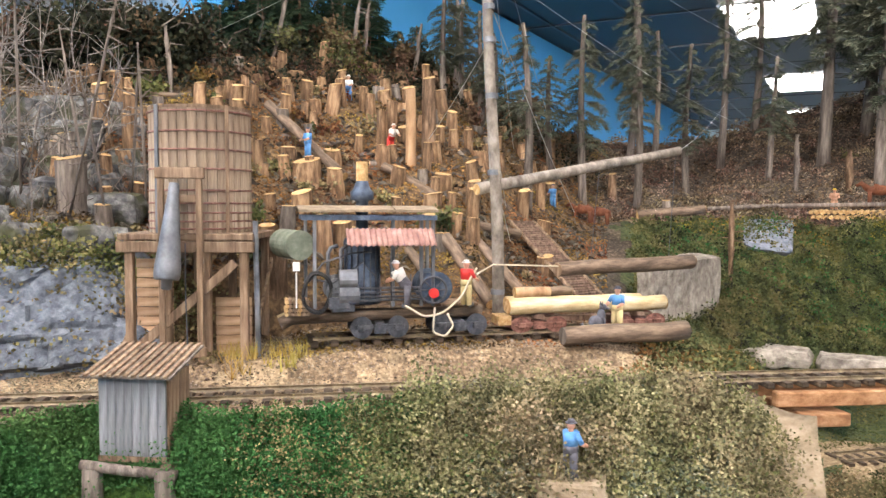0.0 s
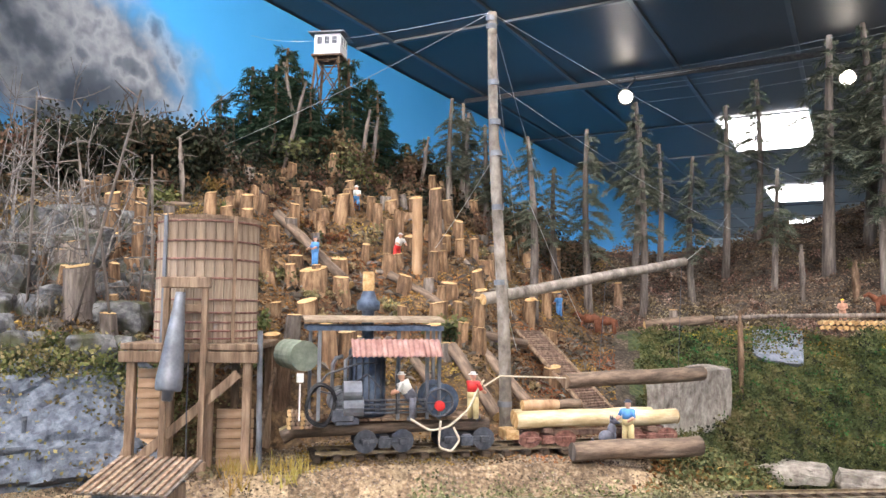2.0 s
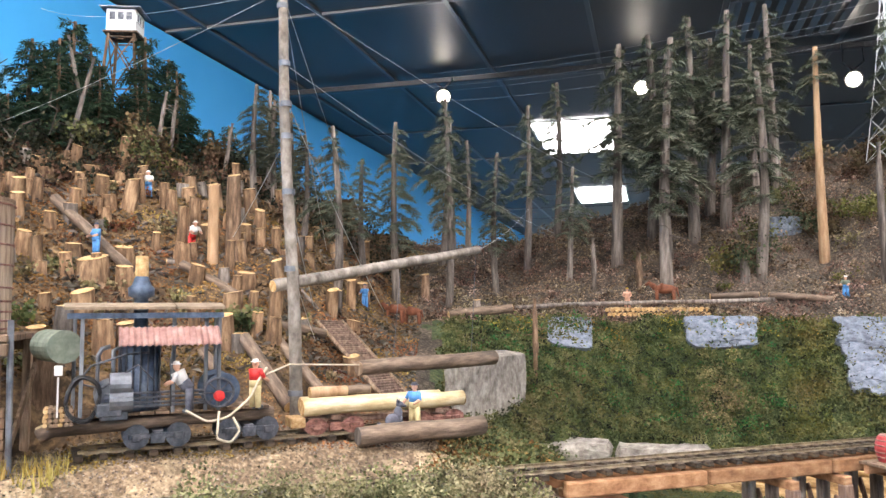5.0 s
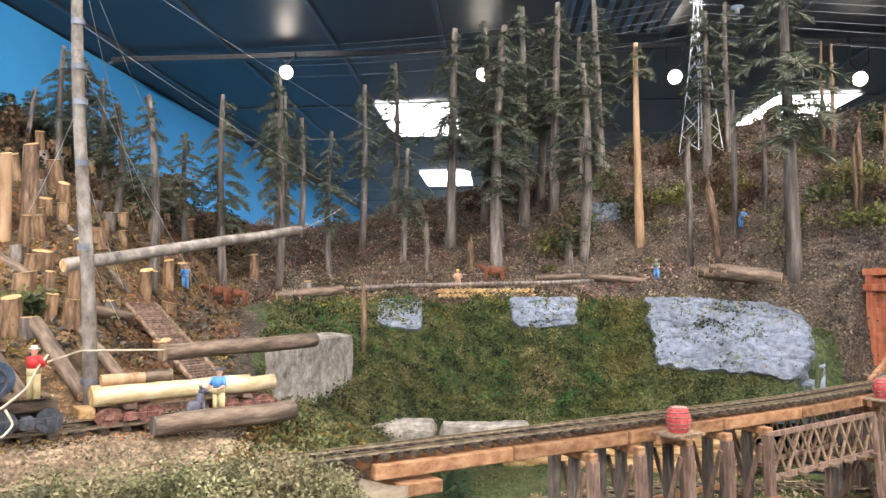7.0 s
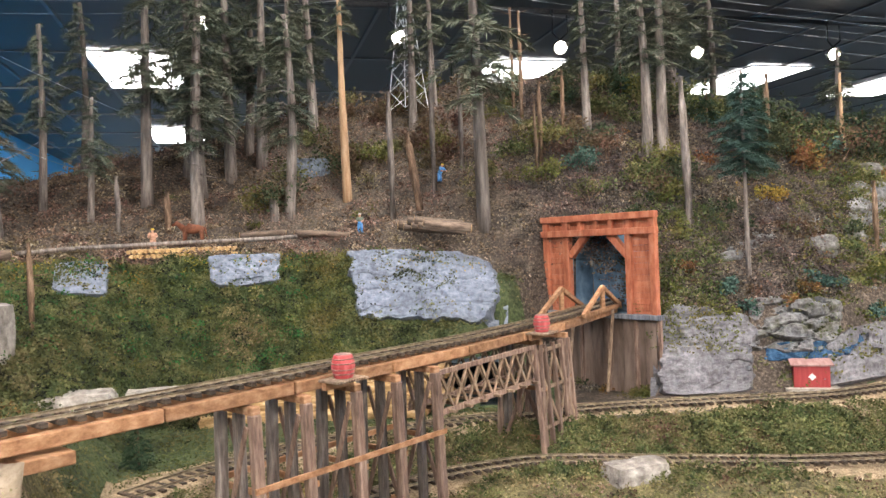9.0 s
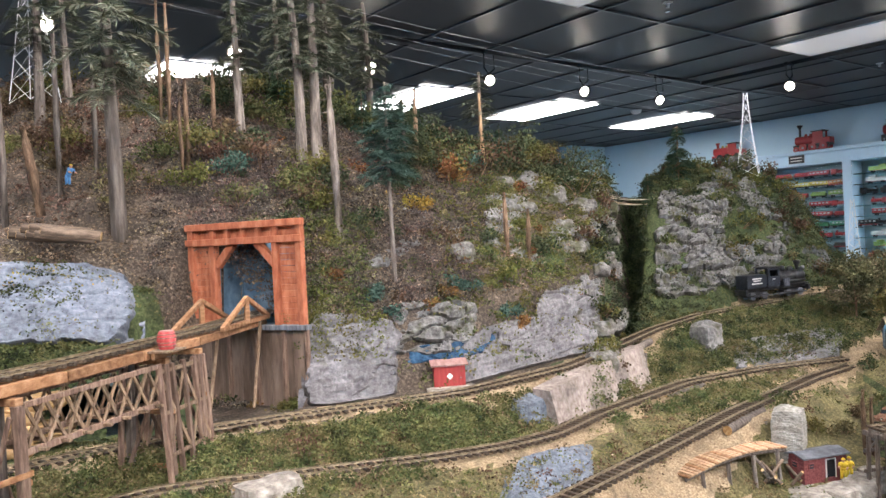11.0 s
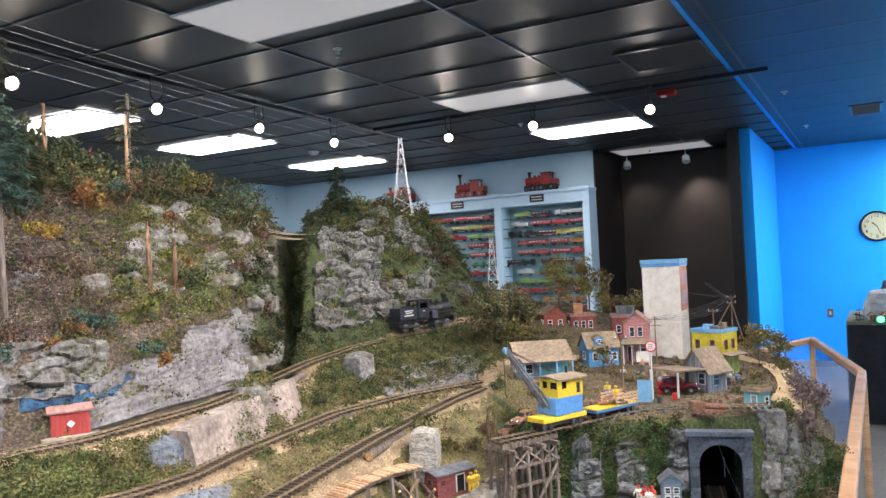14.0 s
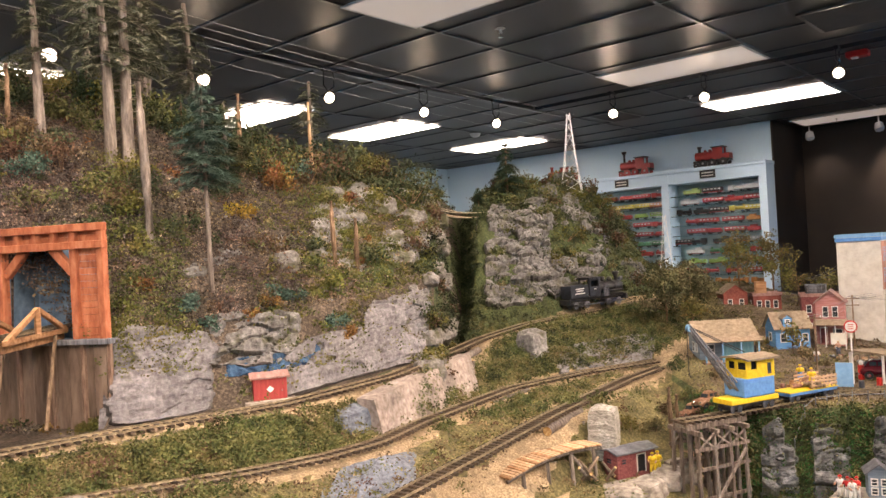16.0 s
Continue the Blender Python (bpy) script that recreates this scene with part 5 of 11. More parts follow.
def sitting_dog():
    bm = bmx()
    blob(bm, (0, 0, 0.008), (0.0075, 0.005, 0.007), 2, 0.1)
    blob(bm, (0.006, 0, 0.015), (0.0045, 0.0035, 0.007), 2, 0.1)
    blob(bm, (0.008, 0, 0.023), (0.004, 0.0032, 0.0034), 2, 0.1)
    cyl(bm, (0.010, 0, 0.022), (0.0145, 0, 0.021), 0.0018, 0.0012, 6)
    for y in (-0.002, 0.002):
        cyl(bm, (0.009, y, 0), (0.008, y, 0.012), 0.0014, 0.0018, 6)
        cyl(bm, (0.006, y, 0.025), (0.006, y * 1.3, 0.029), 0.0013, 0.0004, 5)
    tube(bm, [(-0.007, 0, 0.003), (-0.012, 0, 0.003), (-0.015, 0, 0.007)], 0.0014, 6)
    ob = part("model_dog", bm, M_grey, None, smooth=True)
    ob.matrix_basis = SP @ pose(0.178, -0.043, 0.0085)
    return tagged(ob, label="small grey painted figure of a sitting dog", category="model figure")


sitting_dog()

# ---- spar tree, boom and rigging ----
M_peeledgrey = mat("peeled_grey_pole", [(0.10, 0.083, 0.068), (0.21, 0.178, 0.15), (0.34, 0.30, 0.26)], 0.007, bump=0.7, stretch=(.6, .6, .4), big=.2)
SB = Vector((0.596, 1.585, 1.505))
ST = Vector((0.592, 1.548, 1.974))
spar = thing("spar_tree", "tall peeled grey spar tree with iron collars", "spar tree")
bm = bmx()
tube(bm, [SB + (ST - SB) * f + Vector((0.002 * math.sin(7 * f), 0, 0)) for f in np.linspace(-0.05, 1, 14)], 0.0074, 12, 0.0052)
part("trunk", bm, M_peeledgrey, spar, smooth=True)
for f in (0.06, 0.35, 0.53, 0.66, 0.735, 0.83, 0.965, 0.985):
    c = SB + (ST - SB) * f
    bm = bmx()
    cyl(bm, c - Vector((0, 0, 0.003)), c + Vector((0, 0, 0.003)), 0.0074 - 0.0022 * f + 0.0010, None, 14)
    part("collar", bm, M_galv, spar)
BL, BR = Vector((0.578, 1.562, 1.650)), Vector((0.745, 1.845, 1.706))
log(BL, BR, 0.0070, M_peeledgrey, "long grey loading boom slung across the spar tree", "loading_boom", 0.0056)
guys = [(ST, (-1.2, 3.1, 2.75)), (ST, (0.9, 2.95, 1.95)), (ST, (0.35, 2.45, 1.80)), (ST, (0.30, 2.35, 1.72)), (ST, (-0.55, 2.1, 1.98)), (SB + (ST - SB) * .75, (0.55, 2.0, 1.62)), (SB + (ST - SB) * .53, (0.45, 1.95, 1.62)),
        (SB + (ST - SB) * .36, (0.52, 1.80, 1.58)), (BR, (0.70, 2.6, 1.86)), (SB + (ST - SB) * .83, (0.72, 2.9, 1.83)), (SB + (ST - SB) * .66, (0.28, 1.95, 1.72))]
for a, b in guys:
    bm = bmx()
    a, b = Vector(a), Vector(b)
    L = (b - a).length
    tube(bm, [a + (b - a) * f - Vector((0, 0, 0.03 * L * 4 * f * (1 - f) * 0.4)) for f in np.linspace(0, 1, 9)], 0.00042, 4)
    tagged(part("guy_line", bm, M_wire, None), label="thin grey guy line rigged to the spar tree", category="wire", group="rigging lines")
for x, y, z in ((0.672, 1.690, 1.556), (0.742, 1.808, 1.557)):
    bm = bmx()
    cyl(bm, (x, y, z + 0.006), BL + (BR - BL) * ((x - 0.578) / 0.167) - Vector((0, 0, 0.006)), 0.0004, None, 4)
    tagged(part("choker_chain", bm, M_steel, None), label="thin chain holding the hanging log", category="chain")

# ---- track lighting ----
def lamp_head(x, y, z, target, watts, name="track_lamp", cone=75):
    ob = thing(name, "black track spotlight with a warm lit face", "spotlight", pose(x, y, z), group="track spotlights")
    d = (Vector(target) - Vector((x, y, z))).normalized()
    q = d.to_track_quat("-Z", "Y").to_matrix().to_4x4()
    bm = bmx()
    lathe(bm, [(0.020, 0.062), (0.030, 0.058), (0.034, 0.040), (0.040, 0.010), (0.047, -0.004), (0.043, -0.004), (0.041, 0.004)], 20, q)
    part("housing", bm, M_iron, ob, smooth=True)
    bm = bmx()
    lathe(bm, [(0.036, 0.0), (0.035, 0.004)], 20, q)
    part("lamp_face", bm, M_bulb, ob, "glowing warm lamp face")
    bm = bmx()
    for s in (-1, 1):
        tube(bm, [q @ Vector((s * 0.044, 0, 0.03)), Vector((s * 0.05, 0, 0.09)), Vector((s * 0.045, 0, CEIL - z - 0.05))], 0.006, 6)
    box(bm, (0, 0, CEIL - z - 0.045), (0.11, 0.035, 0.03), bevel=0.004)
    part("yoke", bm, M_iron, ob)
    L = bpy.data.lights.new("spot", "SPOT")
    L.energy, L.color, L.spot_size, L.spot_blend, L.shadow_soft_size = watts, WARM, radians(cone), 0.6, 0.035
    o = new("spot_light", L)
    o.parent = ob
    o.matrix_basis = Matrix.Translation(d * 0.02) @ q
    return ob


def light_bar(name, a, b):
    bm = bmx()
    a, b = Vector(a), Vector(b)
    d = b - a
    box(bm, (a + b) / 2, (abs(d.x) + 0.036, abs(d.y) + 0.036, 0.032), bevel=0.003)
    tagged(part(name, bm, M_iron, None), label="black lighting track fixed under the ceiling", category="lighting track", kind="structure")


light_bar("light_bar_north", (-1.2, 5.1, CEIL - 0.03), (7.56, 5.1, CEIL - 0.03))
light_bar("light_bar_east", (7.6, 5.06, CEIL - 0.035), (7.6, 1.45, CEIL - 0.035))
# the south bar is out of view, added to carry the front heads
light_bar("unseen_light_bar_south", (-1.2, -0.7, CEIL - 0.03), (7.6, -0.7, CEIL - 0.03))
for i, (x, z) in enumerate(((-0.17, 2.86), (0.95, 2.82), (2.0, 2.78), (2.98, 2.745), (3.90, 2.74), (4.92, 2.75), (5.93, 2.75), (6.91, 2.75))):
    lamp_head(x, 5.05, z, (x * 0.8 + 0.3, 2.0, 1.5), SPOT_W * (1.0 if x < 3.5 else .5))
for y in (4.21, 3.36, 2.33):
    lamp_head(7.56, y, 2.77, (4.0, y * 0.5 + 0.6, 1.3), SPOT_W * .35)
# south heads are unseen; the last two are added to brighten the west wall
for x, tx, ty, tz, k in ((-0.6, 0.15, 1.55, 1.6, 3.3), (0.35, 0.6, 1.6, 1.5, 2.8), (1.3, 1.05, 2.6, 1.75, 8.4), (2.2, 1.8, 2.6, 1.75, 7.0), (3.2, 2.4, 2.3, 1.6, 8.0), (4.2, 3.2, 2.7, 1.85, 16.0), (5.2, 3.4, 1.8, 1.3, 0.4), (-0.95, -1.32, 3.0, 2.3, 4.6), (-0.2, -1.32, 6.4, 2.78, 110.0)):
    lamp_head(x, -0.7, 2.76, (tx, ty, tz), SPOT_W * k, cone=46 if x > 3 else (28 if k > 50 else 75))

# ---- the wooded hills ----
firs = [conifer("fir_tree", 0.42, 0.0112, b, L_olive, M_greybark, "tall model fir, bare grey trunk and ragged crown", c, d, 0.5, ragged=0.42, stubs=14)
        for b, c, d in ((0.38, 0.076, 0.95), (0.32, 0.070, 1.05), (0.46, 0.068, 0.92), (0.42, 0.080, 0.85))]
spruce = [conifer("spruce_tree", 0.20, 0.005, 0.08, L_needle, M_bark, "dense dark green model spruce on the skyline", c, 1.9, 0.35, ragged=0.25) for c in (0.052, 0.046)]
firs_west = ((0.441, 2.06, .305), (0.446, 2.377, .393), (0.547, 2.433, .379), (0.462, 2.80, .374), (0.472, 2.652, .425), (0.623, 2.585, .335), (0.676, 2.71, .416), (0.792, 2.616, .27),
             (0.342, 2.127, .204), (0.235, 2.134, .233), (0.252, 2.19, .226), (0.311, 2.147, .212), (0.40, 2.30, .25), (0.20, 2.25, .22), (0.52, 2.72, .30))
firs_mid = ((0.898, 2.70, .451), (0.98, 2.855, .442), (1.013, 2.639, .494), (1.084, 2.819, .477), (1.163, 2.851, .462), (1.212, 2.645, .385), (1.322, 3.10, .448), (1.58, 2.918, .377), (1.646, 2.508, .589), (1.13, 2.95, .40), (1.02, 2.75, .43))
firs_east = ((1.986, 2.66, .323), (2.124, 2.528, .463), (2.259, 2.693, .393), (2.425, 2.761, .317), (2.084, 2.535, .44), (2.787, 2.68, .218), (2.30, 2.78, .30))
i = 0
for group, tall, wide in ((firs_west, 1.0, .92), (firs_mid, 1.20, 1.22), (firs_east, 1.16, 1.22)):
    for x, y, h in group:
        h *= tall
        p = Vector((x, y, ground(x, y)))
        k = h / 0.42
        copy_thing(firs[i % 4], pose(p.x, p.y, p.z, random.uniform(-2, 2), random.uniform(-2, 2), random.uniform(0, 360)) @ Matrix.Diagonal((wide * k ** 0.5, wide * k ** 0.5, k, 1)))
        i += 1
for o in firs:
    b = (-6, 8, 18, 31)[firs.index(o)]
    o.matrix_basis = Matrix.Translation(at(b, 2.12 + 0.1 * firs.index(o)))
ys = conifer("fir_tree", 0.499, 0.0125, 0.84, L_olive, M_yellowlog, "model fir with a peeled yellow trunk and a small crown", 0.05, 1.2, 0.5)
ys.matrix_basis = Matrix.Translation((1.363, 2.728, ground(1.363, 2.728)))
gt = conifer("fir_tree", 0.435, 0.0058, 0.52, L_teal, M_greybark, "slender model fir with a dense blue-green crown", 0.064, 2.3, 0.3, ragged=0.2)
gt.matrix_basis = Matrix.Translation((2.14, 2.232, ground(2.14, 2.232)))
for x, y, h, r, rx in ((1.451, 2.601, .295, .010, 0), (1.516, 2.60, .18, .013, 8), (1.56, 2.622, .351, .0085, 0), (1.649, 2.685, .228, .008, 0), (1.847, 2.768, .325, .0075, 0), (1.827, 2.593, .208, .008, 0),
                       (0.849, 2.596, .118, .008, 0), (0.771, 2.193, .142, .0068, 0), (2.051, 2.306, .327, .012, 2), (1.801, 2.563, .205, .006, 0), (1.917, 2.658, .167, .007, 0), (1.833, 2.792, .338, .007, 0),
                       (2.562, 2.25, .14, .008, 0), (2.502, 2.262, .158, .008, -3), (2.405, 2.496, .229, .008, 0), (0.95, 2.60, .09, .011, 0)):
    o = snag("dead_tree", h, r, M_bark if random.random() < .6 else M_greybark, "bare standing trunk with broken branch stubs")
    o.matrix_basis = pose(x, y, ground(x, y), rx, 0, random.uniform(0, 360))
# skyline of the logged hill
for b, r, h in ((-43.2, 1.60, .26), (-40.6, 1.66, .31), (-41.4, 1.56, .22), (-42.4, 1.62, .24), (-36.0, 1.66, .25), (-33.8, 1.62, .19), (-38.9, 1.56, .17), (-44.5, 1.58, .15), (-41.8, 1.60, .16), (-34.5, 1.72, .25), (-36.5, 1.62, .14), (-33.0, 1.68, .13), (-30.2, 1.72, .13), (-35.6, 1.56, .12), (-38.5, 1.62, .13),
                (-53.5, 1.44, .13), (-51.5, 1.46, .12), (-49.3, 1.50, .11), (-55.5, 1.40, .10), (-47.6, 1.52, .10), (-31.6, 1.7, .11), (-28.0, 1.75, .10), (-46.2, 1.55, .11), (-57.2, 1.4, .09), (-37.4, 1.68, .16)):
    k = h / 0.20
    copy_thing(spruce[random.randrange(2)], Matrix.Translation(at(b, r, -0.01)) @ pose(0, 0, 0, 0, 0, random.uniform(0, 360)) @ Matrix.Diagonal((max(k, .75), max(k, .75), k, 1)))
spruce[0].matrix_basis = Matrix.Translation(at(-39.6, 1.58))
spruce[1].matrix_basis = Matrix.Translation(at(-45.3, 1.62))
for b, r, h in ((-40.9, 1.52, .20), (-39.4, 1.55, .22), (-35.2, 1.52, .14), (-34.3, 1.56, .13), (-47.9, 1.30, .12), (-30.5, 1.6, .12)):
    o = snag("dead_tree", h, .0055, M_greybark, "bare grey pole of a dead tree on the skyline")
    o.matrix_basis = Matrix.Translation(at(b, r)) @ pose(0, 0, 0, random.uniform(-14, 14), random.uniform(-14, 14), 0)

for k in range(60):
    b = random.uniform(4, 46)
    R, _ = section(b)
    o = brush("dead_brush", random.uniform(.035, .06), "dark tangle of fallen branches on the wooded slope", 30)
    o.matrix_basis = Matrix.Translation(at(b, random.uniform(R[7], R[10]), -.004))
# stumps of the clearing
kinds = [stump(h, r, m_) for h, r, m_ in ((0.028, 0.0085, M_stump), (0.040, 0.0072, M_stump), (0.020, 0.0105, M_stump), (0.032, 0.0085, M_greybark), (0.024, 0.0068, M_stump))]
n = 0
placed = []
while n < 200:
    b = random.uniform(-57, -20)
    R, _ = section(b)
    r = R[6] + 0.01 + (R[9] - R[6] - 0.05) * random.random() ** 0.75
    p = at(b, r)
    if any((p - q).length < 0.026 for q in placed):
        continue
    placed.append(p)
    s = random.uniform(.85, 1.2)
    m_ = Matrix.Translation(p) @ pose(0, 0, 0, random.uniform(-6, 6), random.uniform(-6, 6), -b + random.gauss(0, 40)) @ Matrix.Diagonal((s, s, s * random.uniform(.6, 1.25), 1))
    if n < 5:
        kinds[n].matrix_basis = m_
    else:
        copy_thing(kinds[random.randrange(5)], m_)
    n += 1
for x, y, h, r, m_ in ((0.269, 1.652, .022, .020, M_stump), (0.383, 1.448, .052, .0125, M_bark), (0.300, 1.375, .10, .011, M_greybark), (0.262, 1.40, .07, .015, M_greybark), (0.20, 1.33, .055, .016, M_greybark),
                       (0.346, 1.871, .125, .0105, M_bark), (0.333, 1.835, .12, .0080, M_yellowlog), (0.614, 2.414, .035, .009, M_greybark), (1.18, 2.635, .045, .010, M_greybark), (0.492, 2.437, .045, .009, M_bark),
                       (0.10, 1.40, .04, .02, M_greybark), (0.05, 1.30, .05, .022, M_greybark), (0.395, 1.56, .035, .012, M_stump), (0.46, 1.66, .045, .011, M_stump)):
    o = stump(h, r, m_, "broad tree stump with a pale cut top")
    o.matrix_basis = Matrix.Translation((x, y, ground(x, y)))
figure(Vector((0.242, 1.690, ground(0.242, 1.69) + 0.018)), -20, M_blue, M_blue, M_grey, "small blue painted figure on a broad stump")
figure(Vector((0.289, 1.845, ground(0.289, 1.845))), 60, M_pale, M_red, M_pale, "small pale painted figure swinging an axe", pose_="lean")
figure(at(-35.4, 1.33), 10, M_pale, M_blue, M_pale, "small painted figure high on the logged slope")


def onland(b0, r0, b1, r1, rad, m_=None, lab="felled brown log lying on the slope"):
    return log(at(b0, r0, rad * .8), at(b1, r1, rad * .8), rad, m_, lab)


log(Vector((0.116, 1.75, 1.792)), Vector((0.306, 1.691, 1.672)), .0078, M_log)
log(Vector((0.321, 1.774, 1.690)), Vector((0.43, 1.76, 1.640)), .0070, M_log)
log(Vector((0.441, 1.715, 1.618)), Vector((0.535, 1.80, 1.590)), .0072, M_log)
log(Vector((0.483, 1.668, 1.590)), Vector((0.578, 1.605, 1.515)), .0085, M_log)
log(Vector((0.50, 1.72, 1.588)), Vector((0.60, 1.655, 1.522)), .0070, M_log)
log(Vector((0.455, 1.62, 1.575)), Vector((0.545, 1.565, 1.512)), .0062, M_log)
log(Vector((0.611 - .03, 2.30, 1.612)), Vector((0.70, 2.36, 1.625)), .0098, M_log, "dark log dragged along the skid road")
log(Vector((1.10, 2.575, 1.648)), Vector((1.20, 2.585, 1.652)), .0075, M_log, "dark log beside the skid road")
log(Vector((1.22, 2.575, 1.650)), Vector((1.34, 2.55, 1.640)), .0075, M_log, "dark log beside the skid road")
for k in range(22):
    b = random.uniform(-55, -22)
    R, _ = section(b)
    r = random.uniform(R[6] + .02, R[9] - 0.1)
    onland(b, r, b + random.uniform(-4, 4), r + random.uniform(-.05, .05), random.uniform(.003, .0055), random.choice((M_log, M_greybark)))
for k, (dx, dz) in enumerate(((0, 0), (.016, .001), (.030, 0), (.008, .012), (.022, .012), (-.012, .004), (.04, .004))):
    log(Vector((1.455 + dx, 2.50 - dx * .6, 1.655 + dz)), Vector((1.56 + dx * .8, 2.475 - dx, 1.640 + dz)), random.uniform(.009, .0125), M_log, "felled log in a loose pile above the cliff")


def ladder_chute():
    ob = thing("plank_stair", "steep wooden slatted stair down to the spur", "stairs")
    a0, a1, b0, b1 = Vector((0.487, 1.874, 1.608)), Vector((0.507, 1.925, 1.606)), Vector((0.648, 1.752, 1.500)), Vector((0.668, 1.795, 1.500))
    for a, b in ((a0, b0), (a1, b1)):
        bm = bmx()
        cyl(bm, a, b, 0.0030, None, 6)
        part("stringer", bm, M_oldwood, ob)
    for i in range(38):
        f = (i + .5) / 38
        bm = bmx()
        cyl(bm, a0 + (b0 - a0) * f, a1 + (b1 - a1) * f, 0.0019, None, 5)
        part("tread", bm, M_trestle, ob)


ladder_chute()
# skid road edge with a log crib
bm = bmx()
tube(bm, [(0.70, 2.40, 1.626), (0.80, 2.44, 1.632), (0.90, 2.475, 1.634), (1.0, 2.49, 1.636), (1.10, 2.50, 1.637), (1.22, 2.50, 1.640)], 0.0045, 7)
tagged(part("road_rail", bm, M_greybark, None, smooth=True), label="pole edging of the skid road above the green bank", category="log")
crib = thing("log_crib", "crib of short yellow-ended logs holding up the skid road", "log crib")
for i in range(20):
    for j in range(2):
        bm = bmx()
        x = 0.885 + 0.0105 * i + 0.004 * j
        y = 2.458 + 0.10 * (x - 0.885)
        r = random.uniform(.0038, .0050)
        cyl(bm, (x, y, 1.620 - j * 0.010), (x + 0.006, y + 0.05, 1.622 - j * 0.010), r, None, 9)
        part("log_end", bm, M_cut, crib)
horse(Vector((0.500, 2.205, ground(0.500, 2.205))), 175, "chestnut model horse harnessed on the skid road")
horse(Vector((0.525, 2.235, ground(0.525, 2.235))), 175, "chestnut model horse harnessed on the skid road")
figure(Vector((0.455, 2.16, ground(0.455, 2.16))), -120, M_blue, M_blue, M_grey, "small blue painted figure leading the horses")
horse(Vector((1.005, 2.535, ground(1.005, 2.535) + .004)), 172, "chestnut model horse with white harness on the skid road", 1.25)
figure(Vector((0.925, 2.525, ground(0.925, 2.525))), 0, M_skin, M_skin, M_yellow, "small tan painted figure beside the skid road")
figure(Vector((1.365, 2.555, ground(1.365, 2.555))), -30, M_green, M_blue, M_pale, "small painted figure sawing beside the cliff")
figure(Vector((1.583, 2.66, 1.765)), 30, M_blue, M_blue, M_yellow, "small blue painted figure climbing a bare trunk", pose_="lean")
M_paleface = mat("pale_blue_rock_face", [(0.088, 0.101, 0.128), (0.142, 0.159, 0.194), (0.212, 0.231, 0.268)], 0.012, bump=0.6, big=0.25, bumpd=0.002)
for c, s, m_, rz, lab in (((1.285, 2.83, 1.815), (0.045, 0.02, 0.030), M_bluerock, 0, "blue-grey rock high on the leafy slope"),
                          ((0.83, 2.085, 1.395), (0.075, 0.03, 0.014), M_concrete, 10, "tan rock shelf at the foot of the ivy bank"), ((0.99, 2.13, 1.385), (0.075, 0.03, 0.013), M_concrete, 5, "tan rock shelf at the foot of the ivy bank")):
    rock("cliff_rock", c, s, m_, lab, rz, .16)
# concrete footing beside the spur end
bm = bmx()
P4 = [Vector((0.704, 1.900, 1.44)), Vector((0.764, 2.125, 1.42)), Vector((0.728, 2.14, 1.42)), Vector((0.672, 1.93, 1.44))]
top = (1.547, 1.547, 1.552, 1.552)
lo = [bm.verts.new(p) for p in P4]
hi = [bm.verts.new((p.x, p.y, t)) for p, t in zip(P4, top)]
for k in range(4):
    bm.faces.new((lo[k], lo[(k + 1) % 4], hi[(k + 1) % 4], hi[k]))
bm.faces.new(hi)
bm.faces.new(lo[::-1])
bmesh.ops.subdivide_edges(bm, edges=bm.edges[:], cuts=5, use_grid_fill=True)
for v in bm.verts:
    v.co += Vector((noise.noise(v.co * 60), noise.noise(v.co * 60 + Vector((5, 5, 5))), noise.noise(v.co * 50 + Vector((1, 7, 2))))) * 0.004
tagged(part("concrete_footing", bm, M_concrete, None), label="stained grey concrete footing with ivy growing over it", category="footing")


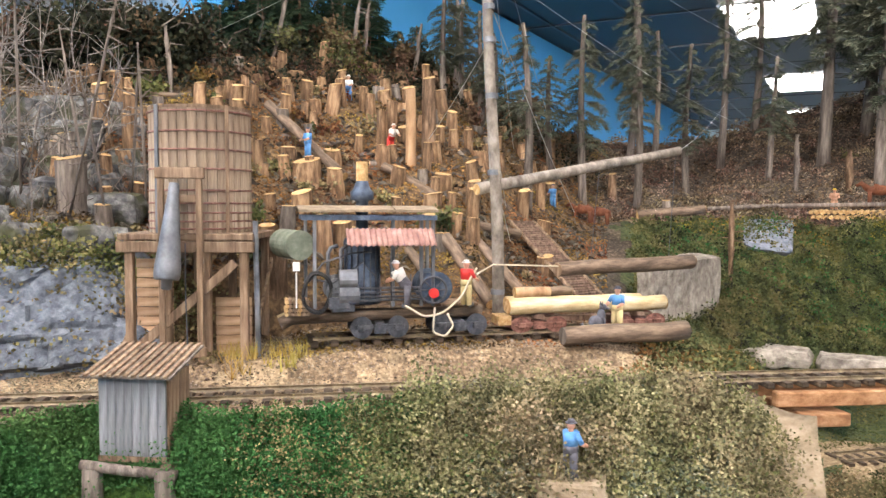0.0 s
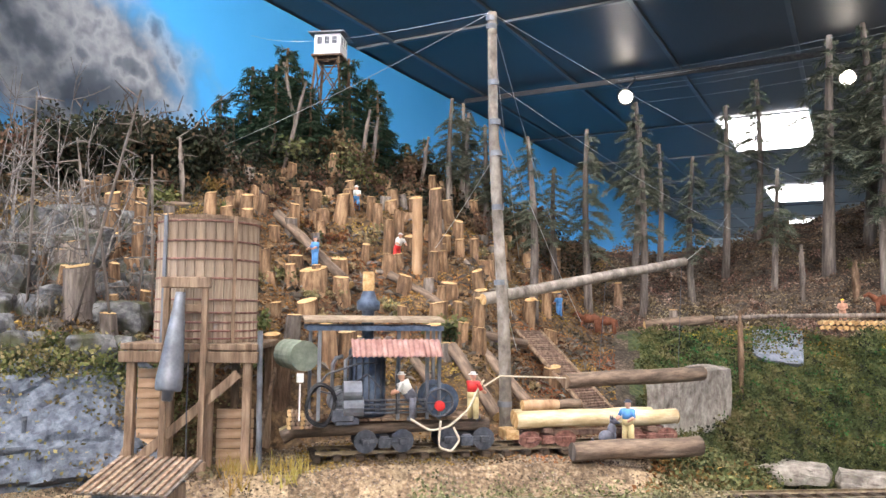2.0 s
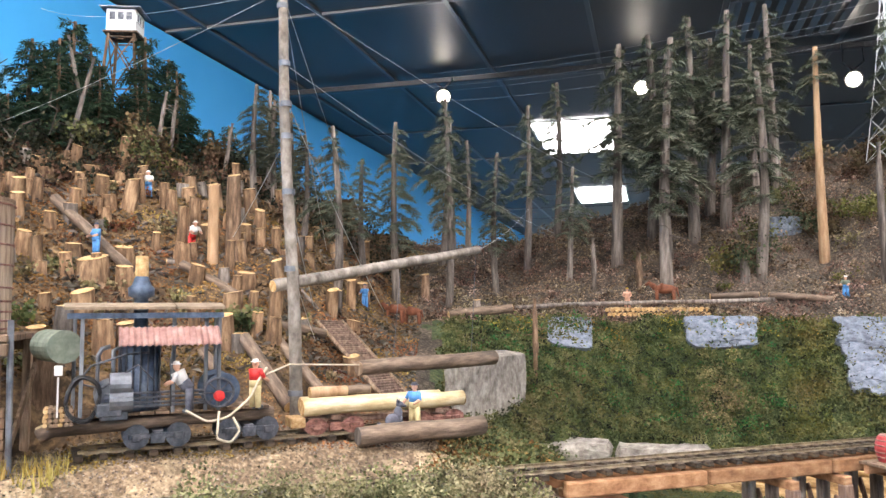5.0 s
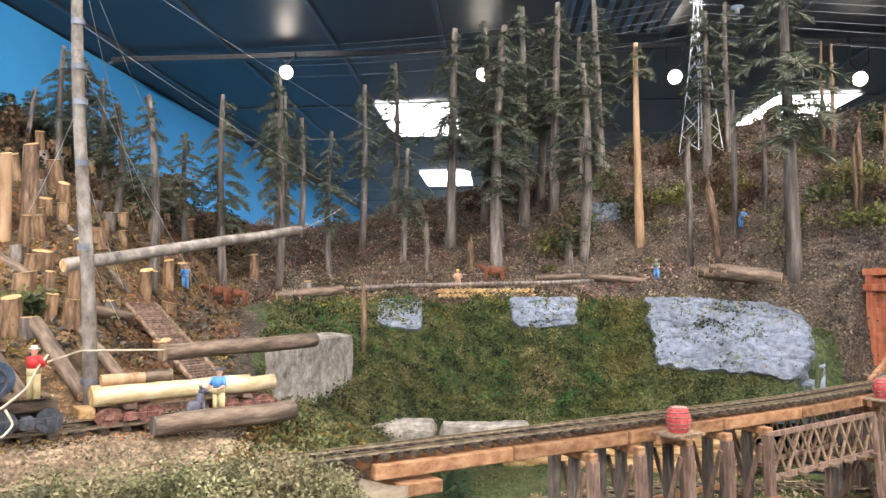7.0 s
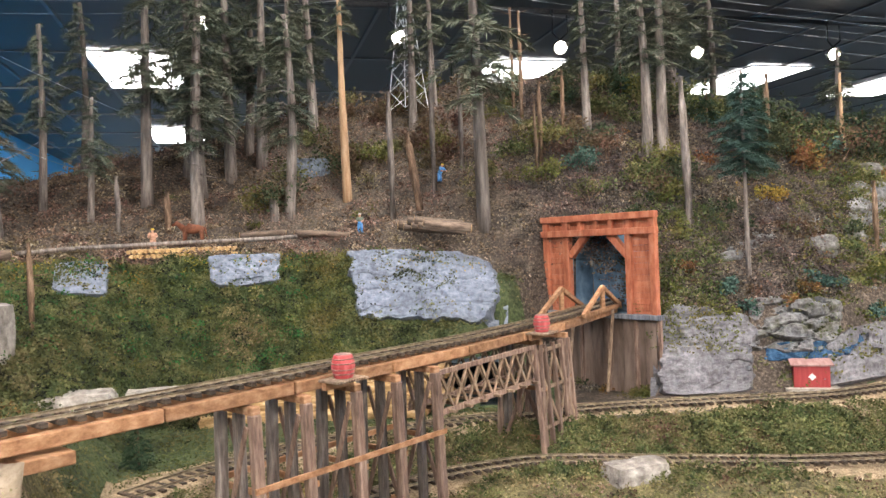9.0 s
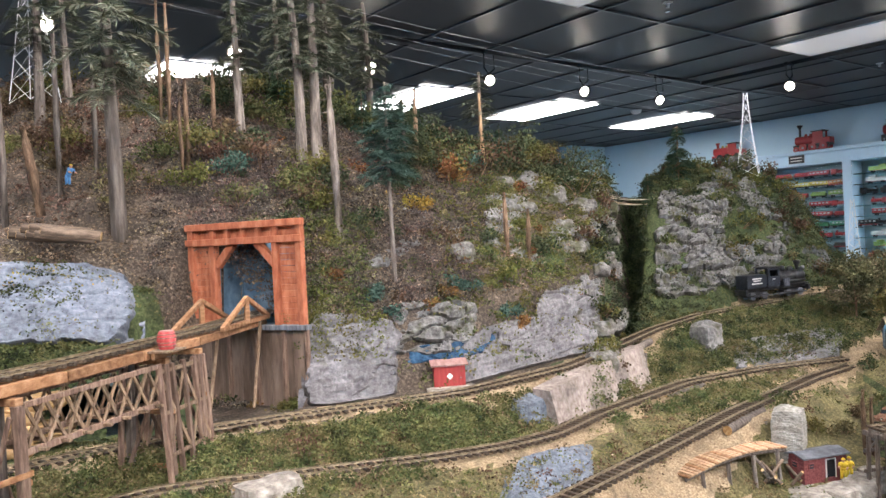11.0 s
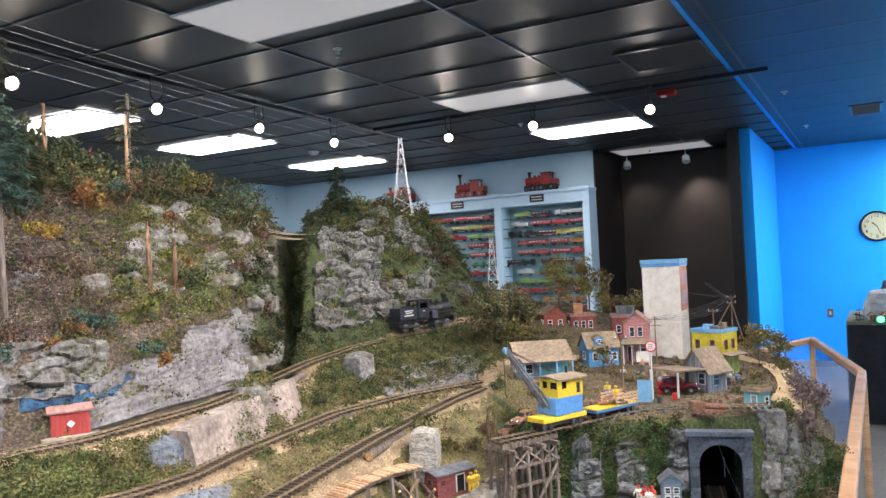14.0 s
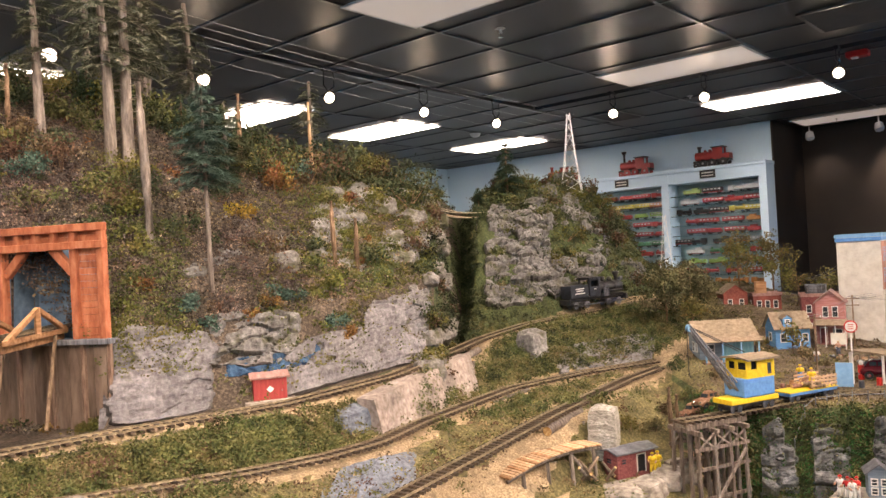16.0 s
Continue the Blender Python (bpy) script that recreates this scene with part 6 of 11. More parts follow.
def lookout():
    ob = thing("lookout_tower", "white fire lookout cabin on tall dark timber legs", "lookout tower", pose(-0.09, 2.16, 0, 0, 0, 20))
    zt, zb = 2.202, 1.86
    for sx in (-1, 1):
        for sy in (-1, 1):
            bm = bmx()
            cyl(bm, (sx * 0.052, sy * 0.052, zb), (sx * 0.026, sy * 0.026, zt), 0.0032, None, 6)
            part("leg", bm, M_bark, ob)
    for i, (z0, z1) in enumerate(((1.90, 2.0), (2.0, 2.10), (2.10, 2.195))):
        w0, w1 = 0.052 - 0.026 * (z0 - zb) / (zt - zb), 0.052 - 0.026 * (z1 - zb) / (zt - zb)
        for c_, s_ in ((1, 0), (0, 1), (-1, 0), (0, -1)):
            for flip in (1, -1):
                bm = bmx()
                a = Vector((c_ * w0 - s_ * w0 * flip, s_ * w0 + c_ * w0 * flip, z0))
                b = Vector((c_ * w1 + s_ * w1 * flip, s_ * w1 - c_ * w1 * flip, z1))
                cyl(bm, a, b, 0.0016, None, 5)
                part("brace", bm, M_bark, ob)
            bm = bmx()
            cyl(bm, (c_ * w1 - s_ * w1, s_ * w1 + c_ * w1, z1), (c_ * w1 + s_ * w1, s_ * w1 - c_ * w1, z1), 0.0016, None, 5)
            part("girt", bm, M_bark, ob)
    for i in range(20):
        bm = bmx()
        box(bm, (-0.005 + 0.003 * i, -0.03 + 0.004 * i * (1 if i < 9 else 0.2), zt - 0.012 * i), (0.012, 0.004, 0.0012))
        part("stair_tread", bm, M_bark, ob)
    bm = bmx()
    box(bm, (0, 0, zt + 0.002), (0.070, 0.070, 0.004))
    part("floor_deck", bm, M_bark, ob)
    bm = bmx()
    box(bm, (0, 0, zt + 0.028), (0.060, 0.060, 0.048), bevel=0.001)
    wl = part("cabin_wall", bm, M_white, ob)
    for rz in (0, 90, 180, 270):
        for x in (-0.017, 0.0, 0.017):
            bm = bmx()
            box(bm, (x, -0.0303, zt + 0.036), (0.012, 0.001, 0.017), pose(0, 0, 0, 0, 0, rz))
            w = part("window", bm, M_steel, ob)
            bm = bmx()
            for d in (-1, 1):
                box(bm, (x + d * 0.0065, -0.0308, zt + 0.036), (0.0012, 0.0016, 0.019), pose(0, 0, 0, 0, 0, rz))
                box(bm, (x, -0.0308, zt + 0.036 + d * 0.009), (0.0118, 0.0016, 0.0012), pose(0, 0, 0, 0, 0, rz))
            part("window_frame", bm, M_white, w)
    bm = bmx()
    b4 = [bm.verts.new((sx * 0.041, sy * 0.041, zt + 0.052)) for sx, sy in ((-1, -1), (1, -1), (1, 1), (-1, 1))]
    t4 = [bm.verts.new((sx * 0.041, sy * 0.041, zt + 0.054)) for sx, sy in ((-1, -1), (1, -1), (1, 1), (-1, 1))]
    ap = bm.verts.new((0, 0, zt + 0.070))
    bm.faces.new(b4[::-1])
    for k in range(4):
        bm.faces.new((b4[k], b4[(k + 1) % 4], t4[(k + 1) % 4], t4[k]))
        bm.faces.new((t4[k], t4[(k + 1) % 4], ap))
    part("roof", bm, M_galv, ob)


lookout()
# tangle of bare twigs and saplings at the hill's end
for b, r, s in ((-57.5, 0.98, .09), (-55.5, 1.05, .09), (-54, 0.95, .07), (-52.5, 1.1, .08), (-56, 1.2, .09), (-53, 1.25, .07), (-58.5, 1.1, .1), (-51, 0.98, .06), (-57, 0.88, .06)):
    o = brush("dead_brush", s, "tangle of bare grey twigs among the stumps", 42)
    o.matrix_basis = Matrix.Translation(at(b, r))
for b, r, h, rx, ry in ((-57.8, .92, .24, 3, 4), (-55.0, .90, .26, 0, 20), (-52.6, .88, .18, 4, -8), (-50.0, .92, .20, 0, -3), (-51.0, .95, .17, 2, 8), (-49.2, .90, .14, 4, 4), (-53.8, .96, .20, 0, -12)):
    o = snag("dead_sapling", h, .0022, M_greybark, "thin bare grey sapling in the brush", 12)
    o.matrix_basis = Matrix.Translation(at(b, r)) @ pose(0, 0, 0, rx, ry, 0)
for k, (bs_, m_, lab, cnt) in enumerate((((-57, -22), L_dry, "dry olive scrub bush between the stumps", 34), ((-55, -24), L_green, "small green bush on the logged slope", 14), ((-52, -22), L_rust, "rust-red dry bush on the logged slope", 12))):
    for q in range(cnt):
        b = random.uniform(*bs_)
        R, _ = section(b)
        r = random.uniform(R[6], R[9])
        o = shrub("scrub_bush", random.uniform(.012, .022), m_, lab, 90, .005)
        o.matrix_basis = Matrix.Translation(at(b, r, -.003))
for b, r, s, m_ in ((-49.5, 1.30, .035, L_green), (-46.3, 1.36, .026, L_rust), (-36.4, 1.50, .055, L_ivy), (-35.0, 1.50, .05, L_moss), (-32.0, 1.55, .05, L_brownleaf), (-28.5, 1.02, .030, L_ivy), (-26.5, 1.45, .04, L_brownleaf), (-51.5, 1.38, .05, L_shade), (-44.0, .93, .03, L_green)):
    o = shrub("bush", s, m_, "leafy bush on the hillside", 420, .006)
    o.matrix_basis = Matrix.Translation(at(b, r, -.004))
scatter("bark_litter", "bark chips and sawdust strewn over the logged slope", "litter", L_chip, 42000, between(-60, -16, 6, 9), .0042)
scatter("bark_litter", "bark chips and sawdust around the spur", "litter", L_chip, 3000, between(-40, -17, 4, 6), .0032)
scatter("slope_twigs", "broken twigs strewn over the logged slope", "litter", L_twig, 5000, between(-60, -16, 6, 9), .008, long=1.6)
scatter("leaf_litter", "dead leaves covering the wooded slope", "litter", L_leaf, 52000, between(-18, 30, 7, 10), .0048)
scatter("leaf_litter", "dead leaves covering the wooded slope", "litter", L_leaf, 30000, between(28, 48, 7, 10), .0048)
scatter("ivy_cover", "dark green ivy leaves matting the bank", "ivy", L_ivy, 90000, between(-14, 19, 6, 7), 0.0042)
scatter("ivy_cover", "dark green ivy leaves matting the bank", "ivy", L_ivy, 13500, between(-14, 27, 5, 6), 0.0042)


def clumps(name, label, category, mat_, count, per, region, size, spread, h):
    """Tufted ground cover: low mounds of small leaves, uneven in height."""
    vs, fs = [], []
    for _ in range(count):
        b, r = region()
        c = at(b, r)
        if not clear(c, b):
            continue
        k = random.uniform(.5, 1.5)
        for _k in range(per):
            u, v = random.gauss(0, 1), random.gauss(0, 1)
            p = c + Vector((u * spread * k, v * spread * k, max(0, h * k * (1 - .35 * (u * u + v * v)) * random.uniform(.5, 1.15))))
            d = Vector((random.gauss(0, 1), random.gauss(0, 1), random.gauss(.3, .7))).normalized() * size * random.uniform(.6, 1.5)
            e = d.cross(Vector((random.gauss(0, 1), random.gauss(0, 1), random.gauss(0, 1)))).normalized() * size * .45
            i0 = len(vs)
            vs += [p, p + d * .5 + e, p + d, p + d * .5 - e]
            fs.append((i0, i0 + 1, i0 + 2, i0 + 3))
    me = bpy.data.meshes.new(name)
    me.from_pydata(vs, [], fs)
    me.materials.append(mat_)
    return tagged(new(name, me), label=label, category=category, kind="stuff")


clumps("ivy_clumps", "mounded dark and light green ivy on the bank", "ivy", L_ivy, 1430, 39, between(-14, 20, 6, 7), 0.0047, .009, .012)
clumps("ivy_clumps", "brighter green leafy mounds on the bank", "ivy", L_green, 363, 39, between(-14, 20, 6, 7), 0.0043, .008, .012)
clumps("moss_clumps", "yellow-olive mossy mounds on the bank", "moss", L_moss, 242, 36, between(-4, 16, 6, 7), 0.0040, .009, .010)
clumps("moss_clumps", "yellow moss strip running down beside the pale rock face", "moss", L_moss, 150, 40, between(9.6, 12.4, 6, 7, f0=.25), .0044, .009, .013)
clumps("moss_clumps", "tan dead growth in the ivy bank", "moss", L_dry, 60, 40, between(4.2, 6.4, 6, 7, f0=.35, f1=.75), .0044, .009, .013)
# mounds coloured near-black to give the ivy dark crevices
clumps("ivy_clumps", "leaf mounds in the ivy bank, darkness of hollows put into their colour", "ivy", L_dusk, 220, 40, between(-13, 19, 6, 7), .0046, .010, .012)
clumps("ivy_clumps", "blue-green leaf mounds in the ivy bank", "ivy", L_turf, 130, 40, between(-13, 10, 6, 7, f0=.3), .0044, .009, .012)
clumps("moss_clumps", "golden dead leaves along the top of the ivy bank", "moss", L_gold, 60, 36, between(-12, 22, 6, 7, f0=.85), .0040, .010, .010)
clumps("scrub_clumps", "low olive scrub mounds on the valley benches", "ground cover", L_dry, 990, 30, between(-4, 66, 3, 5), 0.0037, .009, .009)
clumps("scrub_clumps", "taller green bushes along the valley banks", "ground cover", L_green, 352, 51, between(36, 67, 4, 5, f0=.15, f1=.85), 0.0042, .010, .018)
clumps("bench_green", "dense green brush on the banks between the lower tracks", "brush", L_green, 900, 44, between(22, 66, 3, 5), .0042, .009, .013)
clumps("bench_green", "darker green brush on the banks between the lower tracks", "brush", L_ivy, 1100, 44, between(14, 66, 3, 5), .0042, .009, .012)
clumps("bench_green", "olive brush below the branch track", "brush", L_dry, 500, 44, between(14, 66, 1, 3), .0042, .009, .010)
clumps("bench_green", "mossy brush below the branch track", "brush", L_green, 420, 44, between(10, 66, 1, 3), .0042, .009, .010)
# shadow in the gorge comes from the dark leaf colour of these clumps
clumps("gorge_ivy", "ivy hanging in the gorge, shadow put into its dark leaves", "ivy", L_shade, 620, 39, between(52.3, 55.0, 5, 10), 0.0050, .010, .014)
clumps("soil_clods", "brown soil and dead leaves on the benches", "litter", L_leaf, 500, 18, between(4, 67, 2, 5), .0045, .010, .004)
clumps("ivy_clumps", "dark green mounds on the valley benches", "ivy", L_ivy, 600, 33, between(2, 68, 3, 5), 0.0040, .008, .009)
clumps("slope_brush", "brown brush and dead leaves on the wooded slope", "brush", L_leaf, 1700, 20, between(-16, 51, 7, 10), .0058, .008, .012)
clumps("slope_brush", "dark brown brush on the logged skyline", "brush", L_brownleaf, 420, 22, between(-60, -17, 8, 9, f0=.5), .007, .010, .022)
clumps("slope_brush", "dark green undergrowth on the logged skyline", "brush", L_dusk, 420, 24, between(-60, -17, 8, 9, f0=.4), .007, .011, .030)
clumps("bank_foam", "mossy green mounds above the blue rock", "moss", L_green, 121, 39, between(-64, -48, 5, 6), 0.0040, .010, .012)
clumps("bank_foam", "brown scrub above the blue rock", "brush", L_dry, 176, 36, between(-64, -46, 4, 6), 0.0040, .010, .012)
for k in range(16):
    b = random.uniform(-60, -50)
    r = random.uniform(.84, 1.15)
    rock("boulder", at(b, r), (random.uniform(.014, .03), random.uniform(.012, .02), random.uniform(.010, .018)), M_rock, "dark grey boulder among brush at the hill's end", random.uniform(0, 180), .3, random.uniform(-20, 20))
for k in range(18):
    b = random.uniform(-63, -52)
    R, _ = section(b)
    w = random.uniform(.018, .038)
    rock("boulder", at(b, random.uniform(R[6] - .02, R[8]), w * .15), (w, w * .7, w * random.uniform(.5, .8)), M_rock, "squared grey boulder stacked at the hill's end", random.uniform(0, 180), .28, random.uniform(-18, 18))
clumps("bank_bush", "tall olive-grey bushes on the bank below the track", "bush", L_sage, 420, 150, between(-31, -5, 1, 2, f0=.35), .0028, .015, .030)
# brown valley floor tinted ochre to carry the golden light under the trestle
scatter("ochre_soil", "brown soil and chips under the trestle, golden light put into the colour", "soil", L_ochre, 16000, between(-3, 20, 1, 4), .0042)
clumps("ochre_soil", "brown dead growth under the trestle, golden light put into the colour", "soil", L_ochre, 260, 40, between(0, 20, 1, 4), .0042, .010, .008)
scatter("ochre_soil", "tan soil showing along the foot of the bank", "soil", L_ochre, 5000, between(-30, -8, 0, 1), .0030)
clumps("footing_growth", "leaf litter and weeds at the foot of the ivy bank", "brush", L_ivy, 170, 40, between(-12.5, -6.5, 3, 6), .0044, .010, .011)
clumps("footing_growth", "brown chips at the foot of the ivy bank", "brush", L_chip, 170, 30, between(-14, -6.5, 3, 6), .0044, .010, .006)
clumps("bank_bush", "green bushes on the bank below the track", "bush", L_green, 150, 140, between(-36, -5, 1, 2, f0=.35), .0028, .014, .026)
clumps("bank_foam", "deep green turf below the track", "ground cover", L_turf, 1120, 68, between(-70, -36, 1, 2, f0=.4), .0024, .008, .010)
clumps("bank_foam", "green tufts running out into the olive scrub", "ground cover", L_turf, 260, 66, between(-38, -26, 1, 2), .0024, .009, .012)
clumps("bank_foam", "brown-olive tufts running into the green turf", "ground cover", L_dry, 200, 61, between(-44, -34, 1, 2), .0024, .009, .012)
clumps("bank_foam", "grey-green bushy tufts on the bank", "ground cover", L_olive, 120, 110, between(-30, -6, 1, 2), .0028, .012, .020)
clumps("portal_ivy", "green growth beside the red portal", "ivy", L_ivy, 200, 40, between(19, 26, 6, 7), .0046, .010, .012)
clumps("slope_moss", "yellow-green moss and low growth between the rocks", "moss", L_moss, 200, 30, between(42, 52.5, 6, 10), .0062, .010, .012)
clumps("slope_moss", "dark green low growth between the rocks", "moss", L_ivy, 300, 30, between(40, 52.5, 6, 10), .0062, .011, .014)
clumps("slope_brush", "rust-red autumn leaves between the rocks", "brush", L_rust, 22, 30, between(30, 52.5, 6, 10), .006, .008, .014)
clumps("slope_brush", "brown brush along the skyline", "brush", L_leaf, 300, 20, between(-16, 52, 9, 10, f0=.5), .007, .012, .026)
clumps("bank_foam", "bright green mounds on the bank below the track", "ground cover", L_turf, 739, 66, between(-70, -34, 0, 2), .0024, .010, .012)
clumps("bank_foam", "olive mounds on the bank below the track", "ground cover", L_sage, 700, 80, between(-36, -4, 1, 2), .0026, .011, .014)
clumps("cliff_ivy", "black-green brush on the east cliffs", "ivy", L_shade, 700, 44, between(55, 68, 6, 10), 0.0056, .012, .020)
clumps("cliff_ivy", "dark ivy mounds on the east cliffs", "ivy", L_ivy, 990, 39, between(54.5, 69, 5, 10), 0.0050, .010, .014)
for b0, b1, q in ((69, 79.3, 1.0), (84.0, 88, .5)):
    clumps("cliff_ivy", "green ivy hanging on the town cliff", "ivy", L_ivy, int(480 * q), 45, between(b0, b1, 3, 3, f0=.0, f1=2.0), 0.0050, .009, .008)
    clumps("cliff_ivy", "brighter green leaves on the town cliff", "ivy", L_turf, int(300 * q), 42, between(b0, b1, 3, 3, f0=.0, f1=2.0), 0.0043, .009, .008)
    clumps("cliff_ivy", "dry growth along the top of the town cliff", "ivy", L_dry, int(110 * q), 39, between(b0, b1, 4, 4, f0=-.1, f1=1.15), 0.0043, .009, .010)
scatter("gravel_stones", "loose grey stones along the track", "gravel", L_stone, 14000, between(-62, -14, 2, 5), .0024)
scatter("gravel_stones", "loose stones along the main track", "gravel", L_stone, 3000, between(-14, -4, 2, 3), .0024)
scatter("green_foam", "clumps of bright green ground cover", "ground cover", L_turf, 58500, between(-70, -34, 0, 2), .0023)
scatter("scrub_foam", "olive scrub covering the bank below the track", "ground cover", L_dry, 54000, between(-34, -4, 1, 2), .0023)
scatter("scrub_foam", "olive scrub covering the valley floor", "ground cover", L_dry, 39000, between(-4, 60, 1, 5), 0.0033)
scatter("green_foam", "clumps of green ground cover on the benches", "ground cover", L_ivy, 16000, between(2, 66, 3, 5), 0.0036)
scatter("ivy_cover", "dark green growth on the east cliffs", "ivy", L_ivy, 33000, between(54.5, 72, 5, 10), 0.0043)
vs, fs = [], []
for k in range(26):
    c = at(random.uniform(-45.5, -39.5), random.uniform(.685, .74))
    for q in range(12):
        u = c + Vector((random.gauss(0, .003), random.gauss(0, .003), -.002))
        e = u + Vector((random.gauss(0, .005), random.gauss(0, .005), random.uniform(.010, .022)))
        n_ = Vector((random.gauss(0, 1), random.gauss(0, 1), 0)).normalized() * .0007
        i0 = len(vs)
        vs += [u - n_, u + n_, e]
        fs.append((i0, i0 + 1, i0 + 2))
me = bpy.data.meshes.new("straw_tufts")
me.from_pydata(vs, [], fs)
me.materials.append(L_straw)
tagged(new("straw_tufts", me), label="straw-coloured upright grass tufts at the water tower", category="grass", kind="stuff")

# ---- timber trestle of the main line ----
MAIN = sm([(0.883, 1.548), (1.156, 1.735), (1.40, 1.905), (1.66, 2.13), (1.86, 2.34)], 60)


def on_main(f):
    """Place and heading of the main line, from abutment (0) to portal (1)."""
    i = f * 59
    k = min(58, int(i))
    p = MAIN[k] + (MAIN[k + 1] - MAIN[k]) * (i - k)
    d = MAIN[k + 1] - MAIN[k]
    return p, math.degrees(math.atan2(d[1], d[0]))


def beam(bm, a, b, w, h):
    a, b = Vector(a), Vector(b)
    d = b - a
    M = Matrix.Translation((a + b) / 2) @ d.to_track_quat("X", "Z").to_matrix().to_4x4()
    box(bm, (0, 0, 0), (d.length, w, h), M, bevel=min(w, h) * 0.12)


trestle = thing("timber_trestle", "weathered timber trestle bridge with orange stringers", "bridge")
DZ = RT - 0.0045
for s in (-0.021, 0.021):
    for i in range(8):
        f0, f1 = i / 8, (i + 1) / 8
        (p0, a0), (p1, a1) = on_main(f0), on_main(f1 - 0.002)
        n0, n1 = Vector((-math.sin(radians(a0)), math.cos(radians(a0)), 0)) * s, Vector((-math.sin(radians(a1)), math.cos(radians(a1)), 0)) * s
        bm = bmx()
        beam(bm, Vector((p0[0], p0[1], DZ - 0.0105)) + n0, Vector((p1[0], p1[1], DZ - 0.0105)) + n1, 0.010, 0.014)
        part("stringer", bm, M_orange, trestle)


def bent(f, zb, posts=4, spread=0.058):
    """A row of posts under the deck, with cap, sill and crossed braces."""
    p, a = on_main(f)
    B = part("bent", (lambda q: (box(q, (0, 0, DZ - 0.024), (0.011, spread + 0.014, 0.009), bevel=0.001), q)[-1])(bmx()), M_orange, trestle)
    B.matrix_basis = pose(p[0], p[1], 0, 0, 0, a)
    for j, t in enumerate((-.5, .5) if posts < 4 else (-.55, .55)):
        bm = bmx()
        beam(bm, (0, t * spread * 1.25, zb - 0.02), (0, t * spread, DZ - 0.028), 0.0118, 0.0118)
        part("post", bm, M_trestle if t < 0 else M_greybark, B)
    if posts == 4:
        bm = bmx()
        beam(bm, (0.002, 0, zb - 0.02), (0.002, 0, DZ - 0.028), 0.011, 0.011)
        part("post", bm, M_greybark, B)
    for s in (-1, 1):
        bm = bmx()
        beam(bm, (s * 0.0085, -s * spread * .62, zb + 0.015), (s * 0.0085, s * spread * .5, DZ - 0.04), 0.0028, 0.006)
        part("brace", bm, M_trestle, B)
    for z in (zb + 0.02, (zb + DZ) / 2):
        bm = bmx()
        box(bm, (0.0090, 0, z), (0.004, spread * 1.3, 0.007), bevel=0.0005)
        part("girt", bm, M_orange, B)
    return B


for f, zb in ((0.201, 1.235), (0.256, 1.225), (0.317, 1.225), (0.372, 1.225), (0.432, 1.23), (0.658, 1.262), (0.735, 1.275)):
    bent(f, zb, 3 if f > .6 else 4)
# slender braced tower between the last two bents
for s in (-0.038, 0.038):
    feet = []
    for f in (0.645, 0.672, 0.697, 0.722, 0.745):
        p, a = on_main(f)
        n = Vector((-math.sin(radians(a)), math.cos(radians(a)), 0))
        lo, hi = Vector((p[0], p[1], 1.25)) + n * s * 1.15, Vector((p[0], p[1], DZ - .03)) + n * s * .8
        feet.append((lo, hi))
        bm = bmx()
        beam(bm, lo, hi, .0075, .0075)
        part("tower_post", bm, M_trestle, trestle)
    for k in (.28, .62, .95):
        bm = bmx()
        beam(bm, feet[0][0].lerp(feet[0][1], k), feet[-1][0].lerp(feet[-1][1], k), .004, .006)
        part("tower_girt", bm, M_oldwood, trestle)
    for i, j in ((0, 2), (2, 0), (2, 4), (4, 2)):
        bm = bmx()
        beam(bm, feet[i][0].lerp(feet[i][1], .25), feet[j][0].lerp(feet[j][1], .92), .003, .0055)
        part("tower_brace", bm, M_oldwood, trestle)
# longitudinal girts between the bents
for s in (-0.040, 0.040):
    for z in (1.262, 1.36):
        bm = bmx()
        (p0, a0), (p1, a1) = on_main(0.195), on_main(0.44)
        n = Vector((-math.sin(radians(a0)), math.cos(radians(a0)), 0)) * s
        beam(bm, Vector((p0[0], p0[1], z)) + n, Vector((p1[0], p1[1], z)) + n, 0.003, 0.007)
        part("girt", bm, M_orange, trestle)
# lattice truss between the bents and the tower
for s in (-0.030, 0.030):
    fr = (0.44, 0.652)
    (p0, a0), (p1, a1) = on_main(fr[0]), on_main(fr[1])
    n = Vector((-math.sin(radians(a0)), math.cos(radians(a0)), 0)) * s
    A, B_ = Vector((p0[0], p0[1], 0)) + n, Vector((p1[0], p1[1], 0)) + n
    zt, zl = DZ - 0.030, DZ - 0.085
    for z, w in ((zt, 0.007), (zl, 0.008)):
        bm = bmx()
        beam(bm, A + Vector((0, 0, z)), B_ + Vector((0, 0, z)), 0.005, w)
        part("chord", bm, M_trestle, trestle)
    for i in range(8):
        for flip in (0, 1):
            bm = bmx()
            g0, g1 = i / 8, (i + 1) / 8
            a_, b_ = (g0, g1) if not flip else (g1, g0)
            beam(bm, A + (B_ - A) * a_ + Vector((0, 0, zl)), A + (B_ - A) * b_ + Vector((0, 0, zt)), 0.003, 0.0045)
            part("diagonal", bm, M_oldwood, trestle)
    for i in range(7):
        bm = bmx()
        q = A + (B_ - A) * (i + .5) / 7
        beam(bm, q + Vector((0, 0, zl)) - n * 1.5, q + Vector((0, 0, zl)) + n * 0.5, 0.006, 0.004)
        part("cross_tie", bm, M_oldwood, trestle)
copy_thing(spruce[0], Matrix.Translation((0.945, 2.022, 1.290)) @ Matrix.Diagonal((.42, .42, .46, 1)))
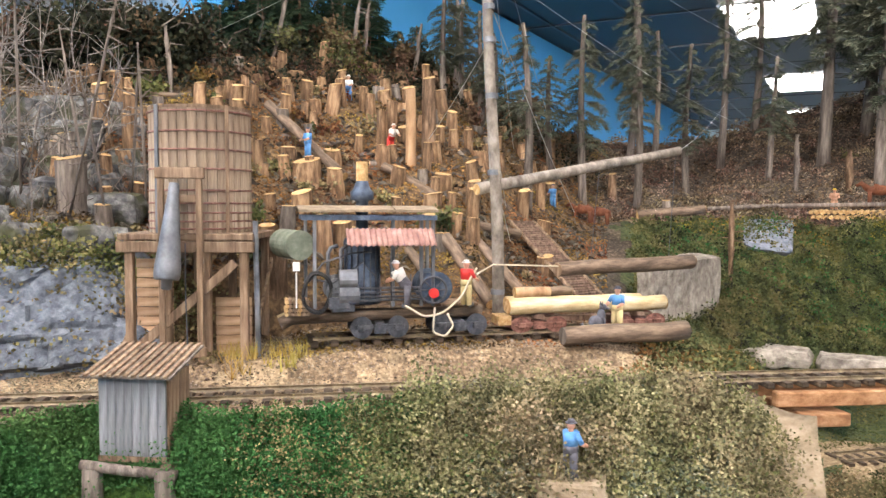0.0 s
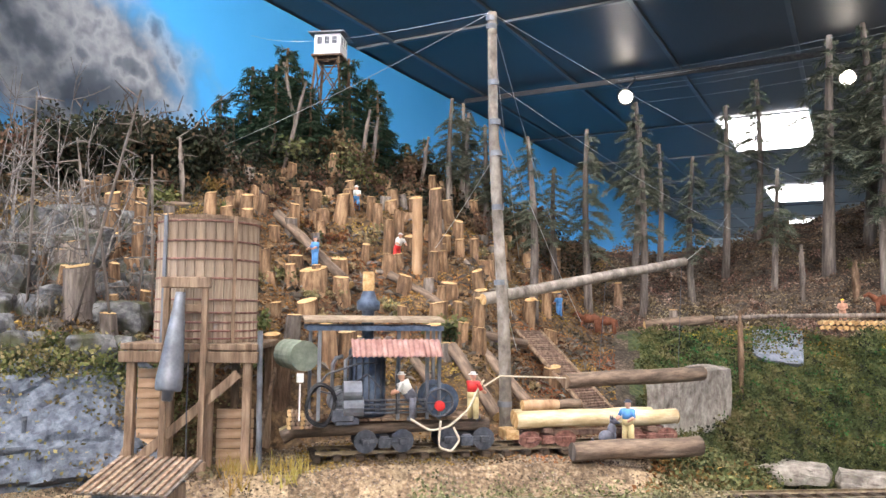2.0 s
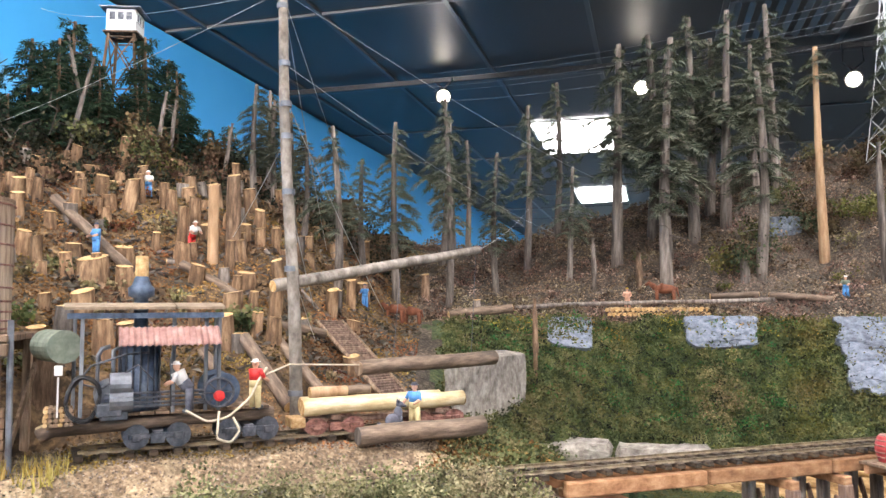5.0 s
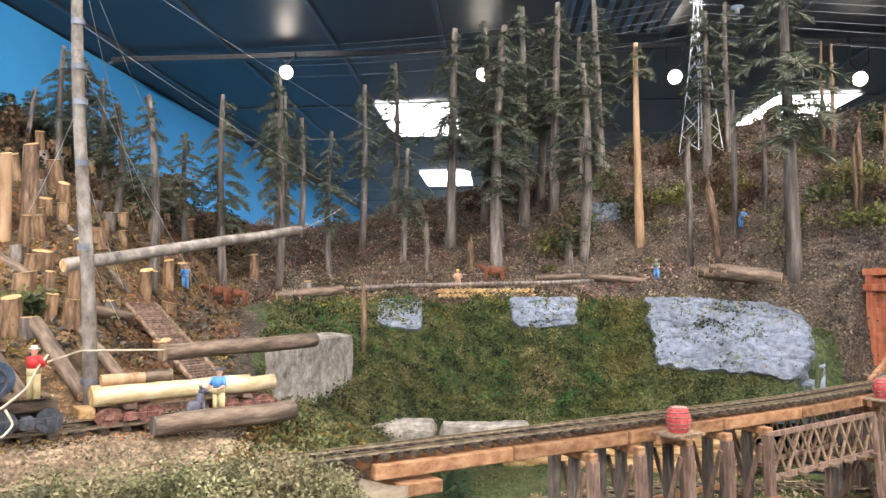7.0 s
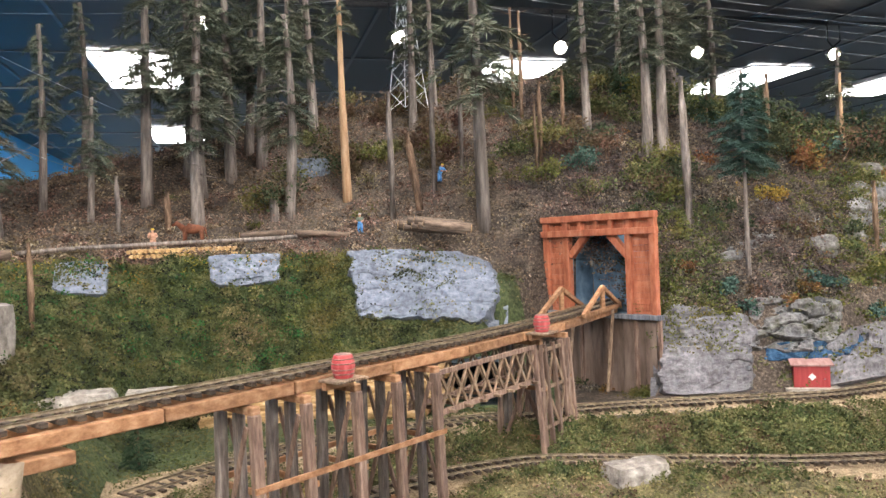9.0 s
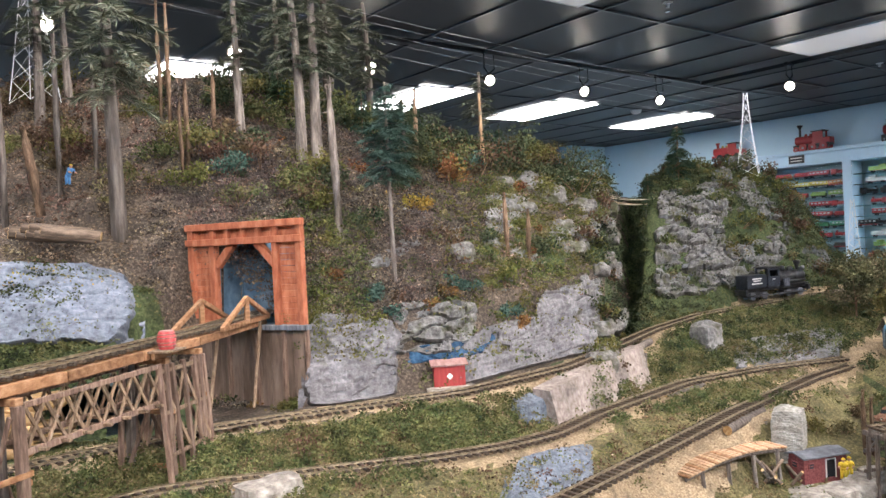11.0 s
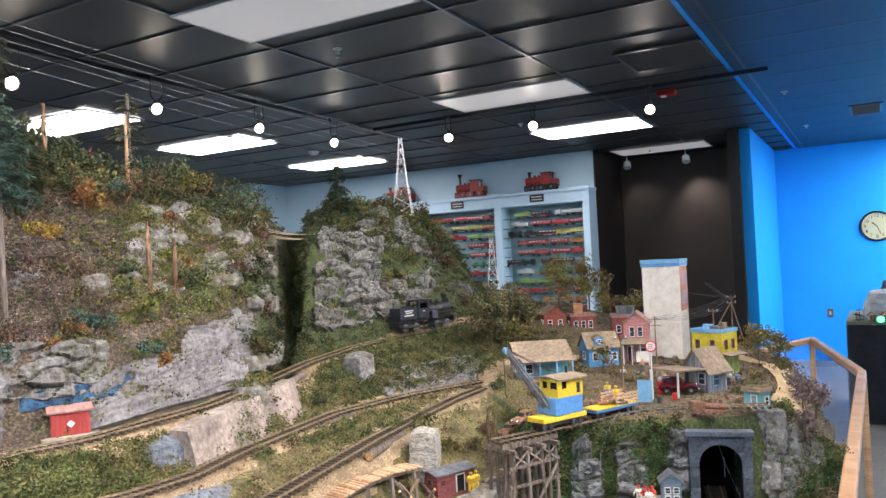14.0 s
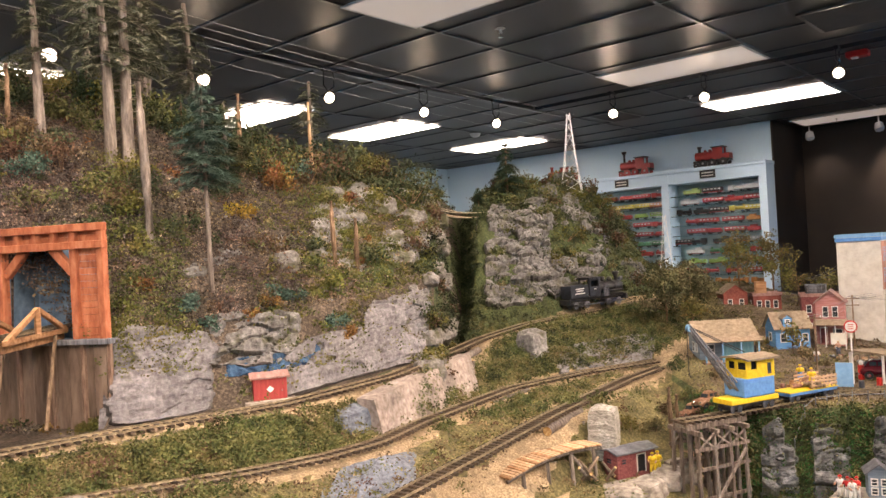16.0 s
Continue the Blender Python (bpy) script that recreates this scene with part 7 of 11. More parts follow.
# king-post frames at the portal end
for s, f0, f1 in ((-0.034, 0.80, 0.99), (0.036, 0.76, 0.96)):
    (p0, a0), (p1, a1) = on_main(f0), on_main(f1)
    n = Vector((-math.sin(radians(a0)), math.cos(radians(a0)), 0)) * s
    A, B_ = Vector((p0[0], p0[1], DZ)) + n, Vector((p1[0], p1[1], DZ)) + n
    C = (A + B_) / 2 + Vector((0, 0, 0.046))
    for a_, b_ in ((A, C), (C, B_), (A, B_), ((A + B_) / 2, C)):
        bm = bmx()
        beam(bm, a_, b_, 0.008, 0.009)
        part("king_post_frame", bm, M_orange, trestle)
    for a_, b_ in ((A + (B_ - A) * .8, A + (B_ - A) * .55 - Vector((0, 0, 0.165))),):
        bm = bmx()
        beam(bm, a_, b_, 0.005, 0.006)
        part("prop", bm, M_oldwood, trestle)


M_barrel = mat("barrel_red", [(0.30, 0.035, 0.035), (0.42, 0.06, 0.06), (0.50, 0.12, 0.11)], 0.008, rough=0.6, bump=0.2, stretch=(1, 1, .2))


def barrel(f, s, label):
    """A water barrel on its small platform beside the track."""
    p, a = on_main(f)
    n = Vector((-math.sin(radians(a)), math.cos(radians(a)), 0)) * s
    c = Vector((p[0], p[1], DZ - 0.004)) + n
    pl = thing("barrel_platform", "small plank platform on the trestle side", "platform", Matrix.Translation(c) @ pose(0, 0, 0, 0, 0, a))
    for i in range(6):
        bm = bmx()
        box(bm, (-0.020 + i * 0.008, 0, -0.002), (0.0072, 0.036, 0.003), bevel=0.0004)
        part("plank", bm, M_oldwood, pl)
    bm = bmx()
    box(bm, (0, 0.010, -0.008), (0.044, 0.006, 0.009))
    part("bearer", bm, M_orange, pl)
    ob = thing("water_barrel", label, "barrel", Matrix.Translation(c))
    bm = bmx()
    lathe(bm, [(0.0105, 0), (0.0128, 0.007), (0.0140, 0.0135), (0.0128, 0.020), (0.0108, 0.026), (0.0095, 0.0265), (0.0095, 0.024)], 20)
    part("cask", bm, M_barrel, ob, smooth=False)
    for z, r in ((0.005, 0.0126), (0.010, 0.0140), (0.017, 0.0140), (0.022, 0.0126)):
        bm = bmx()
        lathe(bm, [(r, z - 0.0008), (r + 0.0004, z), (r, z + 0.0008)], 20)
        part("hoop", bm, M_rust, ob)
    bm = bmx()
    lathe(bm, [(0.0098, 0.0255), (0.0098, 0.0275), (0.004, 0.028)], 16)
    part("lid", bm, M_roofpink, ob)
    return ob


barrel(0.288, -0.052, "red-painted wooden fire barrel on the trestle")
barrel(0.645, -0.046, "faded red wooden fire barrel on the trestle")

# ---- tunnel portal of red timber ----
PT = pose(1.846, 2.335, 1.447, 0, 0, -62.7)
portal = thing("tunnel_portal", "red timber tunnel portal with boarded wings", "tunnel portal", PT)
W, Ht, OW, OH = 0.285, 0.214, 0.150, 0.170
for sx in (-1, 1):
    for i in range(17):
        bm = bmx()
        box(bm, (sx * (W / 2 + OW / 2) / 2, 0, 0.006 + i * 0.0122), ((W - OW) / 2, 0.010, 0.0116), bevel=0.0006)
        part("board", bm, M_brick, portal)
    for x in (sx * (W / 2 - 0.004), sx * (OW / 2 + 0.006)):
        bm = bmx()
        box(bm, (x, -0.008, Ht / 2), (0.014, 0.012, Ht), bevel=0.001)
        part("post", bm, M_brick, portal)
    bm = bmx()
    beam(bm, (sx * OW / 2, -0.002, OH - 0.045), (sx * (OW / 2 - 0.045), -0.002, OH + 0.002), 0.014, 0.016)
    part("corner_brace", bm, M_brick, portal)
for z, h in ((OH + 0.006, 0.014), (Ht - 0.006, 0.014)):
    bm = bmx()
    box(bm, (0, -0.010, z), (W + 0.012, 0.016, h), bevel=0.001)
    part("lintel", bm, M_brick, portal)
for i in range(3):
    bm = bmx()
    box(bm, (0, 0, OH + 0.018 + i * 0.010), (OW, 0.008, 0.0095), bevel=0.0006)
    part("board", bm, M_brick, portal)
for x in (-0.04, 0.0, 0.04):
    bm = bmx()
    box(bm, (x, -0.009, (OH + Ht) / 2), (0.009, 0.012, Ht - OH - 0.01), bevel=0.0006)
    part("stud", bm, M_brick, portal)
# lined bore behind the portal: walls, roof and floor of pale blue-grey
bm = bmx()
prof = [(-OW / 2 - .003, 0.0), (-OW / 2 - .003, OH - 0.05), (-OW / 2 + 0.040, OH + 0.012), (OW / 2 - 0.040, OH + 0.012), (OW / 2 + .003, OH - 0.05), (OW / 2 + .003, 0.0)]
r0 = [bm.verts.new((x, 0.006, z)) for x, z in prof]
r1 = [bm.verts.new((x, 0.08, z)) for x, z in prof]
for k in range(5):
    bm.faces.new((r0[k], r0[k + 1], r1[k + 1], r1[k]))
bm.faces.new((r0[5], r0[0], r1[0], r1[5]))
bm.faces.new(r1)
M_bore = mat("tunnel_lining", [(0.05, 0.09, 0.13), (0.12, 0.20, 0.28), (0.22, 0.32, 0.40)], 0.05, bump=0.3, big=0.3)
part("bore", bm, M_bore, portal)
# the plank wall below it
M_wallplank = mat("brown_wall_planks", [(0.085, 0.058, 0.043), (0.15, 0.105, 0.080), (0.22, 0.16, 0.125)], 0.02, bump=0.4, stretch=(1, 1, 0.2), rand=0.2, big=.2)
wall = thing("plank_retaining_wall", "tall brown plank retaining wall under the portal", "retaining wall", pose(1.842, 2.325, 1.285, 0, 0, -62.7))
for i in range(11):
    bm = bmx()
    box(bm, (-0.142 + i * 0.0262, random.uniform(-.001, .001), 0.080), (0.0255, 0.008, 0.160), bevel=0.0008)
    part("plank", bm, M_wallplank, wall)
for x in (-0.145, -0.05, 0.02, 0.09, 0.146):
    bm = bmx()
    box(bm, (x, -0.008, 0.080), (0.007, 0.008, 0.164), bevel=0.0006)
    part("batten", bm, M_trestle, wall)
bm = bmx()
box(bm, (0, -0.006, 0.162), (0.300, 0.020, 0.010), bevel=0.001)
part("cap", bm, M_greyboard, wall)

# hollow in the bank; its darkness is put into a near-black rock colour
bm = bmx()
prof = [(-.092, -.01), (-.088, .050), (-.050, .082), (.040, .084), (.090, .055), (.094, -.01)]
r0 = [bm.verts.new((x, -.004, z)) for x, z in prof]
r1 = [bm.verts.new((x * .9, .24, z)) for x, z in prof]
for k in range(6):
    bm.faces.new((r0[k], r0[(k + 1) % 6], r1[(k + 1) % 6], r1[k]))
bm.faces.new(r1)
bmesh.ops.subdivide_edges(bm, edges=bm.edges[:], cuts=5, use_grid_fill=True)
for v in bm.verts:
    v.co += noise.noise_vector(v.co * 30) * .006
M_hollowdark = mat("dark_hollow_rock", [(0.010, 0.016, 0.018), (0.024, 0.036, 0.040), (0.06, 0.075, 0.08)], 0.012, bump=0.8, big=0.3)
hollow = part("rock_hollow", bm, M_hollowdark, None)
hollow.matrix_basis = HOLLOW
tagged(hollow, label="rough rock hollow behind the valley track, darkness put into its colour", category="tunnel")
M_gold = mat("golden_ledge", [(0.15, 0.085, 0.035), (0.30, 0.185, 0.08), (0.45, 0.31, 0.16)], 0.012, bump=0.8, stretch=(.4, 1, 1.6), big=0.3, bumpd=.004)
for row in range(4):
    for k in range(5):
        b = 5.0 + 2.9 * k + 1.3 * (row % 2) + random.uniform(-.4, .4)
        z = 1.312 + .0215 * row
        if z > 1.318 + (b - 5) * .0048 + .012:
            continue
        r = 1.470 + .012 * row
        rock("golden_ledge", (OX + r * math.sin(radians(b)), OY + r * math.cos(radians(b)), z), (random.uniform(.045, .075), .030, .0105), M_gold, "golden sandstone ledge in the bank behind the trestle", -b + random.uniform(-5, 5), .16)
# abutment of the near bank: plaster slope and stone
bm = bmx()
top_ = [(0.868, 1.535, 1.452), (0.930, 1.500, 1.452), (0.962, 1.285, 1.345), (0.905, 1.285, 1.35)]
va = [bm.verts.new(q) for q in top_]
vb = [bm.verts.new((x, y, 1.22)) for x, y, z in top_]
bm.faces.new(va)
bm.faces.new(vb[::-1])
for k in range(4):
    bm.faces.new((va[k], vb[k], vb[(k + 1) % 4], va[(k + 1) % 4]))
bmesh.ops.subdivide_edges(bm, edges=bm.edges[:], cuts=7, use_grid_fill=True)
for v in bm.verts:
    v.co += Vector((noise.noise(v.co * 25), noise.noise(v.co * 25 + Vector((5, 5, 5))), noise.noise(v.co * 30 + Vector((1, 7, 2))))) * 0.006
M_tan = mat("tan_plaster", [(0.15, 0.11, 0.07), (0.24, 0.185, 0.125), (0.34, 0.275, 0.20)], 0.02, bump=0.6, big=0.25)
tagged(part("abutment", bm, M_tan, None, smooth=True), label="sloping tan plaster wing wall at the bridge end", category="retaining wall")
rock("bank_rock", (0.965, 1.435, 1.375), (0.016, 0.050, 0.024), M_paleface, "white plaster lump beside the bridge end", -35, 0.2)
bm = bmx()
p, a = on_main(0.035)
box(bm, (0, 0, 0), (0.045, 0.070, 0.012), pose(p[0], p[1], DZ - 0.028, 0, 0, a), bevel=0.001)
tagged(part("bridge_seat", bm, M_orange, None), label="orange timber seat under the bridge end", category="beam")
rock("fallen_stone", (0.656, 1.398, 1.470), (0.006, 0.005, 0.005), M_whiterock, "small pale stone beside the main track", 0, 0.3, sub=2)

# ---- outhouse on log stilts in the foreground ----
def outhouse():
    ob = thing("outhouse", "grey plank outhouse with a tin-striped roof on log stilts", "shed", pose(0.484, 1.176, 1.449, 0, 0, 23))
    Wd, Dp, H0, H1 = 0.046, 0.040, 0.062, 0.052
    bm = bmx()
    box(bm, (0, 0, 0), (0.0062, 0.0025, 0.060), bevel=0.0003)
    front = put(bm, "board", M_greyboard)
    bm = bmx()
    box(bm, (0, 0, 0), (0.0062, 0.0025, 0.058), bevel=0.0003)
    side = put(bm, "board", M_oldwood)
    for i in range(8):
        for y, r in ((-Dp / 2, 0), (Dp / 2, 0)):
            o = new("board", front)
            o.parent = ob
            o.matrix_basis = pose(-Wd / 2 + 0.003 + i * 0.0063, y + random.uniform(-.0003, .0003), 0.030)
    for i in range(6):
        for x in (-Wd / 2 - 0.0005, Wd / 2 + 0.004):
            o = new("board", side)
            o.parent = ob
            o.matrix_basis = pose(x, -Dp / 2 + 0.005 + i * 0.0062, 0.030, 0, 0, 90)
    bm = bmx()
    box(bm, (0, 0, 0), (0.068, 0.062, 0.0016), pose(0, 0.004, 0.0652, 12, 0, 0))
    roof_ = part("roof", bm, M_greybark, ob, "brown slatted lean-to roof")
    for i in range(11):
        bm = bmx()
        box(bm, (0, 0, 0.0012), (0.0030, 0.063, 0.0020), pose(-0.030 + i * 0.0060, 0.004, 0.0655, 12, 0, 0), bevel=.0003)
        part("batten", bm, M_oldwood, roof_)
    bm = bmx()
    box(bm, (0.002, 0, -0.002), (0.052, 0.044, 0.004))
    part("floor", bm, M_oldwood, ob)
    bm = bmx()
    tube(bm, [(-0.032, -0.030, -0.004), (0.0, -0.031, -0.007), (0.038, -0.029, -0.010)], 0.0040, 8)
    part("log_sill", bm, M_greybark, ob, smooth=True)
    bm = bmx()
    tube(bm, [(0.028, -0.026, -0.008), (0.034, 0.0, -0.006), (0.036, 0.03, -0.004)], 0.0048, 8)
    part("log_sill", bm, M_log, ob, smooth=True)
    for x in (-0.024, 0.030):
        bm = bmx()
        cyl(bm, (x, -0.030, -0.05), (x, -0.030, -0.006), 0.0078, 0.0070, 10)
        part("log_stilt", bm, M_greybark, ob, smooth=True)


outhouse()
rock("boulder", (0.776, 1.306, ground(0.776, 1.306) + .004), (.026, .018, .015), M_tan, "flat tan rock under the figure on the bank", 20, .15)
figure(Vector((0.776, 1.306, ground(0.776, 1.306) + .017)), 150, M_blue, M_grey, M_grey, "small figure in blue shirt and grey overalls with a stick")
bm = bmx()
cyl(bm, (0.764, 1.300, ground(0.764, 1.300)), (0.768, 1.298, ground(0.764, 1.3) + 0.027), 0.0008, None, 5)
tagged(part("walking_stick", bm, M_khaki, None), label="thin yellow stick held upright beside a small figure", category="stick")


# ---- steam locomotive ----
def locomotive(m):
    ob = thing("steam_locomotive", "black model logging steam locomotive with tender bunker", "locomotive", m)
    for x in (-0.078, 0.078):
        t = part("bogie", (lambda q: (box(q, (0, 0, 0.016), (0.088, 0.026, 0.014), bevel=0.002), box(q, (0, -0.020, 0.014), (0.082, 0.003, 0.006)), box(q, (0, 0.020, 0.014), (0.082, 0.003, 0.006)), q)[-1])(bmx()), M_iron, ob)
        t.matrix_basis = pose(x, 0, 0.004)
        for wx in (-0.026, 0.026):
            for y in (-0.0155, 0.0155):
                bm = bmx()
                lathe(bm, [(0.003, -0.002), (0.0115, -0.002), (0.0125, -0.001), (0.0125, 0.002), (0.003, 0.002)], 20, Matrix.Rotation(math.pi / 2, 4, "X"))
                w = part("wheel", bm, M_galv, t)
                w.matrix_basis = pose(wx, y, 0.0125)
    bm = bmx()
    box(bm, (0, 0, 0.037), (0.262, 0.030, 0.010), bevel=0.001)
    box(bm, (0.075, 0, 0.044), (0.120, 0.050, 0.004), bevel=0.0008)
    box(bm, (0.136, 0, 0.030), (0.010, 0.052, 0.018), bevel=0.001)
    box(bm, (-0.136, 0, 0.030), (0.010, 0.052, 0.018), bevel=0.001)
    part("frame", bm, M_iron, ob)
    bm = bmx()
    R = Matrix.Translation((0.005, 0, 0.070)) @ Matrix.Rotation(math.pi / 2, 4, "Y")
    lathe(bm, [(0.020, 0), (0.021, 0.03), (0.0205, 0.032), (0.0195, 0.034), (0.0195, 0.080), (0.0205, 0.081), (0.0205, 0.084), (0.0195, 0.085), (0.0195, 0.120), (0.0185, 0.123), (0.012, 0.126), (0.004, 0.127)], 24, R)
    part("boiler", bm, M_iron, ob, smooth=True)
    for x, pr in ((0.112, [(0.006, 0.086), (0.0065, 0.100), (0.009, 0.106), (0.0125, 0.116), (0.0115, 0.120), (0.006, 0.1215)]), (0.078, [(0.009, 0.086), (0.0095, 0.096), (0.0075, 0.102), (0.003, 0.104)]), (0.046, [(0.0075, 0.086), (0.008, 0.100), (0.006, 0.105), (0.002, 0.107)])):
        bm = bmx()
        lathe(bm, pr, 18, pose(x, 0, 0))
        part("stack" if x > 0.1 else "dome", bm, M_iron, ob, smooth=True)
    bm = bmx()
    cyl(bm, (0.128, 0, 0.094), (0.140, 0, 0.094), 0.006, 0.007, 12)
    part("headlamp", bm, M_galv, ob)
    # cab: walls with real openings
    M_cabblack = mat("blue_black_paint", [(0.008, 0.010, 0.014), (0.016, 0.020, 0.028), (0.035, 0.042, 0.055)], 0.01, rough=0.4, metal=0.2, bump=0.2)
    for y in (-0.026, 0.026):
        for c, d in (((-0.020, y, 0.060), (0.052, 0.002, 0.034)), ((-0.042, y, 0.090), (0.008, 0.002, 0.028)), ((0.002, y, 0.090), (0.008, 0.002, 0.028)), ((-0.020, y, 0.1015), (0.052, 0.0021, 0.006))):
            bm = bmx()
            box(bm, c, d)
            part("cab_side", bm, M_cabblack, ob)
    bm = bmx()
    box(bm, (0.006, 0, 0.085), (0.002, 0.052, 0.038))
    part("cab_front", bm, M_cabblack, ob)
    bm = bmx()
    box(bm, (-0.020, 0, 0.107), (0.066, 0.062, 0.004), bevel=0.0018)
    part("cab_roof", bm, M_iron, ob)
    bm = bmx()
    box(bm, (-0.092, 0, 0.064), (0.084, 0.052, 0.044), bevel=0.002)
    part("bunker", bm, M_cabblack, ob)
    bm = bmx()
    for y in (-0.0265, 0.0265):
        for z, w in ((0.074, 0.040), (0.067, 0.030), (0.058, 0.044)):
            box(bm, (-0.092, y, z), (w, 0.0006, 0.0032))
        box(bm, (-0.020, y * 1.02, 0.068), (0.012, 0.0006, 0.003))
    part("lettering_bars", bm, M_pale, ob)
    for y in (-0.024, 0.024):
        bm = bmx()
        cyl(bm, (0.02, y, 0.088), (0.125, y, 0.088), 0.0010, None, 6)
        cyl(bm, (0.03, y, 0.056), (0.12, y, 0.056), 0.0042, None, 10)
        part("rail_and_tank", bm, M_iron, ob)
    bm = bmx()
    for x in (0.022, 0.031, 0.040):
        cyl(bm, (x, -0.030, 0.040), (x, -0.030, 0.066), 0.0042, None, 10)
    cyl(bm, (-0.11, -0.030, 0.018), (0.12, -0.030, 0.018), 0.0018, None, 6)
    part("cylinders", bm, M_steel, ob)


locomotive(pose(3.645, 2.217, 1.3555, 0, -1.2, -15))


# ---- red section shed and east-side rocks ----
def hip_shed(name, label, m, w, d, h, mw, mr, over=0.006, pitch=0.35, diamond=True, ridge=True):
    ob = thing(name, label, "shed", m)
    bm = bmx()
    box(bm, (0, 0, h / 2), (w, d, h), bevel=.0006)
    part("wall", bm, mw, ob)
    bm = bmx()
    rz = h + d / 2 * pitch
    for s in (-1, 1):
        a = [(-w / 2 - over, s * (d / 2 + over), h - over * pitch), (w / 2 + over, s * (d / 2 + over), h - over * pitch), (w / 2 + over, 0, rz), (-w / 2 - over, 0, rz)]
        vs = [bm.verts.new(p) for p in a] + [bm.verts.new((p[0], p[1], p[2] + 0.003)) for p in a]
        for f in ((0, 1, 2, 3), (7, 6, 5, 4), (0, 4, 5, 1), (1, 5, 6, 2), (2, 6, 7, 3), (3, 7, 4, 0)):
            bm.faces.new([vs[i] for i in f])
    part("roof", bm, mr, ob)
    bm = bmx()
    for x in (-w / 2, w / 2):
        a = [bm.verts.new((x, -d / 2, h)), bm.verts.new((x, d / 2, h)), bm.verts.new((x, 0, rz))]
        bm.faces.new(a)
    part("gable", bm, mw, ob)
    if diamond:
        bm = bmx()
        box(bm, (0, 0, 0), (d * .2, 0.001, d * .2), pose(0, -d / 2 - 0.0016, h * .5, 0, 45, 0))
        part("diamond_mark", bm, M_pale, ob, "white diamond mark")
    return ob


hip_shed("section_shed", "small red shed with a faded flat-pitched roof", pose(2.185, 2.118, 1.300, 0, 0, -28), 0.066, 0.050, 0.046, mat("shed_red", [(0.24, 0.03, 0.03), (0.34, 0.055, 0.05)], 0.006, bump=0.3, stretch=(1, 1, .1)), M_roofpink, pitch=0.28)
bm = bmx()
box(bm, (0, 0, 0), (0.100, 0.085, 0.005), pose(2.185, 2.118, 1.2995, 0, 0, -28))
tagged(part("shed_base", bm, M_concrete, None), label="pale slab under the red shed", category="slab")


def crag(b, r, z, w, h, d, m_, lab, rz=None, amp=.30):
    x, y = OX + r * math.sin(radians(b)), OY + r * math.cos(radians(b))
    rock("rock_outcrop", (x, y, z), (w / 2, d / 2, h / 2), m_, lab, (-b if rz is None else rz) + random.uniform(-14, 14), amp * random.uniform(.7, 1.5), random.uniform(-34, -4))


def outcrop(label, b0, b1, u0, u1, m_, thr, amp=.020, cw=.050, ch=.028, seed=0, step=.0058, crack=1.0):
    """Ledges of broken rock that break through the slope: blocks with open joints, sunk where the earth covers them."""
    rm = (section((b0 + b1) / 2)[0][min(11, int(u0))])
    nb = max(6, int(radians(b1 - b0) * rm / step))
    length = 0.0
    R, Zs = section((b0 + b1) / 2)
    for k in range(int(u0), min(11, int(math.ceil(u1)))):
        length += math.hypot(R[k + 1] - R[k], Zs[k + 1] - Zs[k])
    nu = max(6, int(length / step))
    vs, fs = [], []
    for i in range(nb + 1):
        b = b0 + (b1 - b0) * i / nb
        R, Zs = section(b)
        sb, cb = math.sin(radians(b)), math.cos(radians(b))
        for j in range(nu + 1):
            u = u0 + (u1 - u0) * j / nu
            k = min(10, int(u))
            r, z = R[k] + (R[k + 1] - R[k]) * (u - k), Zs[k] + (Zs[k + 1] - Zs[k]) * (u - k)
            arc = radians(b) * rm
            w = Vector((arc * 9 + seed * 3.7, z * 11, seed * 1.9))
            mask = noise.noise(w) + .5 * noise.noise(w * 2.3) + thr
            du, dv = abs(2 * i / nb - 1), abs(2 * j / nu - 1)
            rim = (du ** 5 + dv ** 5) ** .2 + .10 * noise.noise(w * 2.1 + Vector((9, 2, 0))) + .07 * noise.noise(w * 6 + Vector((1, 8, 0)))
            mask -= max(0, rim - .76) * 16
            q = Vector((arc / cw + .35 * noise.noise(w * 3), z / ch + .35 * noise.noise(w * 2.7 + Vector((4, 4, 4))), seed))
            d, pts = noise.voronoi(q)
            tone = noise.cell(pts[0] * 5.3)
            gap = max(0.0, 1 - (d[1] - d[0]) / .16) ** .7
            tilt = (q - pts[0]).dot(Vector((noise.cell(pts[0] * 3.1), noise.cell(pts[0] * 7.7), 0)))
            f = noise.fractal(Vector((arc * 60, z * 60, seed)), 1.0, 2.0, 4)
            o = amp * max(-1.2, min(1, mask * 3)) + amp * crack * (.6 * tone + .5 * tilt - .55 * gap) + amp * .30 * f
            zz = z + o * .35
            rr = r - o * .94
            vs.append((OX + rr * sb, OY + rr * cb, zz))
    for i in range(nb):
        for j in range(nu):
            a_ = i * (nu + 1) + j
            p = CUT1 @ Vector(vs[a_])
            if not (abs(p.x) < .13 and p.y > -.03 and p.z < .20):
                fs.append((a_, a_ + 1, a_ + nu + 2, a_ + nu + 1))
    me = bpy.data.meshes.new("rock_outcrop")
    me.from_pydata(vs, [], fs)
    me.materials.append(m_)
    return tagged(new("rock_outcrop", me), label=label, category="rock outcrop")


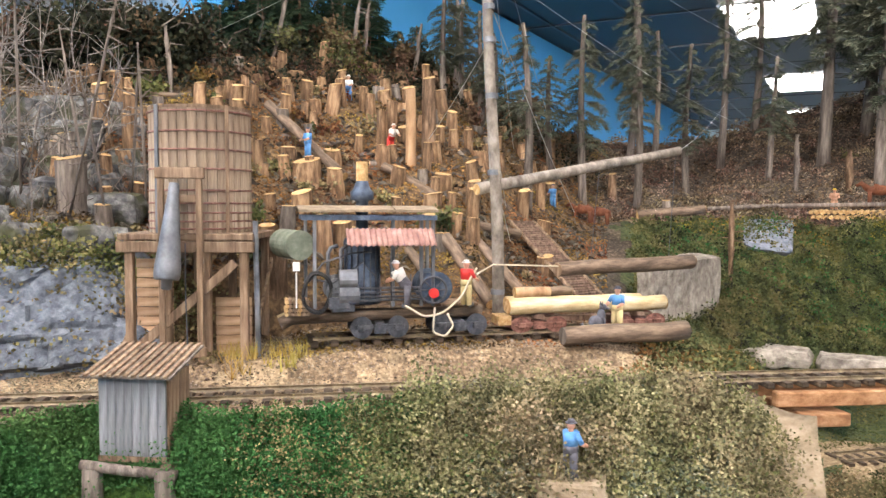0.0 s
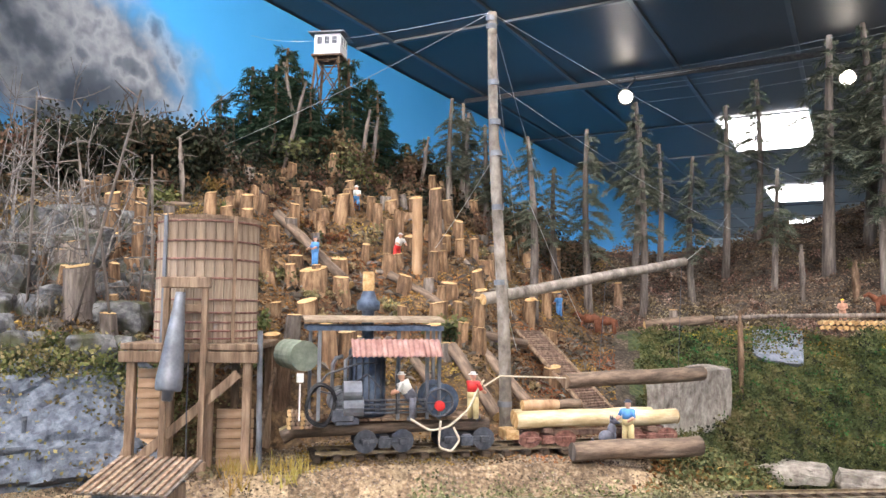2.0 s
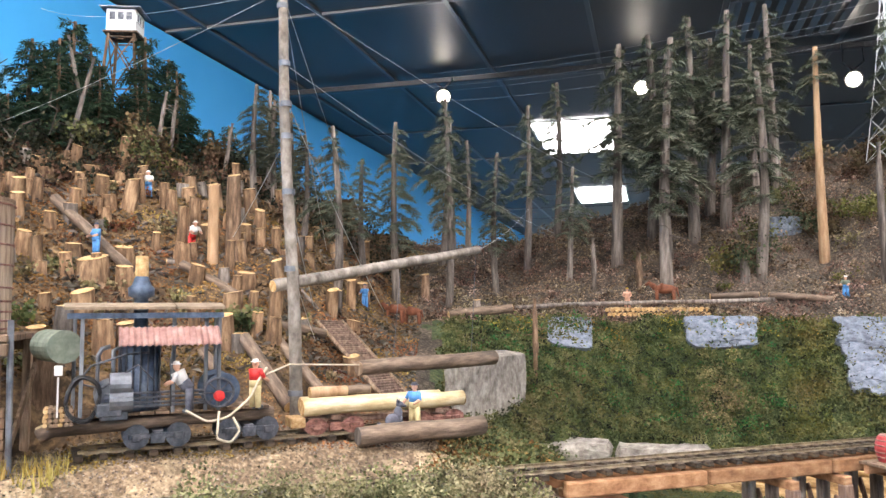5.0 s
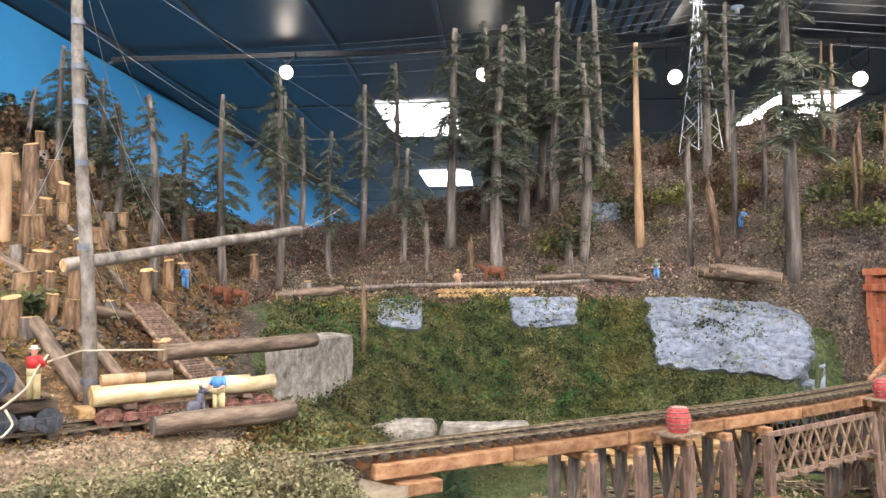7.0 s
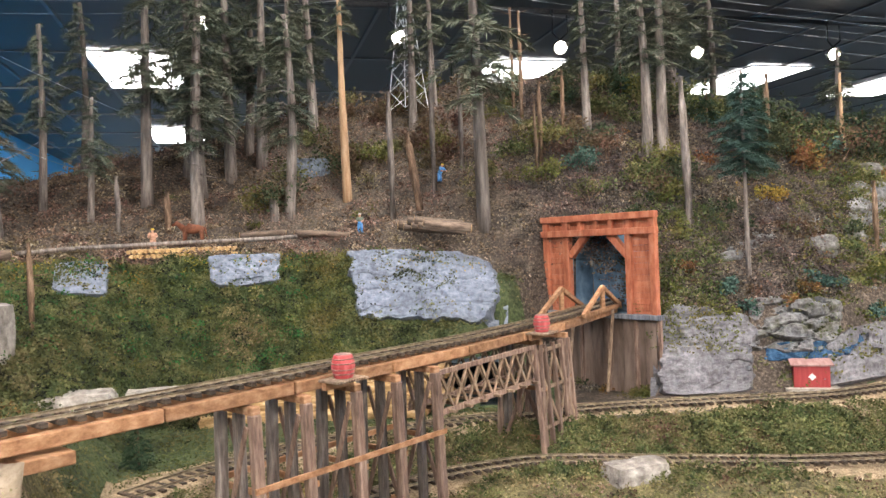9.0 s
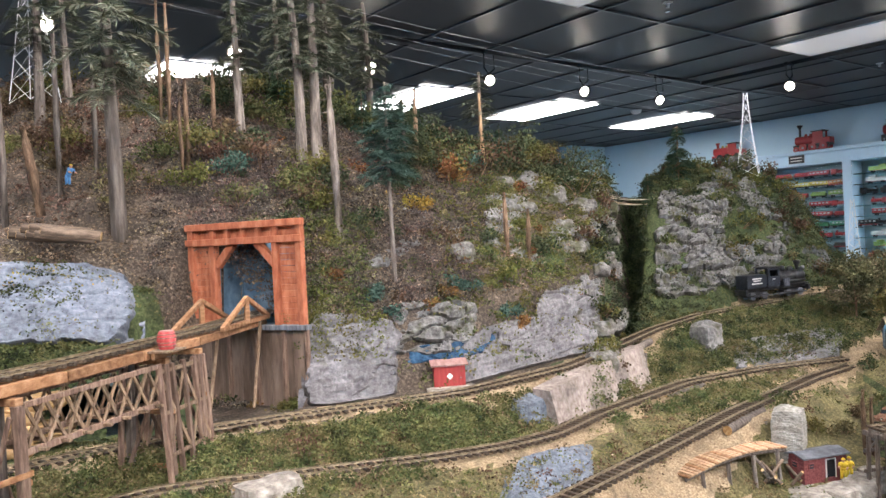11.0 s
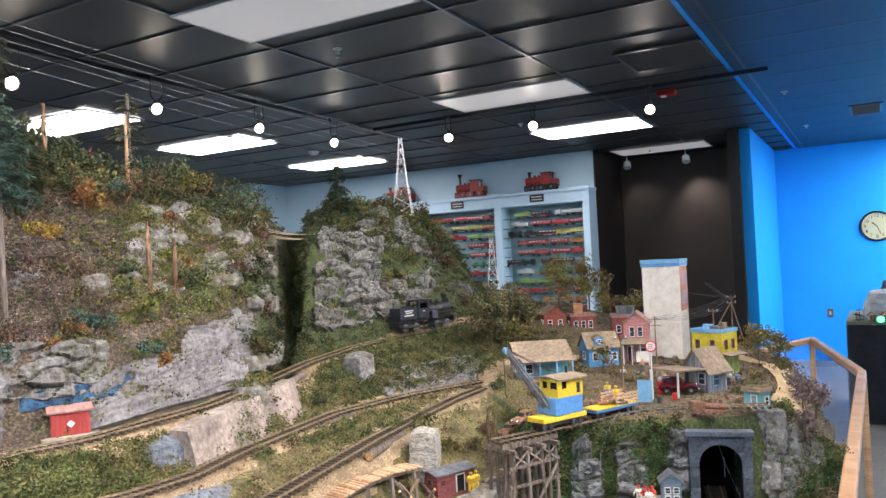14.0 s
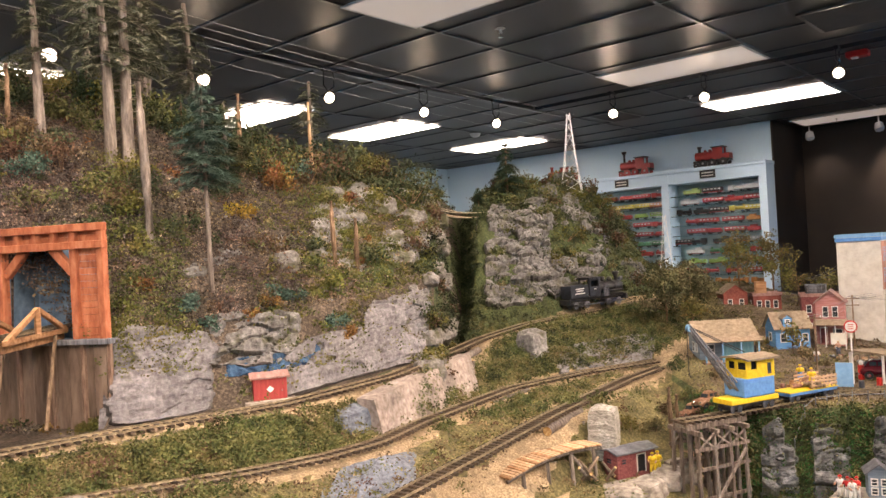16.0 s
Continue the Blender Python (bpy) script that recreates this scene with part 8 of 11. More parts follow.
M_lavender = mossy(mat("lavender_plaster", [(0.082, 0.075, 0.079), (0.140, 0.132, 0.137), (0.212, 0.20, 0.204)], 0.010, bump=0.8, big=0.3, bumpd=.002), .68)
outcrop("broad lavender-grey rock wall beside the plank wall", 33.6, 40.6, 5.75, 7.02, M_lavender, 1.3, .014, .10, .07, 1, .0048, .35)
outcrop("grey rock ledge above the red shed", 38.8, 45.6, 6.35, 7.15, M_whiterock, .75, .022, .055, .030, 2)
outcrop("pale rock wall behind the valley track", 43.4, 50.2, 5.85, 6.72, M_lavender, 1.0, .020, .095, .065, 3, .005, .6)
outcrop("pale rock wall at the mouth of the gorge", 48.0, 52.9, 5.85, 7.02, M_lavender, .95, .022, .095, .065, 4, .005, .6)
outcrop("grey ledges breaking through the mossy slope", 44.0, 52.6, 6.8, 9.9, M_whiterock, -.06, .020, .060, .032, 5)
outcrop("scattered grey rocks on the leafy slope", 36.0, 45.0, 7.1, 9.6, M_whiterock, -.34, .018, .050, .030, 6)
outcrop("stacked grey slabs of the east cliff", 54.8, 60.2, 6.25, 8.9, M_whiterock, .42, .024, .080, .034, 7, .0055, 1.2)
outcrop("grey slabs among ivy on the east cliff", 58.6, 63.4, 6.2, 9.4, M_whiterock, .16, .022, .060, .034, 8)
outcrop("low grey rocks in the growth beside the curve", 62.4, 67.2, 6.2, 9.0, M_rock, -.25, .018, .050, .032, 9)
outcrop("blue-grey rocks in the bank below the branch track", 46.5, 53.5, 2.0, 2.95, M_bluerock, .15, .014, .034, .030, 10, .004)
outcrop("pale stony bank below the valley track", 59.6, 66.8, 3.9, 4.55, M_lavender, .75, .016, .050, .030, 11)
M_cliffrock = mossy(mat("blue_grey_cliff_rock", [(0.055, 0.058, 0.062), (0.115, 0.118, 0.122), (0.20, 0.20, 0.20)], 0.012, bump=1.0, big=0.35, bumpd=0.003), .62)
for b0, b1, u0, u1, q in ((72.3, 74.9, 2.9, 3.75, 41), (72.6, 74.2, 3.4, 4.0, 42), (75.1, 77.6, 2.95, 3.98, 43), (78.4, 79.9, 3.25, 3.98, 44)):
    outcrop("weathered blue-grey rock half buried in the ivy of the town cliff", b0, b1, u0, u1, M_cliffrock, .22, .024, .060, .045, q, .0042, .8)
outcrop("grey rock ledges beside the stone portal", 83.4, 87.5, 2.8, 4.1, M_whiterock, .35, .020, .080, .085, 13, .0055, .6)
for b, r, z, w, h in ((84.2, 2.40, 1.13, .070, .11), (85.0, 2.44, 1.08, .060, .12), (84.0, 2.36, 1.03, .060, .07), (85.9, 2.50, 1.05, .060, .10)):
    crag(b, r, z, w, h, .04, M_whiterock, "tall pale rock face beside the stone portal", amp=.2)
outcrop("broad blue-white rock face above the trestle", 11.9, 23.9, 6.49, 7.14, M_paleface, 1.5, .016, .10, .035, 21, .0042, .28)
outcrop("pale squared rock in the ivy bank", -6.8, -3.0, 6.74, 7.09, M_paleface, 1.6, .016, .09, .05, 22, .0035, .22)
outcrop("pale rock ledge in the ivy bank", 2.7, 8.4, 6.78, 7.07, M_paleface, 1.5, .016, .08, .035, 23, .0035, .28)
outcrop("rough blue-grey rock wall behind the water tower", -68, -47.6, 3.95, 5.1, M_bluerock, 1.2, .010, .05, .05, 24, .004, .5)
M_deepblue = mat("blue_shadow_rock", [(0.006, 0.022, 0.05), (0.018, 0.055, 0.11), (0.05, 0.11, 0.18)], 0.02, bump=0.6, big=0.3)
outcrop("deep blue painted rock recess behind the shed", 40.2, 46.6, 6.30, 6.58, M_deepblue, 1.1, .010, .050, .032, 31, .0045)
crag(38.6, 2.0, 1.60, .055, .035, .03, M_whiterock, "pale boulder on the leafy slope")
for b, r, z, w, h in ((60.5, 3.30, 1.83, .07, .05), (59.4, 3.18, 1.77, .07, .06), (58.4, 3.12, 1.73, .07, .05)):
    crag(b, r, z, w, h, .06, M_rock, "large grey boulder of the east cliff", amp=.25)
# concrete retaining wall between the valley and branch tracks
bm = bmx()
A = [(2.315, 1.918), (2.505, 1.966), (2.66, 2.005), (2.76, 2.035)]
B_ = [(2.30, 1.935), (2.525, 2.010), (2.68, 2.055), (2.79, 2.09)]
T_ = (1.292, 1.303, 1.306, 1.310)
lo = [bm.verts.new((x, y, 1.20)) for x, y in A]
hi = [bm.verts.new((x, y, z)) for (x, y), z in zip(B_, T_)]
bk = [bm.verts.new((x, y + .05, z)) for (x, y), z in zip(B_, T_)]
for k in range(3):
    bm.faces.new((lo[k], lo[k + 1], hi[k + 1], hi[k]))
    bm.faces.new((hi[k], hi[k + 1], bk[k + 1], bk[k]))
for k in (0, 3):
    c_ = bm.verts.new((bk[k].co.x, bk[k].co.y, 1.20))
    bm.faces.new((lo[k], hi[k], bk[k], c_))
bmesh.ops.subdivide_edges(bm, edges=bm.edges[:], cuts=6, use_grid_fill=True)
for v in bm.verts:
    v.co += Vector((noise.noise(v.co * 30), noise.noise(v.co * 30 + Vector((4, 4, 4))), 0)) * 0.003
M_pinkplaster = mossy(mat("pinkish_plaster", [(0.14, 0.108, 0.092), (0.24, 0.196, 0.172), (0.34, 0.288, 0.258)], 0.012, bump=0.7, big=0.35, bumpd=.002), .70)
tagged(part("retaining_wall", bm, M_pinkplaster, None), label="pale plastered retaining wall below the valley track", category="retaining wall")
rock("rock_outcrop", (2.30, 1.985, 1.245), (0.06, 0.03, 0.03), M_bluerock, "blue-grey rocks in the grass below the track", 10)
rock("boulder", (1.665, 1.870, 1.250), (0.048, 0.026, 0.024), M_concrete, "flat white boulder beside the branch track", 5, .2)
rock("boulder", (2.745, 1.685, 1.165), (0.035, 0.03, 0.055), mat("cream_rock", [(0.17, 0.155, 0.13), (0.32, 0.30, 0.265), (0.46, 0.44, 0.40)], 0.010, bump=1.0, stretch=(1, 1, 2.5), bumpd=.005), "upright cream striated boulder below the yard track", 20, .2)
rock("rock_outcrop", (3.085, 2.100, 1.285), (0.040, 0.030, 0.050), M_whiterock, "pale rock under the track bank", 0)
for b, r, s, m_ in ((33.5, 2.0, .04, L_moss), (31.5, 1.85, .05, L_green), (29.5, 1.9, .045, L_ivy), (37.0, 2.10, .030, L_rust), (40.5, 2.25, .045, L_moss), (39.5, 1.80, .022, L_teal), (43.5, 1.93, .022, L_teal), (34.5, 1.76, .03, L_moss), (35.8, 1.80, .022, L_rust), (42.2, 1.86, .020, L_rust),
                    (45.5, 2.3, .04, L_moss), (47, 2.42, .03, L_rust), (46, 2.5, .04, L_moss), (48, 2.2, .02, L_rust), (48.5, 2.3, .018, L_rust), (49.5, 2.5, .035, L_moss), (44, 2.5, .05, L_ivy), (36, 2.32, .05, L_teal), (38, 2.38, .05, L_ivy), (41, 2.5, .04, L_moss), (51, 2.62, .03, L_moss), (27, 2.05, .05, L_green), (25, 2.1, .05, L_moss), (22, 1.95, .05, L_green)):
    o = shrub("bush", s, m_, "leafy bush on the rocky hillside", 300, .006)
    o.matrix_basis = Matrix.Translation(at(b, r, -.004))
for k in range(42):
    b = random.uniform(26, 52)
    R, _ = section(b)
    r = random.uniform(R[7], R[9])
    o = shrub("scrub_bush", random.uniform(.014, .030), random.choice((L_moss, L_shade, L_ivy, L_brownleaf, L_dry)), "low bush on the rocky hillside", 120, .0055)
    o.matrix_basis = Matrix.Translation(at(b, r, -.003))
for k in range(46):
    b = random.uniform(55.5, 68)
    R, _ = section(b)
    r = random.uniform(R[7] - .05, R[10])
    o = shrub("cliff_bush", random.uniform(.018, .038), random.choice((L_moss, L_ivy, L_ivy, L_dry)), "dark bush growing on the east cliff", 150, .006)
    o.matrix_basis = Matrix.Translation(at(b, r, -.003))
for k in range(36):
    b = random.uniform(-2, 24)
    R, _ = section(b)
    r = random.uniform(R[8], R[10])
    o = brush("dead_brush", random.uniform(.03, .05), "brown twigs and slash on the leafy slope", 24) if k % 2 else shrub("scrub_bush", random.uniform(.014, .03), random.choice((L_dry, L_ivy, L_moss)), "low bush on the leafy slope", 110, .005)
    o.matrix_basis = Matrix.Translation(at(b, r, -.003))
for b, r, h in ((56.8, 3.10, .20), (54.9, 3.0, .06), (63.5, 3.4, .05), (50.9, 2.75, .05), (48.5, 2.75, .05)):
    copy_thing(spruce[0], Matrix.Translation(at(b, r)) @ Matrix.Diagonal((max(.4, h / .2), max(.4, h / .2), h / .2, 1)))


# ---- power pylons and their lines ----
def pylon(c, h, w, label):
    ob = thing("power_pylon", label, "pylon", pose(*c, 0, 0, 25))
    lv = np.linspace(0, 1, 9)
    wid = lambda f: w * (1 - f) ** 1.3 + 0.006
    for sx in (-1, 1):
        for sy in (-1, 1):
            bm = bmx()
            tube(bm, [(sx * wid(f), sy * wid(f), f * h) for f in lv], 0.0012, 5)
            part("leg", bm, M_white, ob)
    for f0, f1 in zip(lv[:-1], lv[1:]):
        bm = bmx()
        a, b = wid(f0), wid(f1)
        for c_, s_ in ((1, 0), (0, 1), (-1, 0), (0, -1)):
            for k in (1, -1):
                cyl(bm, (c_ * a - s_ * a * k, s_ * a + c_ * a * k, f0 * h), (c_ * b + s_ * b * k, s_ * b - c_ * b * k, f1 * h), 0.0007, None, 4)
        part("lattice", bm, M_white, ob)
    for f in (0.70, 0.82, 0.93):
        bm = bmx()
        l = w * 0.75
        cyl(bm, (-l, 0, f * h), (l, 0, f * h), 0.0011, None, 5)
        cyl(bm, (-l, 0, f * h), (0, 0, f * h + h * .05), 0.0008, None, 4)
        cyl(bm, (l, 0, f * h), (0, 0, f * h + h * .05), 0.0008, None, 4)
        part("cross_arm", bm, M_white, ob)
    return ob


pylon((1.586, 3.0, 2.00), 0.46, 0.036, "tall white lattice power pylon behind the firs")
pylon((3.826, 2.395, 1.78), 0.31, 0.032, "white lattice power pylon on the east cliff")
pylon((4.262, 2.23, 1.35), 0.335, 0.032, "white lattice power pylon beside the curve")
for z, o in ((2.44, -.03), (2.44, .03), (2.39, -.03), (2.39, .03), (2.34, 0.0)):
    for a, b in (((1.586, 3.0), (3.826, 2.395)), ((1.586, 3.0), (0.2, 3.5))):
        bm = bmx()
        z2 = z - 0.36 if b[0] > 2 else z + .05
        tube(bm, [(a[0] + (b[0] - a[0]) * f, a[1] + (b[1] - a[1]) * f + o, z + (z2 - z) * f - .12 * f * (1 - f)) for f in np.linspace(0, 1, 12)], 0.00035, 4)
        tagged(part("power_line", bm, M_wire, None), label="thin grey power line strung between the pylons", category="wire", group="power lines")

# ---- the town on the cliff ----
M_cream = mat("cream_plaster", [(0.47, 0.435, 0.375), (0.56, 0.53, 0.465), (0.64, 0.61, 0.545)], 0.03, bump=0.2, big=0.12)
M_bluewall = mat("blue_clapboard", [(0.05, 0.17, 0.36), (0.08, 0.24, 0.46), (0.14, 0.32, 0.54)], 0.005, bump=0.5, stretch=(0.1, 0.1, 1))
M_slate = mat("slate_clapboard", [(0.10, 0.14, 0.18), (0.16, 0.21, 0.26), (0.24, 0.30, 0.35)], 0.005, bump=0.5, stretch=(0.1, 0.1, 1))
M_tealwall = mat("teal_boards", [(0.08, 0.24, 0.30), (0.14, 0.34, 0.40), (0.22, 0.42, 0.46)], 0.005, bump=0.4, stretch=(1, 1, 0.1))
M_pinkwall = mat("pink_boards", [(0.30, 0.11, 0.10), (0.40, 0.17, 0.155), (0.48, 0.25, 0.225)], 0.005, bump=0.4, stretch=(0.1, 0.1, 1))
M_maroon = mat("maroon_brick", [(0.10, 0.025, 0.025), (0.18, 0.05, 0.05), (0.26, 0.09, 0.08)], 0.004, bump=0.4)
M_redwall = mat("red_brick", [(0.13, 0.028, 0.022), (0.20, 0.050, 0.038), (0.27, 0.095, 0.072)], 0.004, bump=0.4, big=.35)
M_yellowwall = mat("yellow_stucco", [(0.38, 0.30, 0.025), (0.50, 0.40, 0.035), (0.58, 0.48, 0.07)], 0.006, bump=0.3, big=0.3)
M_limewall = mat("lime_stucco", [(0.20, 0.24, 0.05), (0.29, 0.33, 0.08), (0.36, 0.40, 0.12)], 0.006, bump=0.3, big=.3)
M_salmon = mat("salmon_front", [(0.34, 0.15, 0.11), (0.44, 0.22, 0.16)], 0.006, bump=0.2, big=.3)
M_skypaint = mat("light_blue_paint", [(0.13, 0.30, 0.50), (0.19, 0.38, 0.56)], 0.01, bump=0.1, big=.3)
M_pane = mat("dark_pane", [(0.02, 0.025, 0.03), (0.05, 0.06, 0.07)], 0.01, rough=0.15, bump=0.0)
M_carred = mat("maroon_car_paint", [(0.085, 0.006, 0.012), (0.12, 0.010, 0.016)], 0.02, rough=0.22, bump=0.0)
M_tyre = mat("tyre_rubber", [(0.015, 0.015, 0.016), (0.03, 0.03, 0.03)], 0.004, rough=0.8, bump=0.2)
M_chrome = mat("chrome", [(0.6, 0.6, 0.6), (0.75, 0.75, 0.75)], 0.01, rough=0.2, metal=0.9, bump=0.0)
M_stonegrey = mat("portal_stone", [(0.036, 0.045, 0.060), (0.062, 0.076, 0.098), (0.098, 0.115, 0.140)], 0.006, bump=0.5, big=.3, rand=0.2)
# near-black colour puts the tunnel's darkness onto the bore lining
M_void = mat("painted_darkness", [(0.003, 0.003, 0.0035), (0.006, 0.006, 0.007)], 0.02, rough=.95, bump=0.2)
M_dirt = mat("dirt_road", [(0.30, 0.20, 0.10), (0.42, 0.30, 0.17), (0.52, 0.40, 0.25)], 0.006, bump=0.5, big=0.2)


def house(name, label, m, w, d, h, mw, mr, pitch=0.6, over=0.008, gable_front=False, flat=False, openings=(), category="house", wall_label="", roof_label=""):
    """A small building: walls, a pitched or flat roof, and windows and doors set on its faces."""
    ob = thing(name, label, category, m)
    bm = bmx()
    box(bm, (0, 0, h / 2 - 0.01), (w, d, h + 0.02))
    rise = 0.0
    if not flat:
        span = w if gable_front else d
        rise = span / 2 * pitch
        if gable_front:
            tri = [(-w / 2, 0), (w / 2, 0), (0, rise)]
            a = [bm.verts.new((x, -d / 2, h + z)) for x, z in tri]
            b = [bm.verts.new((x, d / 2, h + z)) for x, z in tri]
        else:
            tri = [(-d / 2, 0), (d / 2, 0), (0, rise)]
            a = [bm.verts.new((-w / 2, y, h + z)) for y, z in tri]
            b = [bm.verts.new((w / 2, y, h + z)) for y, z in tri]
        bm.faces.new(a)
        bm.faces.new(b[::-1])
        for k in range(3):
            bm.faces.new((a[k], b[k], b[(k + 1) % 3], a[(k + 1) % 3]))
    part("wall", bm, mw, ob, wall_label)
    bm = bmx()
    if flat:
        box(bm, (0, 0, h + 0.002), (w + over, d + over, 0.004), bevel=0.0006)
        for s in (-1, 1):
            box(bm, (s * (w / 2 + over * .3), 0, h + 0.007), (0.003, d + over * .6, 0.008))
            box(bm, (0, s * (d / 2 + over * .3), h + 0.007), (w + over * .5, 0.003, 0.008))
        part("roof", bm, mr, ob, roof_label)
    else:
        for s in (-1, 1):
            if gable_front:
                q = [(s * (w / 2 + over), -d / 2 - over, h - over * pitch), (s * (w / 2 + over), d / 2 + over, h - over * pitch), (0, d / 2 + over, h + rise), (0, -d / 2 - over, h + rise)]
            else:
                q = [(-w / 2 - over, s * (d / 2 + over), h - over * pitch), (w / 2 + over, s * (d / 2 + over), h - over * pitch), (w / 2 + over, 0, h + rise), (-w / 2 - over, 0, h + rise)]
            vs = [bm.verts.new((x, y, z + 0.0008)) for x, y, z in q] + [bm.verts.new((x, y, z + 0.0036)) for x, y, z in q]
            for f in ((0, 1, 2, 3), (7, 6, 5, 4), (0, 4, 5, 1), (1, 5, 6, 2), (2, 6, 7, 3), (3, 7, 4, 0)):
                bm.faces.new([vs[i] for i in f])
        part("roof", bm, mr, ob, roof_label)
    for face, x, z, ow, oh, kind, mt in openings:
        F = {"f": pose(0, -d / 2, 0), "b": pose(0, d / 2, 0, 0, 0, 180), "l": pose(-w / 2, 0, 0, 0, 0, -90), "r": pose(w / 2, 0, 0, 0, 0, 90)}[face]
        bm = bmx()
        box(bm, (x, -0.0004, z), (ow, 0.0012, oh), F)
        o = part(kind, bm, mt if kind == "door" else M_pane, ob)
        bm = bmx()
        for s in (-1, 1):
            box(bm, (x + s * (ow / 2 + 0.0006), -0.0011, z), (0.0018, 0.0026, oh + 0.003), F)
            if kind == "window":
                box(bm, (x, -0.0012, z + s * (oh / 2 + 0.0006)), (ow, 0.0028, 0.0018), F)
            else:
                box(bm, (x, -0.0012, z + oh / 2 + 0.0006), (ow, 0.0028, 0.0018), F)
        if kind == "window":
            box(bm, (x, -0.0010, z), (ow, 0.0020, 0.0009), F)
        part("frame", bm, mt if kind == "window" else M_pale, o)
    return ob


def tz(x, y):
    return ground(x, y)


# grey house with a porch
g = house("porch_house", "slate-grey clapboard house with a tan roof and open porch", pose(3.43, 1.69, tz(3.43, 1.69), 0, 0, -52), .150, .110, .072, M_slate, M_rooftan, .62, .012,
          openings=(("f", -.045, .034, .020, .026, "window", M_pale), ("f", 0.0, .028, .018, .050, "door", M_tealwall), ("f", .045, .034, .020, .026, "window", M_pale), ("l", 0, .036, .020, .026, "window", M_pale), ("l", .03, .036, .014, .022, "window", M_pale)))
bm = bmx()
box(bm, (0, 0, 0), (.160, .052, .003), pose(.004, -.083, .064, 12, 0, 0), bevel=.0004)
part("porch_roof", bm, M_rooftan, g)
for x in (-.070, -.025, .025, .072):
    bm = bmx()
    cyl(bm, (x, -.104, -.01), (x, -.104, .060), .0024, None, 6)
    part("porch_post", bm, M_skypaint, g)
bm = bmx()
box(bm, (0, -.082, .001), (.152, .050, .004))
part("porch_floor", bm, M_oldwood, g)
bm = bmx()
box(bm, (.030, -.0567, .034), (.085, .002, .060))
part("porch_front", bm, M_tealwall, g, "teal boarded porch front")
# blue house with a dormer
g = house("cottage", "bright blue cottage with a tan roof and small dormer", pose(3.715, 1.595, tz(3.715, 1.595), 0, 0, -52), .100, .085, .062, M_bluewall, M_rooftan, .95, .008,
          openings=(("f", -.028, .030, .016, .024, "window", M_pale), ("f", .012, .026, .016, .044, "door", M_blue), ("l", 0, .032, .018, .024, "window", M_pale), ("f", .036, .030, .014, .022, "window", M_pale)))
dm = house("dormer", "small blue dormer", pose(-.015, -.028, .068), .026, .034, .020, M_bluewall, M_rooftan, .8, .003, True, openings=(("f", 0, .011, .012, .011, "window", M_pale),))
del dm["label"], dm["category"]
dm.parent = g
# red brick stores behind
house("brick_store", "small red brick store with a peaked roof among trees", pose(4.10, 1.905, tz(4.10, 1.905) - .055, 0, 0, -55), .085, .10, .085, M_redwall, M_rooftan, .7, .006, True,
      openings=(("f", -.02, .05, .014, .024, "window", M_pale), ("f", .02, .05, .014, .024, "window", M_pale), ("l", 0, .05, .014, .024, "window", M_pale), ("l", .03, .05, .014, .024, "window", M_pale)))
house("brick_store", "red brick store with a flat roof and boxy tower", pose(4.14, 1.80, tz(4.14, 1.80) - .045, 0, 0, -60), .095, .08, .075, M_redwall, M_roofpink, flat=True,
      openings=(("f", -.028, .045, .014, .026, "window", M_pale), ("f", .0, .045, .014, .026, "window", M_pale), ("f", .028, .045, .014, .026, "window", M_pale), ("l", 0, .045, .016, .026, "window", M_pale)))
bm = bmx()
box(bm, (0, 0, .022), (.036, .036, .044), bevel=.0006)
ob = part("roof_tower", bm, M_orange, None, smooth=False)
ob.matrix_basis = pose(4.14, 1.815, tz(4.14, 1.80) + .036, 0, 0, -60)
tagged(ob, label="square brown wooden box tower on the store roof", category="roof tower")
# maroon block with a water tub on top
house("brick_block", "dark maroon brick block with a flat roof", pose(4.03, 1.585, 1.215, 0, 0, -70), .115, .09, .150, M_maroon, M_roofpink, flat=True,
      openings=tuple(("f", x, z, .014, .024, "window", M_pale) for x in (-.036, 0, .036) for z in (.05, .11)))
tub = thing("roof_tank", "grey wooden water tub on a rooftop", "water tank", pose(4.05, 1.60, 1.370))
bm = bmx()
lathe(bm, [(.030, 0), (.032, .002), (.034, .030), (.034, .032), (.031, .032), (.030, .024)], 20)
part("tub_wall", bm, M_greyboard, tub)
for z in (.006, .016, .026):
    bm = bmx()
    lathe(bm, [(.0318 + z * .07, z - .0008), (.0328 + z * .07, z), (.0318 + z * .07, z + .0008)], 20)
    part("hoop", bm, M_steel, tub)
# pink gabled house
g = house("gabled_store", "pink gabled wooden store with cream porch roof", pose(3.835, 1.50, tz(3.83, 1.50), 0, 0, -78), .080, .10, .128, M_pinkwall, M_roofpink, .85, .007, True,
          openings=(("f", -.013, .100, .014, .030, "window", M_pale), ("f", .013, .100, .014, .030, "window", M_pale), ("f", -.020, .028, .018, .046, "door", M_maroon), ("f", .018, .032, .024, .030, "window", M_pale), ("l", 0, .10, .014, .026, "window", M_pale)))
bm = bmx()
box(bm, (0, 0, 0), (.092, .055, .003), pose(0, -.074, .070, 14, 0, 0), bevel=.0004)
part("porch_roof", bm, M_rooftan, g)
for x in (-.040, -.013, .013, .040):
    bm = bmx()
    cyl(bm, (x, -.096, -.01), (x, -.096, .066), .0020, None, 6)
    part("porch_post", bm, M_pale, g)
bm = bmx()
box(bm, (.02, -.0995, .024), (.040, .002, .034))
part("shop_board", bm, M_cream, g)
